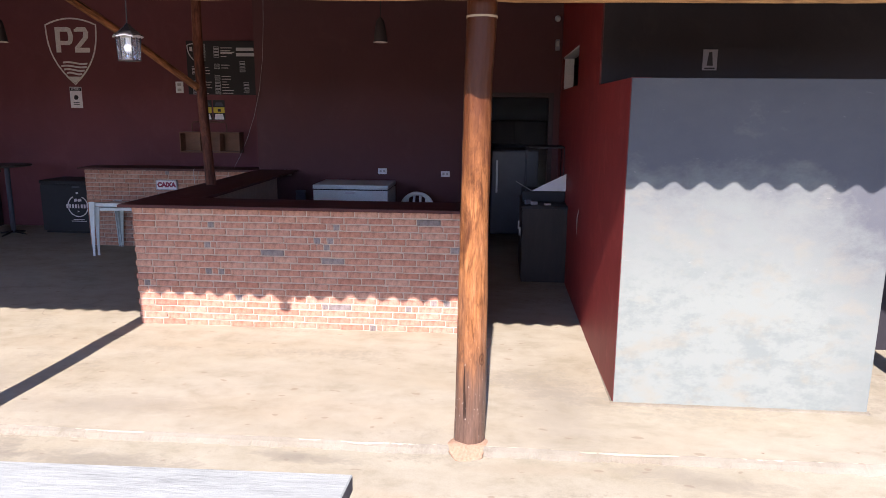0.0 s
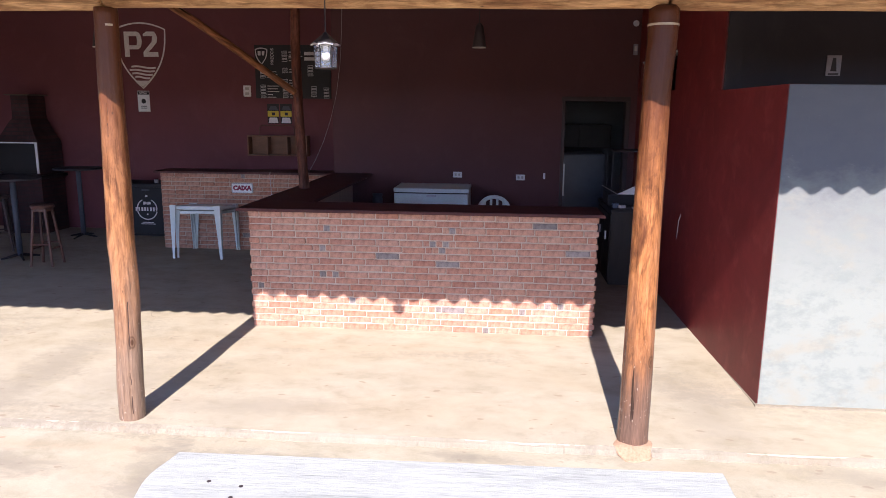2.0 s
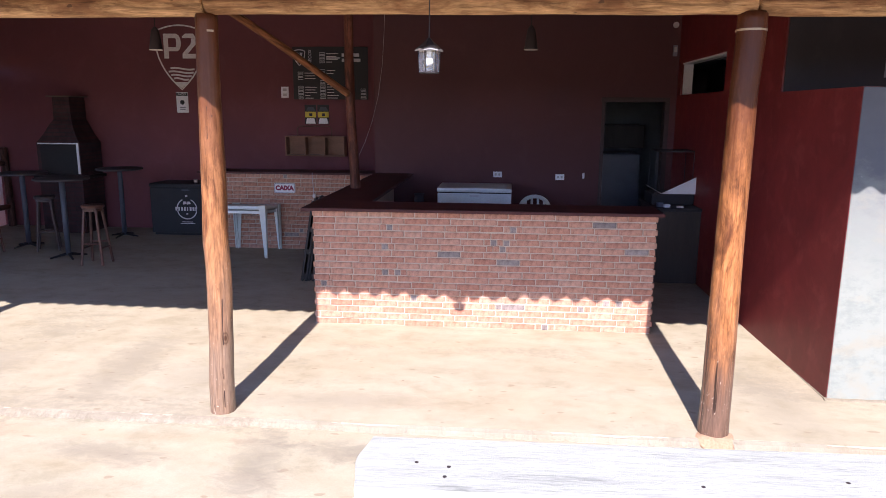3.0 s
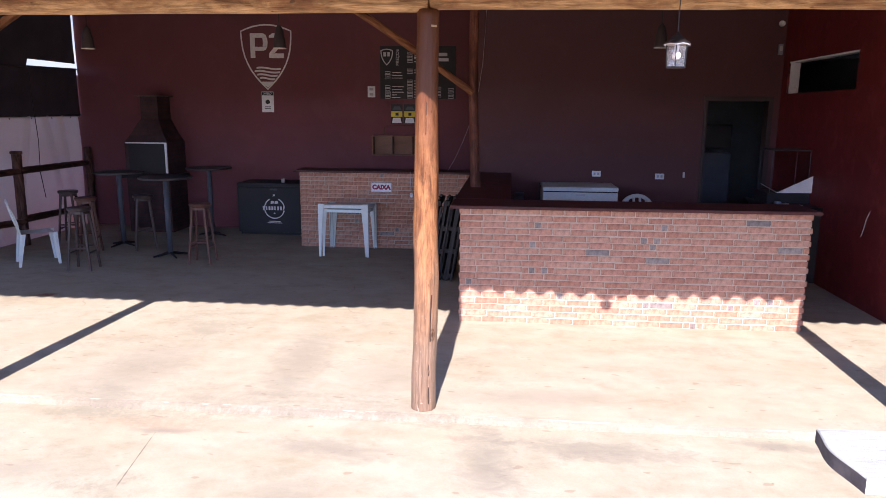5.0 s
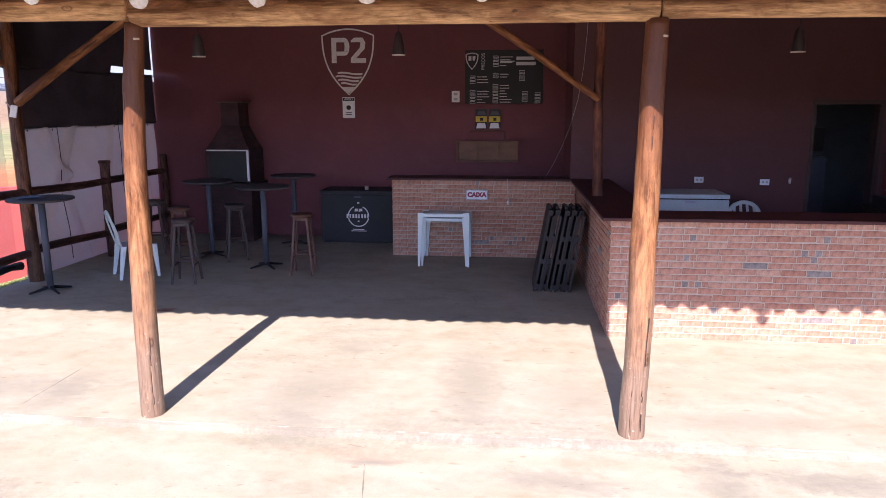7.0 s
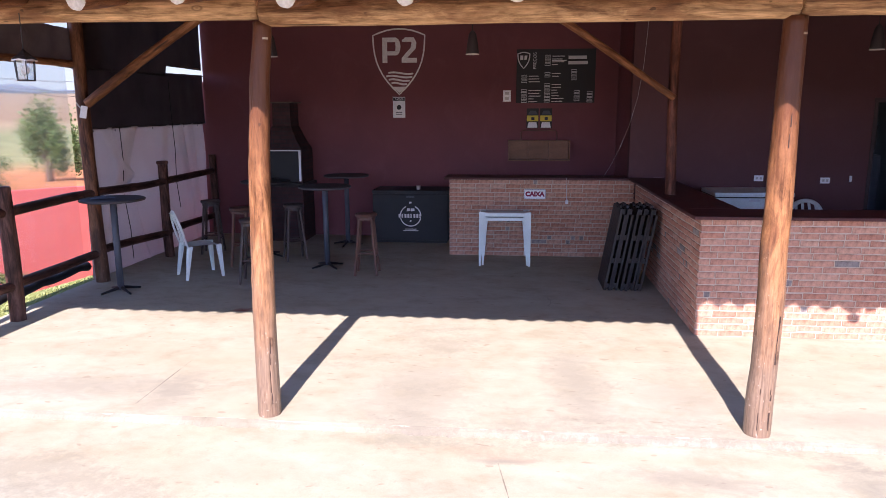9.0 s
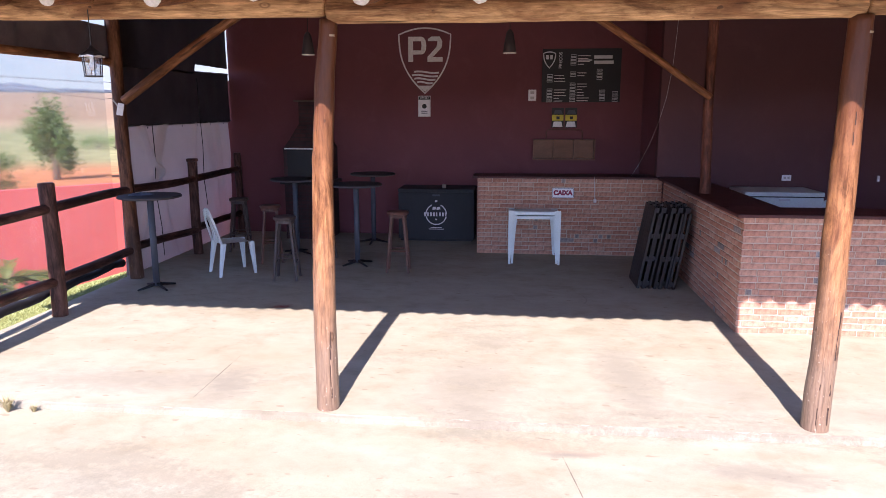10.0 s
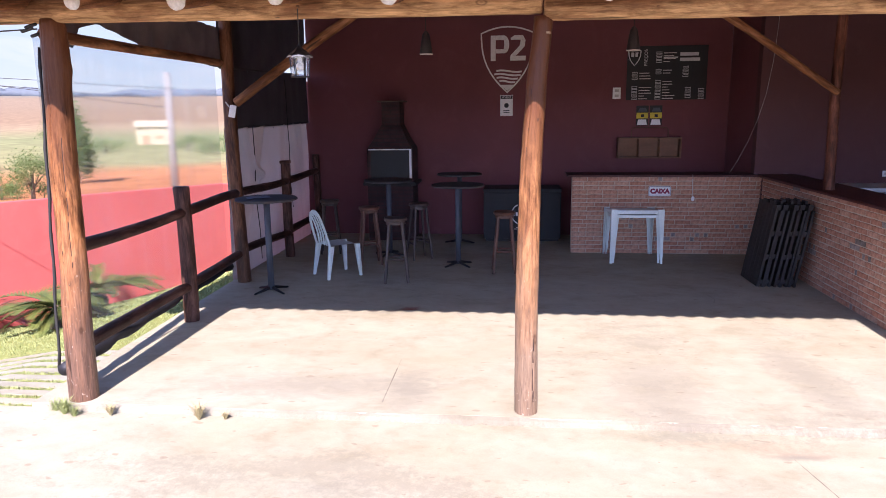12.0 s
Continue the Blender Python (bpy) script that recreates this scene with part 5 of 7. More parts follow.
for x in (-4.28, -4.07):
    po = thing("poster", block(-0.095, 0.095, -0.005, 0, -0.155, 0.155), "blackgloss", pose(x, WALL_Y, 1.92), "small black and yellow poster on the red wall", "poster", group="posters")
    part("yellow_band", block(-0.09, 0.09, -0.007, -0.005, -0.045, 0.045), "yellow", po)
    part("white_foot", poly(bmesh.new(), [(-0.08, -0.145), (0.08, -0.145), (0.06, -0.06), (-0.06, -0.06)], -0.007, -0.005), "signwhite", po)
    part("head_patch", poly(bmesh.new(), [(-0.07, 0.06), (0.08, 0.06), (0.05, 0.12), (-0.04, 0.12)], -0.007, -0.005), "steel", po)
    part("mark", block(-0.02, 0.03, -0.0085, -0.007, -0.025, 0.02), "blackgloss", po)

niche = thing("wall_niche", None, None, pose(-4.175, WALL_Y, 1.26), "open brown wooden wall shelf with three compartments", "shelf")
part("back_panel", block(-0.48, 0.48, -0.02, -0.004, 0.02, 0.30), "nichewood", niche)
part("bottom_board", block(-0.485, 0.485, -0.2, -0.002, 0, 0.02, 0.002), "nichewood", niche)
part("top_board", block(-0.485, 0.485, -0.2, -0.002, 0.30, 0.32, 0.002), "nichewood", niche)
for x in (-0.475, -0.16, 0.16, 0.475):
    part("divider", block(x - 0.009, x + 0.009, -0.195, -0.02, 0.02, 0.30), "nichewood", niche)
thing("wire_rack", tube(bmesh.new(), [(-0.28, 0, 0), (-0.28, 0, 0.12), (-0.25, 0, 0.155), (0.25, 0, 0.155), (0.28, 0, 0.12), (0.28, 0, 0)], 0.009), "stool", pose(-4.18, 10.84, 1.583), "brown bent rack standing on the wall shelf", "rack")

caixa = thing("cashier_sign", block(-0.152, 0.152, -0.012, 0, -0.070, 0.070, 0.02), "signwhite", pose(-4.265, 9.478, 0.89), "white sign with crimson lettering on the brick counter", "sign")
part("border", outline(bmesh.new(), [(-0.150, 0.054), (-0.136, 0.068), (0.136, 0.068), (0.150, 0.054), (0.150, -0.054), (0.136, -0.068), (-0.136, -0.068), (-0.150, -0.054)], 0.005, -0.0135, -0.0115), "cloth", caixa, "blue-grey printed border")
lettering("word", "CAIXA", 0.086, "signred", caixa, pose(0, -0.0135, 0.0, 90, 0, 0), 0.006)

thing("hanging_cable", tube(bmesh.new(), [(-2.80, 9.56, 3.6), (-2.815, 9.56, 3.07), (-2.845, 9.56, 2.62), (-2.905, 9.56, 2.2), (-2.995, 9.56, 1.85), (-3.10, 9.56, 1.56), (-3.22, 9.56, 1.3), (-3.32, 9.56, 1.13)], 0.0025), "cable", None, "thin pale cable hanging down to the cashier counter", "cable")
cord = thing("plug_cord", tube(bmesh.new(), [(-3.84, 9.46, 1.127), (-3.84, 9.42, 1.12), (-3.84, 9.415, 1.05), (-3.825, 9.42, 0.82)], 0.005), "cable", None, "short cord with a plug hanging off the countertop", "cord")
part("plug", lathe(bmesh.new(), [(0.012, 0), (0.022, 0.012), (0.02, 0.05), (0.008, 0.065)], 12, (-3.823, 9.42, 0.76)), "signwhite", cord, "white plug")

rest = thing("restroom_sign", block(-0.056, 0.056, -0.008, 0, -0.08, 0.08, 0.002), "dullsign", pose(2.03, 5.95, 2.37), "white restroom sign with a plain dark mark", "sign")
part("mark", poly(bmesh.new(), [(-0.024, -0.045), (0.024, -0.045), (0.012, 0.06), (-0.012, 0.06)], -0.01, -0.008), "blackgloss", rest)
part("text_bar", block(-0.04, 0.04, -0.01, -0.008, -0.072, -0.06), "blackgloss", rest)


# ---- furniture of the covered area ----
navy = chest_freezer(pose(-6.16, 10.98, 0), 1.2, 0.62, 0.83, "navy", "navy", "black chest freezer with a white round emblem", "steel")
b = bmesh.new()
ring_pts = [(0.17 * math.cos(2 * math.pi * i / 28), 0.43 + 0.17 * math.sin(2 * math.pi * i / 28)) for i in range(28)]
for arc in (range(0, 5), range(9, 14), range(15, 27)):
    b = bmesh.new()
    for i in arc:
        j = (i + 1) % 28
        q = [ring_pts[i], ring_pts[j]]
        poly(b, [q[0], q[1], (q[1][0] * 0.9, 0.43 + (q[1][1] - 0.43) * 0.9), (q[0][0] * 0.9, 0.43 + (q[0][1] - 0.43) * 0.9)], -0.624, -0.62)
    part("emblem_arc", b, "paint", navy)
for k, wd in enumerate((0.03, 0.025, 0.03, 0.03, 0.02, 0.03, 0.03, 0.02)):
    x0 = -0.19 + 0.047 * k
    part("emblem_bar", poly(bmesh.new(), [(x0, 0.40), (x0 + wd, 0.40), (x0 + wd, 0.46), (x0, 0.46)], -0.624, -0.62), "paint", navy)
for x0, z0, q in ((-0.06, 0.5, 0.06), (0.005, 0.5, 0.06), (-0.02, 0.62, 0.04), (-0.015, 0.335, 0.03)):
    part("emblem_mark", poly(bmesh.new(), [(x0, z0), (x0 + q, z0 + 0.01), (x0 + q * 0.9, z0 + q * 0.8), (x0 + 0.1 * q, z0 + q * 0.8)], -0.624, -0.62), "paint", navy)
for z, h in ((0.215, 0.09), (0.19, 0.12)):
    part("text_bar", block(-h, h, -0.624, -0.62, z, z + 0.01), "paint", navy)
thing("freezer_cup", lathe(bmesh.new(), [(0.03, 0), (0.035, 0.06), (0.03, 0.06), (0.001, 0.01)], 14), "cable", pose(-6.05, 10.5, 0.83), "small pale cup on the black freezer", "cup", smooth=True)


def plastic_table(m, label):
    root = thing("plastic_table", None, None, m, label, "table", group="stacked tables")
    part("tabletop", block(-0.345, 0.345, -0.325, 0.325, 0.700, 0.716, 0.006), "white", root)
    for x0, x1, y0, y1 in ((-0.31, 0.31, -0.335, -0.318), (-0.31, 0.31, 0.318, 0.335), (-0.36, -0.343, -0.285, 0.285), (0.343, 0.36, -0.285, 0.285)):
        part("apron", block(x0, x1, y0, y1, 0.667, 0.713, 0.005), "white", root)
    for sx in (-1, 1):
        for sy in (-1, 1):
            # angled leg that widens into the corner of the top
            rings2 = []
            for t in (0, 0.03, 0.5, 0.9, 0.955, 1):
                w = 0.015 + 0.03 * t ** 1.3
                px, py = sx * (0.372 - w), sy * (0.345 - w)
                k = 0.010
                ring2 = [(w, w), (-w, w), (-w, w - k), (w - k, w - k), (w - k, -w), (w, -w)]
                rings2.append([(px + sx * a, py + sy * c, 0.725 * t) for a, c in ring2])
            part("leg", ring_strip(bmesh.new(), rings2), "white", root)
            part("foot_cap", block(sx * 0.357 - 0.014, sx * 0.357 + 0.014, sy * 0.33 - 0.014, sy * 0.33 + 0.014, 0.0, 0.02, 0.003), "cable", root, "grey scuffed foot cap")
    # the rear of the old top sits lower than its front
    for child in root.children:
        for v in child.data.vertices:
            v.co.z *= 1 - 0.085 * (v.co.y + 0.335) / 0.67
    return root


pt = plastic_table(pose(-4.675, 9.13, 0, 0, 0, 1) @ Matrix.Diagonal((0.92, 1, 1, 1)), "white plastic table stacked on another before the brick counter")
low_table = copy_thing(pt, pose(-4.67, 9.15, 0.0, 0, 0, 1))
low_table.scale = (0.83, 0.92, 0.905)


def bistro_table(m, r, label, top_mat="tabletop"):
    root = thing("bistro_table", None, None, m, label, "table", group="round bistro tables")
    part("tabletop", lathe(bmesh.new(), [(r - 0.02, 1.055), (r, 1.062), (r, 1.078), (r - 0.008, 1.085), (0.001, 1.085)], 36), top_mat, root, smooth=False)
    part("plate", lathe(bmesh.new(), [(0.1, 1.04), (0.1, 1.054)], 16), "blackiron", root)
    part("pole", lathe(bmesh.new(), [(0.036, 0.03), (0.036, 1.04)], 18), "steel", root, smooth=True)
    for a in (45, 135, 225, 315):
        c, s2 = math.cos(radians(a)), math.sin(radians(a))
        part("foot", tube(bmesh.new(), [(0.03 * c, 0.03 * s2, 0.05), (0.15 * c, 0.15 * s2, 0.026), (0.23 * c, 0.23 * s2, 0.012)], [0.02, 0.015, 0.011], 8), "blackiron", root)
    return root


b1 = bistro_table(pose(-9.06, 7.06, 0, 0, 0, 10), 0.345, "round dark bistro table on a steel pole beside the rail")
for x, y, a in ((-7.02, 8.55, 0), (-8.05, 9.2, 25), (-7.12, 10.16, 40)):
    t2 = copy_thing(b1, pose(x, y, 0, 0, 0, a))
    tagged(t2, "round dark bistro table on a steel pole in the shade")

# folded cloth on the bistro table by the rail
bm = bmesh.new()
n = 14
grid = [[bm.verts.new((0.26 * (i / n - 0.5) + 0.02 * noise.noise(Vector((i * 0.4, j * 0.3, 2))), 0.16 * (j / n - 0.5) + 0.02 * noise.noise(Vector((i * 0.3, j * 0.5, 9))),
                       0.012 + 0.03 * max(0, noise.noise(Vector((i * 0.45, j * 0.5, 1))) + 0.35) * (1 - (2 * i / n - 1) ** 4) * (1 - (2 * j / n - 1) ** 4))) for j in range(n + 1)] for i in range(n + 1)]
for i in range(n):
    for j in range(n):
        bm.faces.new((grid[i][j], grid[i + 1][j], grid[i + 1][j + 1], grid[i][j + 1]))
bmesh.ops.solidify(bm, geom=bm.faces[:], thickness=0.012)
thing("cloth", bm, "cloth", pose(-9.12, 6.98, 1.086, 0, 0, 30), "crumpled blue-grey cloth lying on the bistro table", "cloth", smooth=True)


def bar_stool(m, material, label):
    root = thing("bar_stool", None, None, m, label, "stool", group="bar stools")
    part("seat", lathe(bmesh.new(), [(0.124, 0.735), (0.136, 0.742), (0.140, 0.765), (0.132, 0.778), (0.001, 0.776)], 28), material, root)
    for a in (45, 135, 225, 315):
        c, s2 = math.cos(radians(a)), math.sin(radians(a))
        part("leg", tube(bmesh.new(), [(0.195 * c, 0.195 * s2, 0), (0.105 * c, 0.105 * s2, 0.74)], [0.016, 0.020], 8), material, root)
    for k in range(4):
        a0, a1 = radians(45 + 90 * k), radians(135 + 90 * k)
        z = 0.22 if k % 2 else 0.28
        r = 0.195 - 0.090 * z / 0.74
        part("stretcher", tube(bmesh.new(), [(r * math.cos(a0), r * math.sin(a0), z), (r * math.cos(a1), r * math.sin(a1), z)], 0.012, 6), material, root)
    part("seat_ring", lathe(bmesh.new(), [(0.112, 0.70), (0.117, 0.70), (0.117, 0.735), (0.112, 0.735)], 24), material, root)
    return root


st = bar_stool(pose(-6.41, 8.22, 0, 0, 0, 4), "stool", "reddish-brown wooden bar stool with a round seat")
sd = bar_stool(pose(-7.70, 7.66, 0, 0, 0, 8), "stooldark", "dark brown wooden bar stool with a round seat")
for x, y, a, src in ((-8.22, 8.62, 20, st), (-7.6, 9.0, 30, sd), (-8.95, 9.35, 12, sd)):
    copy_thing(src, pose(x, y, 0, 0, 0, a))


def folded_table(m, label, seed=0):
    """A folded slatted wooden table standing on edge."""
    root = thing("folded_table", None, None, m, label, "table", group="folded tables leaning on the counter")
    rnd2 = random.Random(seed)
    for k in range(5):
        y0 = 0.006 + 0.1155 * k
        part("slat", block(-0.014, 0.014, y0, y0 + 0.110, 0.0, 0.955 + 0.03 * (k % 2) + rnd2.uniform(-0.006, 0.006), 0.003), "foldwood", root)
    for z in (0.03, 0.33, 0.60, 0.90):
        part("batten", block(0.0145, 0.040, 0.012, 0.57, z, z + 0.06, 0.003), "foldwood", root)
    for y0 in (0.0, 0.5):
        part("leg", block(0.0405, 0.066, y0, y0 + 0.05, 0.0, 0.90, 0.004), "foldwood", root)
    part("hinge", lathe(bmesh.new(), [(0.007, 0), (0.007, 0.006), (0.001, 0.006)], 10), "steel", root, m=pose(0.05, -0.002, 0.36, 90, 0, 0))
    return root


ft = folded_table(pose(-3.50, 7.60, 0.0, 0, 9.5, 0), "dark folded wooden table leaning against the brick counter")
for k in range(1, 5):
    copy_thing(ft, pose(-3.50 + 0.088 * k + 0.012 * math.sin(4.1 * k), 7.60 + 0.018 * math.sin(2.6 * k), 0.0, 0, 9.5 + 0.5 * math.sin(3 * k), 0))

# brick barbecue with tapering flue
def brick_texture_material():
    m, n, l, b = nodes_of("barbecue_brick")
    co = n.new("ShaderNodeTexCoord")
    mp = n.new("ShaderNodeMapping")
    mp.inputs["Rotation"].default_value = (radians(90), 0, 0)
    bt = n.new("ShaderNodeTexBrick")
    bt.inputs["Scale"].default_value = 1.0
    bt.inputs["Brick Width"].default_value = 0.21
    bt.inputs["Row Height"].default_value = 0.062
    bt.inputs["Mortar Size"].default_value = 0.008
    bt.inputs["Color1"].default_value = (0.080, 0.030, 0.032, 1)
    bt.inputs["Color2"].default_value = (0.055, 0.023, 0.026, 1)
    bt.inputs["Mortar"].default_value = (0.045, 0.03, 0.032, 1)
    l.new(co.outputs["Object"], mp.inputs[0])
    l.new(mp.outputs[0], bt.inputs["Vector"])
    soot = noise_tex(n, l, 4, 4)
    l.new(mix(n, l, 1.0, bt.outputs["Color"], ramp(n, l, soot, [(0.35, (0.45, 0.45, 0.45)), (0.65, (1, 1, 1))]), 'MULTIPLY'), b.inputs["Base Color"])
    b.inputs["Roughness"].default_value = 0.9
    bump(n, l, b, bt.outputs["Fac"], -0.5, 0.006)
    return m


M["bbq"] = brick_texture_material()
bbq = thing("barbecue", None, None, pose(-8.23, 10.36, 0), "sooty brick barbecue with a tapering flue and white-edged firebox", "barbecue")
bm = block(-0.36, 0.36, 0, 0.6, 0, 0.88)
box(bm, -0.36, -0.3, 0, 0.6, 0.8805, 1.45)
box(bm, 0.3, 0.36, 0, 0.6, 0.8805, 1.45)
box(bm, -0.3, 0.3, 0.5, 0.6, 0.8805, 1.45)
part("body", bm, "bbq", bbq)
part("hearth_slab", block(-0.42, 0.42, -0.06, 0.6, 0.881, 0.93, 0.005), "blackiron", bbq)
bm = ring_strip(bmesh.new(), [[(-a, 0.0 + o, z), (a, 0.0 + o, z), (a, 0.6, z), (-a, 0.6, z)] for a, o, z in ((0.36, 0.0, 1.45), (0.27, 0.06, 1.58), (0.19, 0.13, 1.74), (0.148, 0.18, 1.82), (0.142, 0.18, 2.17))])
part("flue", bm, "bbq", bbq)
part("flue_cap", block(-0.205, 0.205, 0.12, 0.60, 2.17, 2.19, 0.004), "bark", bbq)
part("firebox_edge", block(0.31, 0.345, -0.012, 0.004, 0.96, 1.43, 0.003), "signwhite", bbq, "white painted metal edge")
part("firebox_edge", block(-0.34, 0.345, -0.012, 0.004, 1.4305, 1.45, 0.003), "signwhite", bbq, "white painted metal edge")
part("firebox_door", block(-0.3, 0.305, -0.004, 0.006, 0.95, 1.425), "blackiron", bbq, "black steel panel")


# ---- hanging lamps ----
def hexagon(r, z, turn=0.0, wave=0.0):
    """A ring of twelve points on a six-sided outline; the mid-side points hang by wave."""
    ring = []
    for k in range(12):
        a = radians(30 * k) + turn
        q = r if k % 2 == 0 else r * math.cos(radians(30))
        ring.append((q * math.cos(a), q * math.sin(a), z - (wave if k % 2 else 0)))
    return ring


def lantern(m, drop):
    root = thing("hanging_lantern", None, None, m, "black six-sided hanging lantern with clear panes and a white bulb", "lantern", group="lanterns")
    part("hood", ring_strip(bmesh.new(), [hexagon(0.098, 0.064, 0, -0.010), hexagon(0.097, 0.070, 0, -0.010), hexagon(0.062, 0.098), hexagon(0.026, 0.128), hexagon(0.008, 0.148)]), "blackiron", root)
    part("hood_trim", ring_strip(bmesh.new(), [hexagon(0.100, 0.056, 0, -0.010), hexagon(0.101, 0.063, 0, -0.010), hexagon(0.094, 0.063, 0, -0.010), hexagon(0.094, 0.056, 0, -0.010)]), "alu", root, "pale wavy trim under the hood")
    for k in range(6):
        a = radians(60 * k)
        c, s2 = math.cos(a), math.sin(a)
        part("frame_bar", tube(bmesh.new(), [(0.068 * c, 0.068 * s2, -0.085), (0.077 * c, 0.077 * s2, 0.060)], 0.0042, 6), "blackiron", root)
        p = [(0.067 * math.cos(a + radians(d)), 0.067 * math.sin(a + radians(d))) for d in (4, 56)]
        q = [(1.13 * x, 1.13 * y) for x, y in p]
        rings = [[(*p[0], -0.083), (*p[1], -0.083), (0.98 * p[1][0], 0.98 * p[1][1], -0.083), (0.98 * p[0][0], 0.98 * p[0][1], -0.083)],
                 [(*q[0], 0.058), (*q[1], 0.058), (0.98 * q[1][0], 0.98 * q[1][1], 0.058), (0.98 * q[0][0], 0.98 * q[0][1], 0.058)]]
        pane = part("pane", ring_strip(bmesh.new(), rings), "dustglass", root)
        pane.visible_shadow = False
    part("base", ring_strip(bmesh.new(), [hexagon(0.068, -0.095), hexagon(0.074, -0.092), hexagon(0.073, -0.085)]), "blackiron", root)
    part("socket", lathe(bmesh.new(), [(0.016, 0.02), (0.018, 0.065)], 12), "signwhite", root)
    part("bulb", lathe(bmesh.new(), [(0.001, -0.045), (0.016, -0.042), (0.028, -0.026), (0.031, -0.008), (0.026, 0.008), (0.014, 0.022)], 18), "bulb", root, smooth=True)
    part("cord", tube(bmesh.new(), [(0, 0, 0.145), (0.002, 0, 0.16 + drop / 2), (0, 0, 0.18 + drop)], 0.004, 6), "blackcable", root)
    return root


lantern(pose(-7.64, 3.90, 2.305, 0, 0, 12) @ Matrix.Scale(0.8, 4), 0.24)
lantern(pose(-1.556, 3.66, 2.272, 0, 0, 14) @ Matrix.Scale(0.78, 4), 0.42)

for x in (-7.28, -5.03, -0.88):
    root = thing("pendant_lamp", None, None, pose(x, 7.47, 2.64), "narrow black cone pendant lamp under the inner beam", "lamp", group="pendant lamps")
    part("shade", lathe(bmesh.new(), [(0.07, 0.0), (0.072, 0.006), (0.058, 0.11), (0.04, 0.21), (0.016, 0.245), (0.001, 0.25)], 22), "lampshade", root, smooth=True)
    part("rim", lathe(bmesh.new(), [(0.06, -0.002), (0.0725, -0.004), (0.0725, 0.003), (0.06, 0.003)], 22), "cut", root, "pale inner rim")
    part("cord", tube(bmesh.new(), [(0, 0, 0.24), (0, 0.03, 0.62)], 0.004, 6), "blackcable", root)

flood = thing("floodlight", None, None, pose(-9.53, 7.42, 2.04, 0, 12, 30), "small white floodlight on the log post", "floodlight")
part("housing", block(-0.035, 0.035, -0.03, 0.03, -0.07, 0.07, 0.008), "signwhite", flood)
part("bracket", tube(bmesh.new(), [(-0.03, 0, 0.03), (-0.09, 0.02, 0.09)], 0.008, 6), "cable", flood)

# ---- rail fence and blinds of the open side ----
for i, (x, y, h, r) in enumerate(((-9.465, 5.90, 1.335, 0.074), (-9.47, 9.05, 1.36, 0.066), (-9.56, 10.90, 1.34, 0.060))):
    fp = log_between("fence_post", (x, y, -0.02), (x - 0.01, y, h), r, r * 0.98, "rail", 50 + i, bend=0.012, knots=2,
                     label="dark brown round fence post", category="fence post", group="rail fence posts")
    if i == 1:
        part("cap", lathe(bmesh.new(), [(r * 1.0, h - 0.02), (r * 1.22, h - 0.012), (r * 1.22, h + 0.018), (r * 1.1, h + 0.026), (0.001, h + 0.026)], 18), "rail", fp, "flat dark wooden cap")
for i, (a, b) in enumerate((((-9.42, 4.02), (-9.465, 5.90)), ((-9.465, 5.90), (-9.58, 7.53)), ((-9.58, 7.53), (-9.47, 9.05)), ((-9.47, 9.05), (-9.55, 10.84)))):
    for j, (za, zb) in enumerate(((1.09, 1.08), (0.375, 0.345))):
        log_between("fence_rail", (a[0], a[1], za), (b[0], b[1], zb), 0.052, 0.048, "rail", 60 + 3 * i + j, bend=0.015, knots=2,
                    label="dark brown round log rail between the posts", category="rail", group="fence rails")

log_between("blind_rod", (-9.42, 4.05, 2.545), (-9.66, 7.48, 2.58), 0.042, 0.04, "brace", 80, bend=0.02,
            label="thin log rod that carries the clear blind", category="rod")


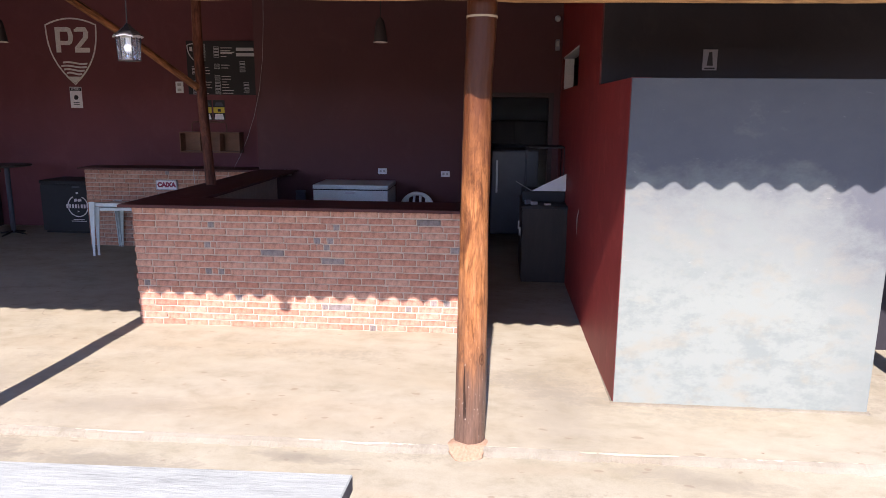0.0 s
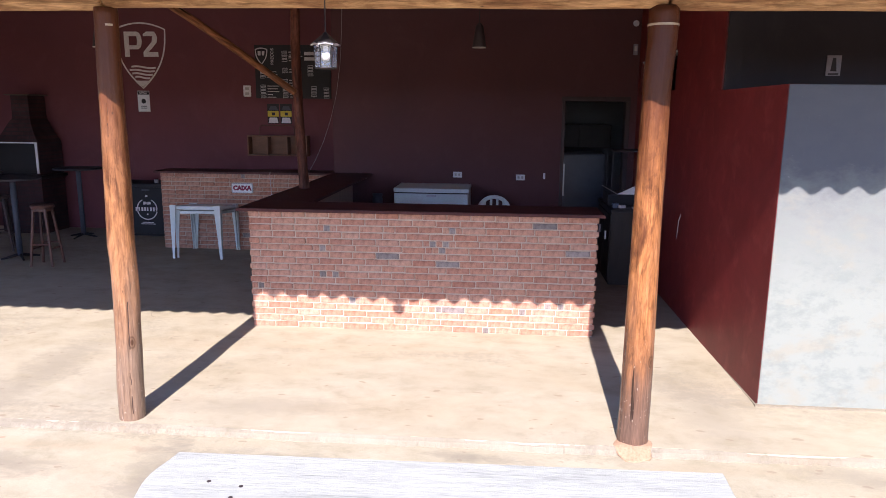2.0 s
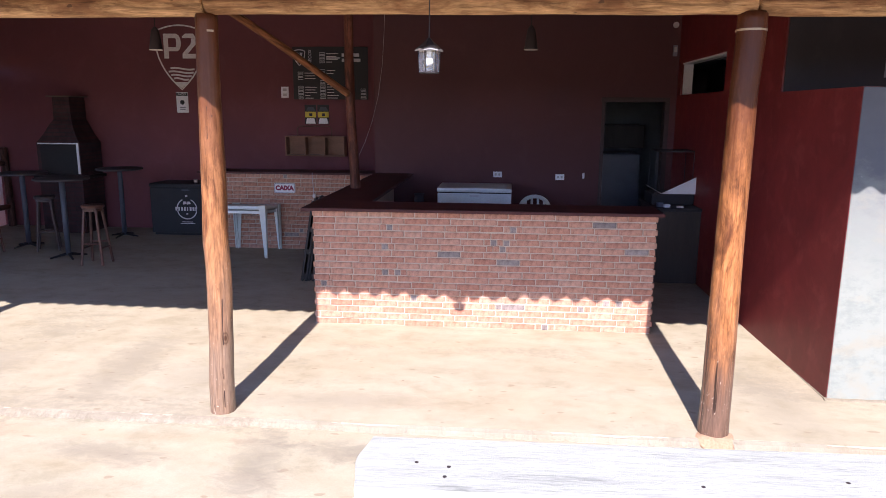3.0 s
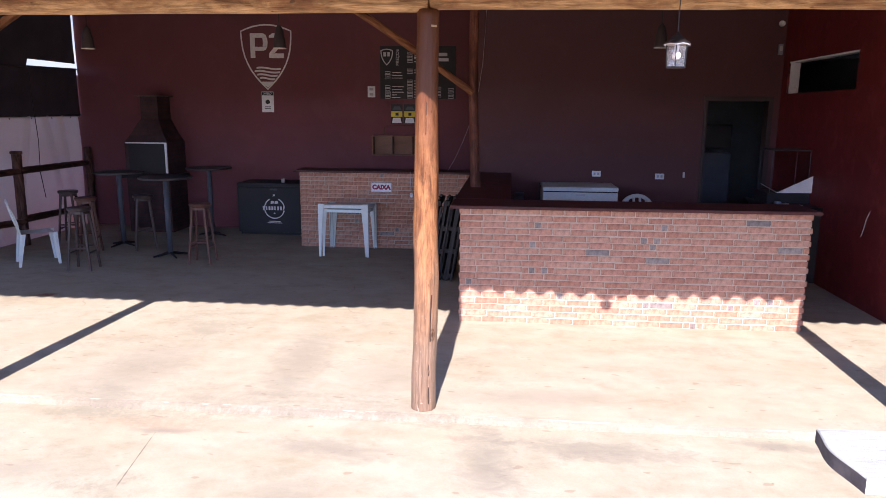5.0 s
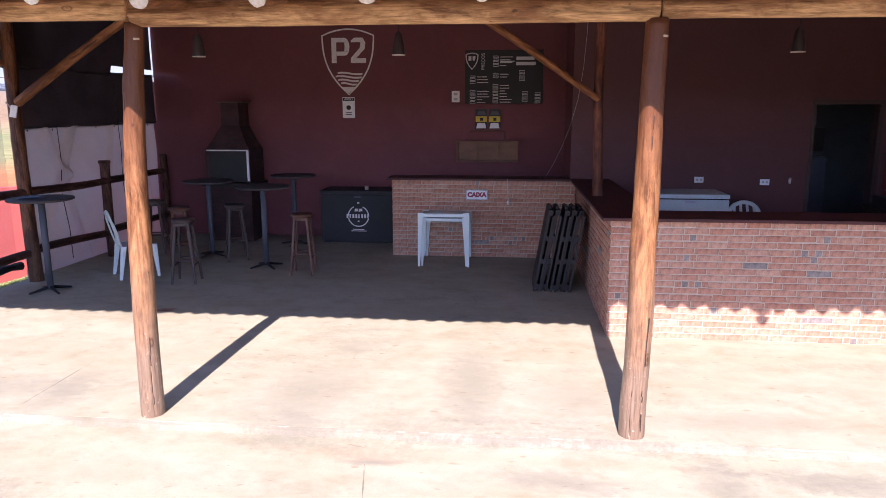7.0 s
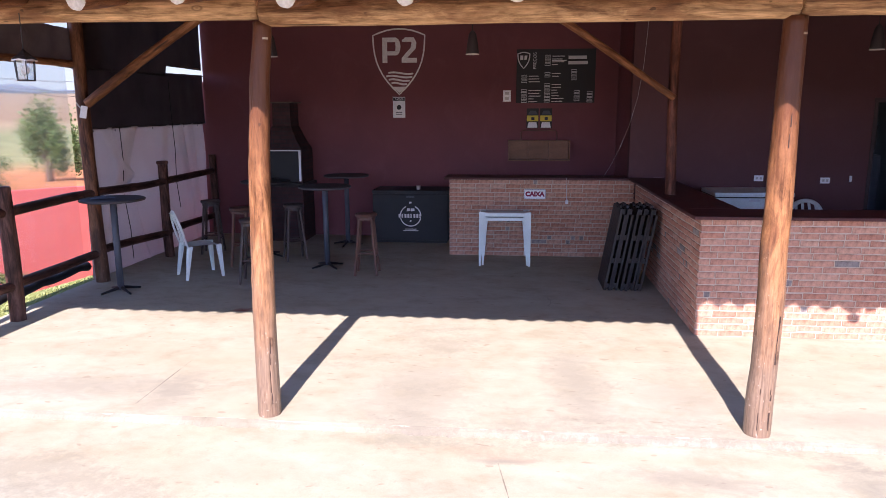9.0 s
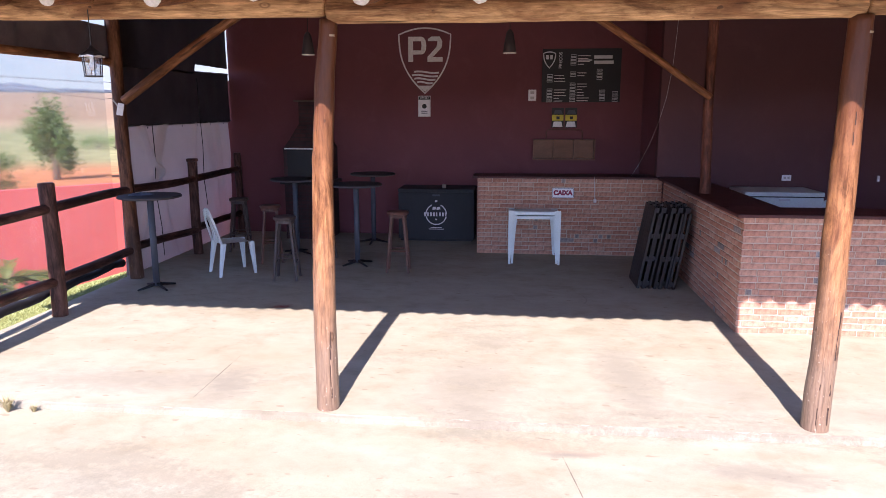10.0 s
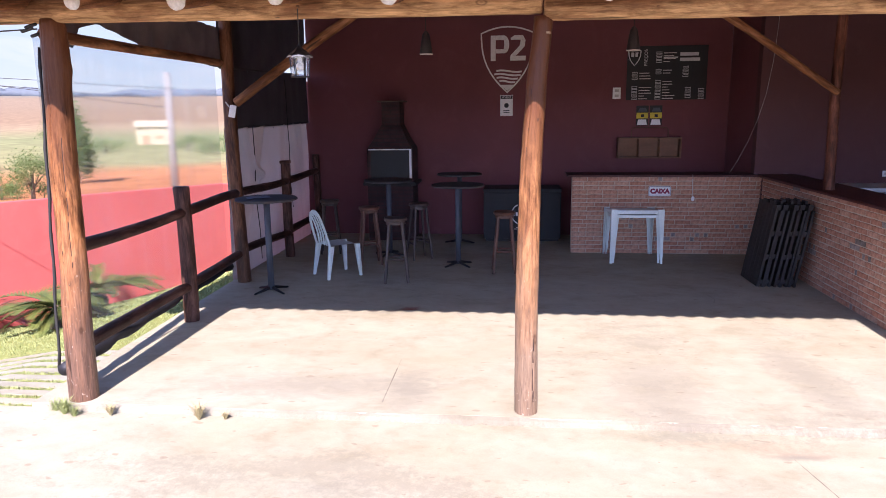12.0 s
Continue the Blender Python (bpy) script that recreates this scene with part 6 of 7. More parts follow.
def hung_sheet(name, material, y0, y1, low, high, x_of, label, fold=0.02, seed=0, ny=60, nz=30, freq=3.0):
    """A cloth hanging along the open side; low and high give its edges at y."""
    bm2 = bmesh.new()
    g = []
    for i in range(ny + 1):
        y = y0 + (y1 - y0) * i / ny
        col = []
        for j in range(nz + 1):
            t = j / nz
            z = low(y) + (high(y) - low(y)) * t
            w = fold * (noise.noise(Vector((y * freq + 0.7 * z, z * 0.45, seed))) + 0.45 * noise.noise(Vector((y * freq * 2.3 - 0.9 * z, z * 0.9, seed + 4))) + 0.2 * noise.noise(Vector((y * freq * 4 + 3 * z, z * 4, seed + 6))))
            if name == "side_tarp" and material == "tarpwhite":
                # three long creases that run slantwise from the ties, and a sagging pocket between them
                for yc, slant, deep in ((8.15, 0.42, 0.09), (8.75, -0.55, 0.10), (9.7, -0.25, 0.06), (10.1, 0.20, 0.09), (10.5, 0.12, 0.06)):
                    q = (y - yc - slant * (1.85 - z)) / 0.055
                    w += deep * math.exp(-q * q) * min(1.0, 0.35 + 0.5 * z)
                w += 0.07 * math.exp(-((y - 9.0) / 0.5) ** 2 - ((z - 1.2) / 0.45) ** 2)
            elif fold > 0.05:
                w += 0.55 * fold * (abs(noise.noise(Vector((y * 1.9 + 1.1 * z, z * 0.7 - 0.5 * y, seed + 9)))) + 0.5 * abs(noise.noise(Vector((y * 4.1 - 2.0 * z, z * 1.3 + y, seed + 12)))))
            col.append(bm2.verts.new((x_of(y) + w, y, z)))
        g.append(col)
    for i in range(ny):
        for j in range(nz):
            bm2.faces.new((g[i][j], g[i + 1][j], g[i + 1][j + 1], g[i][j + 1]))
    if material != "vinyl":
        bmesh.ops.solidify(bm2, geom=bm2.faces[:], thickness=0.004)
    sheet = thing(name, bm2, material, None, label, "tarp" if material != "vinyl" else "blind", smooth=True)
    if name == "side_tarp":
        for edge_of, dz in ((low, 0.02), (high, -0.02)):
            line = [(x_of(y0 + (y1 - y0) * i / 40) + 0.012, y0 + (y1 - y0) * i / 40, edge_of(y0 + (y1 - y0) * i / 40) + dz) for i in range(41)]
            part("hem", tube(bmesh.new(), line, 0.009, 6), material, sheet, smooth=True)
        for i in range(7):
            y = y0 + (y1 - y0) * (i + 0.5) / 7
            part("eyelet", lathe(bmesh.new(), [(0.012, 0), (0.014, 0.003), (0.007, 0.004)], 10), "steel", sheet, m=pose(x_of(y) + 0.02, y, high(y) - 0.04, 0, 90, 0))
    return sheet


side_x = lambda y: -9.52 - 0.055 * (y - 4)
vin = hung_sheet("clear_blind", "vinyl", 4.08, 7.42, lambda y: 0.24, lambda y: 2.53 + 0.01 * (y - 4), lambda y: side_x(y), "clear rippled plastic blind rolled down at the open side", 0.006, 3, 50, 40, 1.2)
vin.visible_shadow = False
bm = tube(bmesh.new(), [(-9.468 - 0.0068 * i + 0.005 * math.sin(5 * i), 4.06, 2.46 - 0.113 * i) for i in range(21)], [0.011 + 0.002 * math.sin(2.3 * i) for i in range(21)], 8)
part("hem", bm, "blackcable", vin, "black gathered hem", smooth=True)
bm = tube(bmesh.new(), [(side_x(4.0 + 0.183 * i) - 0.01, 4.0 + 0.183 * i, 0.205 + 0.012 * math.sin(1.9 * i)) for i in range(20)], [0.048 + 0.008 * math.sin(2.7 * i) for i in range(20)], 10)
part("foot_roll", bm, "blackgloss", vin, "dark roll weighting the foot", smooth=True)

def drape_low(y):
    """The sagging lower edge of the draped tarp, with one flap hanging by the eave post."""
    knots = ((4.15, 2.72), (4.40, 2.70), (4.52, 2.51), (4.64, 2.50), (4.75, 2.66), (4.93, 2.715), (5.45, 2.64), (6.15, 2.586), (7.56, 2.54))
    for (ya, za), (yb, zb) in zip(knots, knots[1:]):
        if y <= yb:
            return za + (zb - za) * (y - ya) / (yb - ya)
    return 2.53


hung_sheet("draped_tarp", "tarpbrown", 4.16, 8.15, drape_low, lambda y: max(drape_low(y) + 0.05, min(roof_z(y) - 0.17, 2.99 if 6.8 < y < 7.6 else 9.0)),
           lambda y: side_x(y) - 0.03, "dark brown tarp draped under the roof edge", 0.09, 11, 80, 18, 1.9)
hung_sheet("upper_tarp", "tarpdark", 7.6, 10.955, lambda y: 2.55 if y < 9.75 else 2.70, lambda y: roof_z(y) - 0.06, lambda y: -9.68, "dark tarp closing the gable above the side", 0.02, 5)
hung_sheet("side_tarp", "tarpdark", 7.6, 10.985, lambda y: 1.83 + 0.006 * (y - 7.6), lambda y: 2.56 + 0.02 * (y - 7.6), lambda y: -9.69, "dark brown tarp panel at the open side", 0.018, 7)


def white_tarp_material():
    m = M["tarpwhite"]
    n, l = m.node_tree.nodes, m.node_tree.links
    tr = n.new("ShaderNodeBsdfTranslucent")
    tr.inputs["Color"].default_value = (0.50, 0.46, 0.44, 1)
    mx = n.new("ShaderNodeMixShader")
    mx.inputs[0].default_value = 0.36
    l.new(n["Principled BSDF"].outputs[0], mx.inputs[1])
    l.new(tr.outputs[0], mx.inputs[2])
    l.new(mx.outputs[0], n["Material Output"].inputs["Surface"])


white_tarp_material()
hung_sheet("side_tarp", "tarpwhite", 7.62, 10.99, lambda y: -0.03, lambda y: 1.845 + 0.006 * (y - 7.6), lambda y: -9.735, "creased off-white tarp hanging at the open side", 0.035, 9, 160, 60, 1.1)
for y0, pts in ((8.35, ((0, 1.85), (0.02, 1.4), (-0.04, 1.0), (0.05, 0.5), (0.06, 0.1))), (9.75, ((0, 2.5), (0.02, 2.0), (0.06, 1.5), (0.03, 1.0), (0.1, 0.6)))):
    thing("tie_cord", tube(bmesh.new(), [(-9.655, y0 + dy, z) for dy, z in pts], 0.006, 6), "blackcable", None, "dark tie cord hanging on the side tarp", "cord", group="tie cords")

# ---- weathered plank table in the yard ----
tab = thing("plank_table", None, None, pose(-0.77, 1.40, -0.04, 0, 0, 1.2), "narrow weathered whitish high plank table in the sunny yard", "table")
# one thick slab with a wavy sawn end
bm = bmesh.new()
ends = []
for k in range(15):
    y = -0.005 + 0.295 * k / 14
    wave = -0.020 * math.sin(math.pi * (0.29 - y) / 0.295) + 0.003 * math.sin(31 * y)
    ends.append((-0.735 + wave, 0.785 + 0.3 * wave, y))
loop = [(a, y) for a, b, y in ends] + [(b, y) for a, b, y in ends[::-1]]
ring_strip(bm, [[(x, y, z) for x, y in loop] for z in (1.019, 1.061)] + [[(x * 0.996, y * 0.99, 1.065) for x, y in loop]])
# end faces get the dark second material, painting their shade
for f in bm.faces:
    if len(f.verts) == 4 and max(v.co.z for v in f.verts) < 1.062 and (all(v.co.x < -0.7 for v in f.verts) or all(v.co.x > 0.75 for v in f.verts)):
        f.material_index = 1
part("slab", bm, ["greyplank", "plankshade"], tab)
for x in (-0.6, 0.6):
    for y in (0.06, 0.22):
        part("leg", block(x * 0.72 - 0.045, x * 0.72 + 0.045, y - 0.035, y + 0.035, 0.0, 0.949, 0.006), "bark", tab)
    part("bearer", block(x * 0.72 - 0.035, x * 0.72 + 0.035, 0.02, 0.262, 0.95, 1.018, 0.004), "bark", tab)
for x, y in ((-0.492, 0.12), (-0.50, 0.066), (0.582, 0.118), (0.187, 0.067), (-0.584, 0.138)):
    part("knot", lathe(bmesh.new(), [(0.006, 0), (0.006, 0.001), (0.001, 0.001)], 10, (x, y, 1.0651)), "darkwood", tab, "dark nail knot")

# red sand washed round the foot of a post
bm = bmesh.new()
rings = []
for f in (1.0, 0.9, 0.75, 0.55, 0.35, 0.05):
    ring = []
    for i in range(36):
        a = 2 * math.pi * i / 36
        q = f * (1 + 0.22 * noise.noise(Vector((1.3 * math.cos(a), 1.3 * math.sin(a), 2))) + 0.1 * noise.noise(Vector((5 * math.cos(a), 5 * math.sin(a), 7))))
        px, py = 0.125 * q * math.cos(a), 0.15 * q * math.sin(a)
        bed = -0.036 * min(1.0, max(0.0, (3.90 - (3.92 + py)) / 0.09))
        ring.append((px, py, bed + 0.002 + 0.004 * (1 - f * f) - (0.008 if f == 1.0 else 0) + 0.002 * noise.noise(Vector((40 * px, 40 * py, 1)))))
    rings.append(ring)
ring_strip(bm, rings)
thing("sand_heap", bm, "sand", pose(0.225, 3.92, 0.0), "low patch of red sand at the post foot", "sand", kind="stuff", smooth=True)

rnd = random.Random(17)
verts, faces = [], []
for _ in range(90):
    x, y = rnd.uniform(-9.0, 3.0), rnd.uniform(2.2, 8.5)
    if 6.0 < y and x > -3.4:
        continue
    z = 0.001 if y > 3.93 else -0.039
    if 3.7 < y < 3.95:
        continue
    q, a = rnd.uniform(0.004, 0.011), rnd.uniform(0, 6.28)
    k = len(verts)
    for i in range(5):
        t = a + 6.283 * i / 5
        e = q * rnd.uniform(0.5, 1.2)
        verts.append((x + e * 1.6 * math.cos(t), y + e * math.sin(t), z + rnd.uniform(0.0, 0.004)))
    faces.append(tuple(range(k, k + 5)))
me = bpy.data.meshes.new("leaf_litter")
me.from_pydata(verts, [], faces)
me.materials.append(M["drybits"])
tagged(new("leaf_litter", me), "scattered dry leaf scraps on the cement", "litter", kind="stuff")

# ---- outside the open side ----
# lane wall
p0, p1 = Vector((-13.4, 8.2)), Vector((-11.14, 10.87))
d = (p1 - p0).normalized()
ang = math.degrees(math.atan2(d.y, d.x))
thing("wall_lane", block(-16, 7.5, 0, 0.15, -1.3, 0.85, 0.01), "redyard", pose(p0.x, p0.y, 0, 0, 0, ang), "coral red boundary wall in the sun", "wall", kind="structure")

# concrete pavers with grass joints
pave = thing("pavement", None, None, pose(0, 0, 0), "row of concrete slabs with grass joints", "pavement", kind="structure")
rnd = random.Random(3)
for k in range(10):
    yc = 3.74 + 0.155 * k
    x1 = -9.74 - 0.012 * k
    bm = bmesh.new()
    n = 10
    top2, bot2 = [], []
    for side in (0, 1):
        for i in range(n + 1):
            x = x1 - 3.2 * i / n if side == 0 else x1 - 3.2 * (n - i) / n
            y = yc + (0.0 if side == 0 else 0.095) + rnd.uniform(-0.006, 0.006)
            top2.append(bm.verts.new((x, y, land_z(x, y) + 0.012)))
            bot2.append(bm.verts.new((x, y, land_z(x, y) - 0.05)))
    q = 2 * (n + 1)
    for i in range(n):
        bm.faces.new((top2[i], top2[i + 1], top2[q - 2 - i], top2[q - 1 - i]))
    for i in range(q):
        j = (i + 1) % q
        bm.faces.new((bot2[i], bot2[j], top2[j], top2[i]))
    part("paver", bm, "paver", pave)


def blades(name, material, count, spot, height, label, category, seed):
    """A field of single blades, each a thin bent strip."""
    rnd2 = random.Random(seed)
    verts, faces = [], []
    while len(faces) < 2 * count:
        p = spot(rnd2)
        if p is None:
            continue
        x, y, z = p
        h = height * rnd2.uniform(0.5, 1.2)
        a = rnd2.uniform(0, 6.28)
        w = 0.004 + 0.003 * rnd2.random()
        lx, ly = h * rnd2.uniform(-0.6, 0.6), h * rnd2.uniform(-0.6, 0.6)
        k = len(verts)
        cx, cy = w * math.cos(a), w * math.sin(a)
        verts += [(x - cx, y - cy, z), (x + cx, y + cy, z), (x + 0.4 * lx - cx * 0.7, y + 0.4 * ly - cy * 0.7, z + 0.6 * h),
                  (x + 0.4 * lx + cx * 0.7, y + 0.4 * ly + cy * 0.7, z + 0.6 * h), (x + lx, y + ly, z + h)]
        faces += [(k, k + 1, k + 3, k + 2), (k + 2, k + 3, k + 4)]
    me = bpy.data.meshes.new(name)
    me.from_pydata(verts, [], faces)
    me.materials.append(M[material])
    return tagged(new(name, me), label, category, kind="stuff")


def lawn_spot(r):
    x, y = -9.66 - 3.6 * r.random() ** 1.2, 3.7 + 6.5 * r.random()
    if y < 5.43 and x < -9.73 and ((y - 3.74) % 0.155) < 0.092:
        return None
    return x, y, land_z(x, y) - 0.004


blades("lawn", "grass", 30000, lawn_spot, 0.024, "short green lawn outside the rail fence", "grass", 4)


def joint_spot(r):
    x, y = -9.76 - 2.2 * r.random(), 3.74 + 0.155 * r.randrange(10) + 0.093 + 0.062 * r.random()
    return x, y, land_z(x, y) - 0.004


blades("joint_grass", "grass", 9000, joint_spot, 0.024, "grass growing in the paver joints", "grass", 9)


def weed(m, size, material, label, seed):
    rnd2 = random.Random(seed)
    bm2 = bmesh.new()
    for _ in range(240):
        a, h, lean = rnd2.uniform(0, 6.28), size * rnd2.uniform(0.35, 1.1), rnd2.uniform(0.05, 0.7)
        c, s2 = math.cos(a), math.sin(a)
        w = size * 0.016
        p = [Vector((0, 0, 0)), Vector((c * lean * h * 0.5, s2 * lean * h * 0.5, h * 0.6)), Vector((c * lean * h, s2 * lean * h, h * rnd2.uniform(0.5, 0.95)))]
        side = Vector((-s2, c, 0)) * w
        v = [bm2.verts.new(q) for q in (p[0] - side * 0.4, p[0] + side * 0.4, p[1] - side, p[1] + side, p[2])]
        bm2.faces.new((v[0], v[1], v[3], v[2]))
        bm2.faces.new((v[2], v[3], v[4]))
    return thing("weed", bm2, material, m, label, "weed", group="weeds")


weed(pose(-8.43, 3.78, -0.05), 0.15, "drygrass", "dry straw-coloured weed at the floor edge", 1)
weed(pose(-8.25, 3.80, -0.05), 0.08, "drygrass", "dry straw-coloured weed at the floor edge", 2)
weed(pose(-9.08, 3.80, -0.05), 0.12, "drygrass", "yellowing weed at the floor edge", 3)
weed(pose(-9.42, 3.80, -0.06), 0.16, "grass", "green tuft at the post foot", 4)
weed(pose(-9.52, 3.86, -0.08), 0.14, "grass", "green tuft at the post foot", 5)
weed(pose(-9.33, 3.77, -0.06), 0.11, "grass", "green tuft at the post foot", 6)


def cycad(m, size, material, fronds, label, seed):
    rnd2 = random.Random(seed)
    root = thing("cycad", None, None, m, label, "palm", group="cycads")
    part("stem", lathe(bmesh.new(), [(0.12 * size, -0.15), (0.13 * size, 0.1), (0.09 * size, 0.22), (0.01, 0.26)], 12), "bark", root, smooth=True)
    for k in range(fronds):
        a = 2.4 * k + rnd2.uniform(-0.2, 0.2)
        rise = rnd2.uniform(0.25, 1.05)
        L = size * rnd2.uniform(0.75, 1.05)
        bm2 = bmesh.new()
        c, s2 = math.cos(a), math.sin(a)
        axis = []
        for i in range(13):
            t = i / 12
            axis.append(Vector((c * L * t * math.cos(rise * (1 - t)), s2 * L * t * math.cos(rise * (1 - t)), 0.2 + L * (0.75 * rise * t - 0.55 * t * t))))
        tube(bm2, axis, [0.008 * (1 - 0.7 * i / 12) for i in range(13)], 4)
        side = Vector((-s2, c, 0))
        for i in range(2, 13):
            for q in (0.0, 0.25, 0.5, 0.75):
                p = axis[i].lerp(axis[min(i + 1, 12)], q)
                ll = 0.19 * size * math.sin(math.pi * (0.12 + 0.8 * i / 13))
                fw = (axis[i] - axis[i - 1]).normalized()
                for sg in (-1, 1):
                    tip = p + sg * side * ll * 0.9 + fw * ll * 0.6 + Vector((0, 0, 0.25 * ll))
                    v = [bm2.verts.new(z) for z in (p - fw * 0.009, p + fw * 0.009, tip)]
                    bm2.faces.new(v)
        part("frond", bm2, material, root)
    return root


cycad(pose(-11.5, 6.75, land_z(-11.5, 6.75)), 0.72, "frond", 30, "green cycad on the lawn before the red wall", 1)
cycad(pose(-11.85, 8.3, land_z(-11.85, 8.3)), 0.9, "frond", 26, "green cycad on the lawn before the red wall", 2)
cycad(pose(-13.1, 7.5, land_z(-13.1, 7.5)), 0.8, "redfrond", 16, "dark red spiky plant before the red wall", 3)


def tree(m, height, spread, label, seed):
    rnd2 = random.Random(seed)
    root = thing("tree", None, None, m, label, "tree", group="trees beyond the wall")
    bm2 = tube(bmesh.new(), [(0, 0, -0.3), (0.05, 0.02, 0.3 * height), (0.0, 0.1, 0.6 * height)], [0.05 * height, 0.035 * height, 0.015 * height], 8)
    tips = []
    for k in range(9):
        a, rise = 2.4 * k, rnd2.uniform(0.16, 0.8)
        z0 = height * rnd2.uniform(0.08, 0.45)
        tip = Vector((spread * 0.75 * math.cos(a) * rnd2.uniform(0.35, 1), spread * 0.75 * math.sin(a) * rnd2.uniform(0.35, 1), height * rise))
        tube(bm2, [(0.03, 0.02, z0), tuple(Vector((0.03, 0.02, z0)).lerp(tip, 0.6) + Vector((0, 0, 0.05 * height))), tuple(tip)], [0.015 * height, 0.009 * height, 0.004 * height], 5)
        tips.append(tip)
    part("trunk", bm2, "bark", root, smooth=True)
    verts, faces = [], []
    for _ in range(7000):
        tip = rnd2.choice(tips)
        c = tip + Vector((rnd2.gauss(0, 0.22 * spread), rnd2.gauss(0, 0.22 * spread), rnd2.gauss(0.03, 0.12) * height))
        if c.z < 0.05 * height:
            continue
        s3 = 0.0150 * height * rnd2.uniform(0.7, 1.6)
        k = len(verts)
        ax = [Vector((rnd2.gauss(0, 1), rnd2.gauss(0, 1), rnd2.gauss(0, 1))).normalized() * s3 for _ in range(3)]
        verts += [tuple(c - ax[0]), tuple(c + ax[1] * 0.6), tuple(c + ax[0]), tuple(c - ax[1] * 0.6 + 0.2 * ax[2])]
        faces.append((k, k + 1, k + 2, k + 3))
    me = bpy.data.meshes.new("crown")
    me.from_pydata(verts, [], faces)
    me.materials.append(M["leaf"])
    ob = new("crown", me)
    ob.parent = root
    return root


def far_place(yaw, dist):
    """A spot that far off, that many degrees to the west of north, from the end of the eave."""
    x, y = -6.31 - dist * math.sin(radians(yaw)), -0.49 + dist * math.cos(radians(yaw))
    return x, y, land_z(x, y)


for k, (yaw, dist, h, w) in enumerate(((36.3, 34, 2.0, 1.3), (38.2, 37, 1.2, 1.0), (32.4, 48, 5.0, 1.3), (39.5, 70, 3.0, 2.0), (22.0, 85, 2.2, 2.5), (24.0, 96, 2.0, 2.5), (30.0, 95, 1.9, 3.0), (41.5, 60, 2.5, 2.0), (26.5, 130, 3.2, 3.0), (34.5, 140, 3.5, 3.0), (19.0, 110, 4.0, 3.0))):
    x, y, z = far_place(yaw, dist)
    tree(pose(x, y, z, 0, 0, 40 * k), h, w, "leafy green tree beyond the boundary wall", 70 + k)

# far line of woods along the hill
bm = bmesh.new()
for k in range(520):
    yaw = -30 + 0.21 * k
    dist = 2300 + 200 * noise.noise(Vector((yaw * 0.2, 0, 0)))
    x, y, z = far_place(yaw, dist)
    hh = 20 * max(0.25, 0.8 + 0.5 * noise.noise(Vector((yaw * 0.35, 3, 0))) + 0.25 * noise.noise(Vector((yaw * 2.3, 5, 0))) + 0.6 * min(0.0, noise.noise(Vector((yaw * 0.11, 8, 0)))))
    s = 34
    bmesh.ops.create_icosphere(bm, subdivisions=1, radius=1.0, matrix=Matrix.Translation((x, y, z + 0.3 * hh)) @ Matrix.Diagonal((s, s, hh, 1)))
thing("far_woods", bm, "woods", None, "bluish line of woods on the far hill, haze in its colour", "woods", kind="stuff", smooth=True)

# far sky over the hills, pale blue with thin streaks of cloud
def sky_backdrop():
    m, n, l, b = nodes_of("far_sky")
    n.remove(b)
    co = n.new("ShaderNodeTexCoord")
    sep = n.new("ShaderNodeSeparateXYZ")
    l.new(co.outputs["Object"], sep.inputs[0])
    up = n.new("ShaderNodeMapRange")
    up.inputs["From Min"].default_value, up.inputs["From Max"].default_value = 60, 900
    l.new(sep.outputs["Z"], up.inputs["Value"])
    c = ramp(n, l, up.outputs[0], [(0.0, (0.265, 0.345, 0.365)), (0.35, (0.225, 0.320, 0.375)), (1.0, (0.160, 0.265, 0.370))])
    wisp = noise_tex(n, l, 0.0022, 6, 0.6, stretch=(1, 1, 4.0), dist=0.6)
    c = mix(n, l, ramp(n, l, wisp, [(0.45, (0, 0, 0)), (0.7, (0.6,) * 3)]), c, (0.32, 0.38, 0.385))
    e = n.new("ShaderNodeEmission")
    l.new(c, e.inputs["Color"])
    l.new(e.outputs[0], n["Material Output"].inputs["Surface"])
    M["sky"] = m
    rows2 = []
    for i in range(61):
        a = radians(60 + 115 * i / 60)
        x, y = 3900 * math.cos(a), 3900 * math.sin(a)
        rows2.append([(x, y, -40), (x, y, 300), (0.98 * x, 0.98 * y, 700), (0.94 * x, 0.94 * y, 1250)])
    thing("backdrop", ring_strip(bmesh.new(), rows2, wrap=False), "sky", None, "pale blue hazy sky beyond the far hills", "sky", kind="structure", smooth=True)


sky_backdrop()

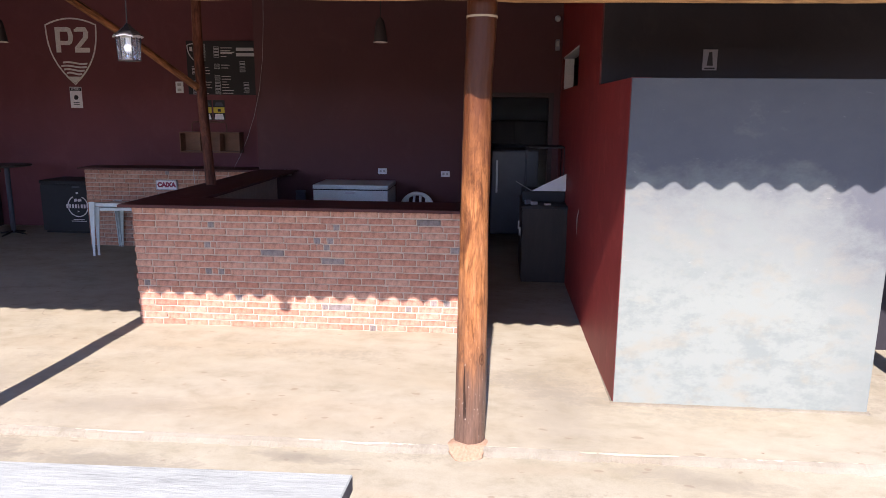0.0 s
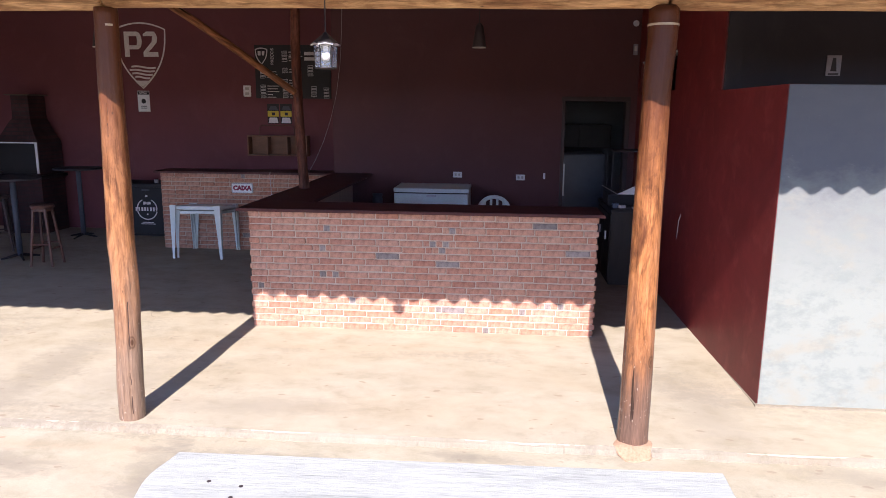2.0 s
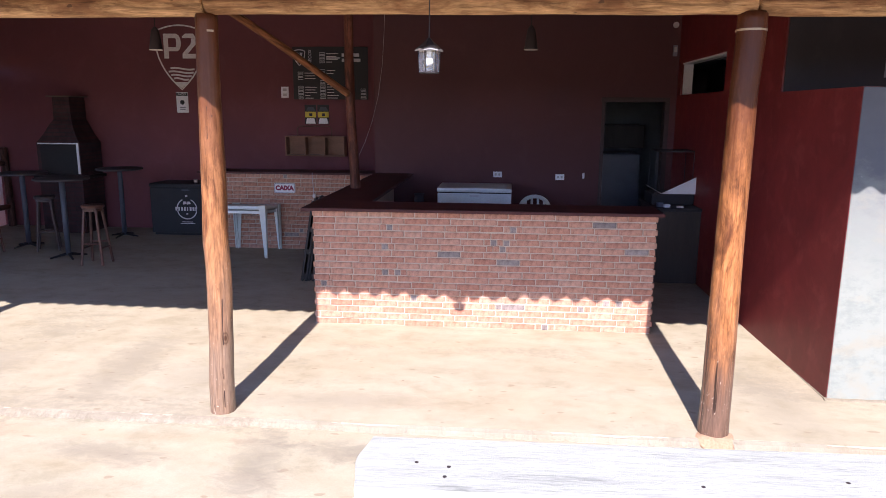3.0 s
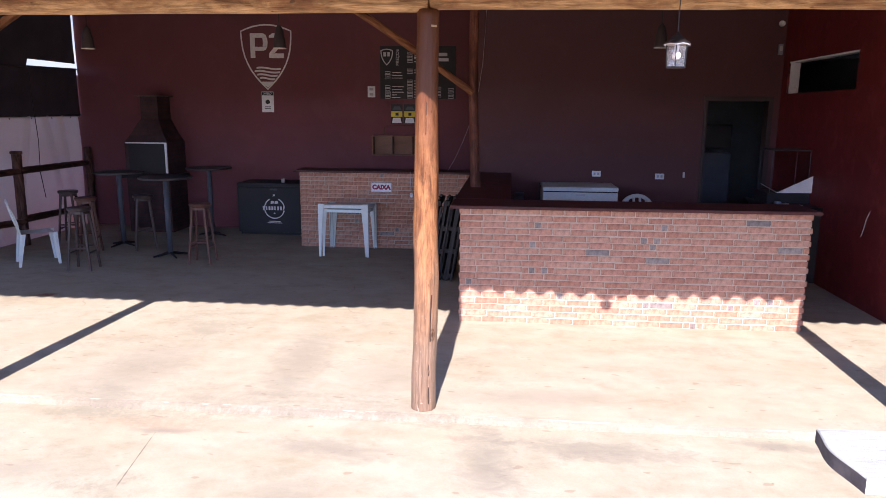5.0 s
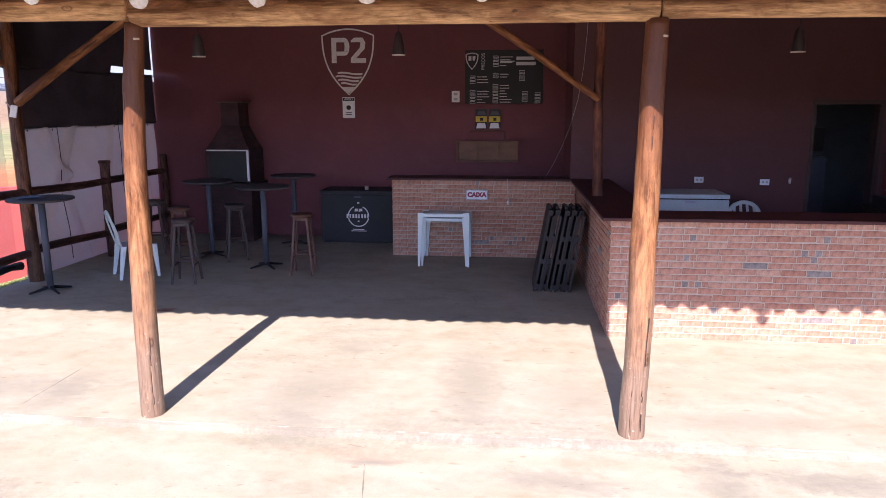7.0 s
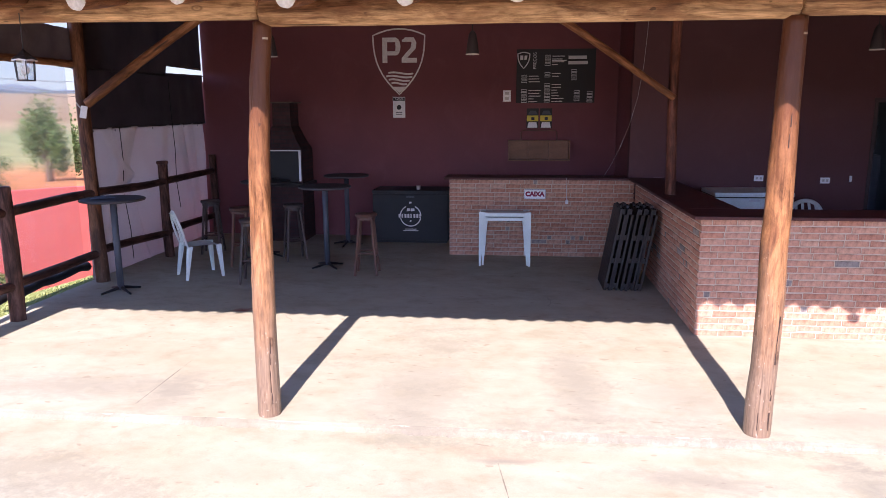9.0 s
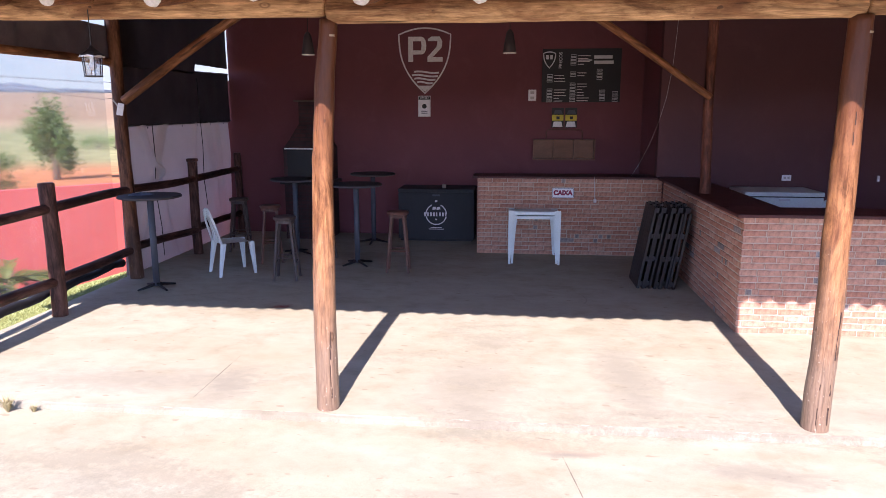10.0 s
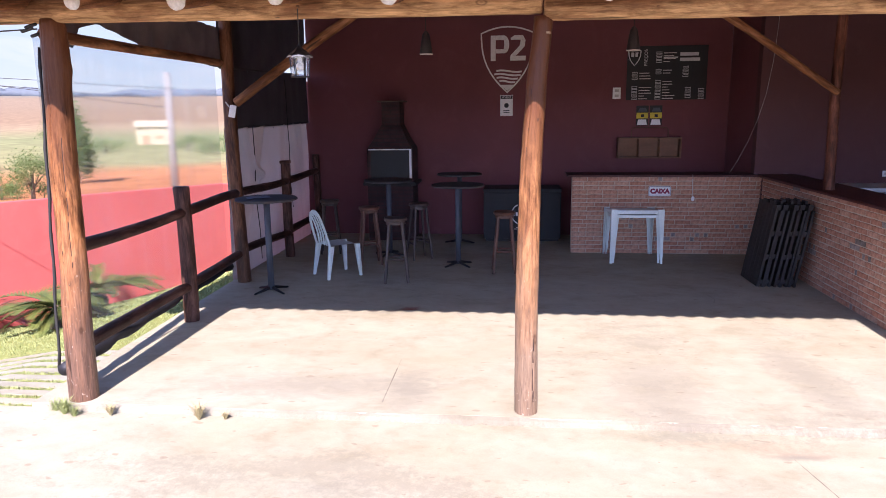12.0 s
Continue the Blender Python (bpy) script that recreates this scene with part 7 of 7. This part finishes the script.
# pale cottage, concrete pole and overhead wires
x, y, z = far_place(26.6, 118)
house = thing("house", None, None, pose(x, y, z, 0, 0, 25) @ Matrix.Diagonal((1.9, 1.7, 1.55, 1)), "small cream-painted cottage out in the fields", "house")
part("wall", block(-1.2, 1.2, -1.2, 1.2, -0.6, 1.7), "cream", house)
part("roof", ring_strip(bmesh.new(), [[(-1.35, -1.4, 1.7), (1.35, -1.4, 1.7), (1.35, 1.4, 1.7), (-1.35, 1.4, 1.7)], [(-1.35, -0.05, 2.3), (1.35, -0.05, 2.3), (1.35, 0.05, 2.3), (-1.35, 0.05, 2.3)]]), "cream", house)
part("door", block(-0.8, -0.2, -1.24, -1.2, -0.5, 0.9), "sand", house)
part("window", block(0.3, 0.8, -1.24, -1.2, 0.5, 0.9), "sand", house)
x, y, z = far_place(25.45, 36)
pole = thing("utility_pole", None, None, pose(x, y, z), "pale concrete utility pole beyond the wall", "pole")
part("shaft", tube(bmesh.new(), [(0, 0, -0.5), (0, 0, 5.6)], [0.2, 0.14], 12), "pole", pole, smooth=True)
for k, (za, zb, xo) in enumerate(((2.62, 3.6, 0), (5.6, 4.4, 0.4), (4.0, 3.2, -0.4), (3.1, 2.4, 0.2))):
    a = Vector((-9.43, 4.0, 2.57)) if k == 0 else Vector((-60, 4 + 8 * k, za + 2.0 * k))
    b = Vector((-40, 16, 5.5)) if k == 0 else Vector((x + xo, y, z + 5.3 - 0.45 * k))
    pts = [tuple(a.lerp(b, i / 12) - Vector((0, 0, 0.7 * math.sin(math.pi * i / 12)))) for i in range(13)]
    thing("overhead_wire", tube(bmesh.new(), pts, 0.012 if k else 0.005, 5), "blackcable", None, "thin black overhead wire against the sky", "wire", group="overhead wires")
for dy, dz in ((0, 0.0), (0.05, -0.05), (-0.04, -0.03)):
    thing("wire_connector", lathe(bmesh.new(), [(0.006, -0.04), (0.011, -0.032), (0.011, 0.032), (0.005, 0.04)], 10), "blackcable", pose(-9.435, 3.95 + dy, 2.585 + dz, 0, 70, 20), "black cable connector at the post top", "connector", group="cable connectors")
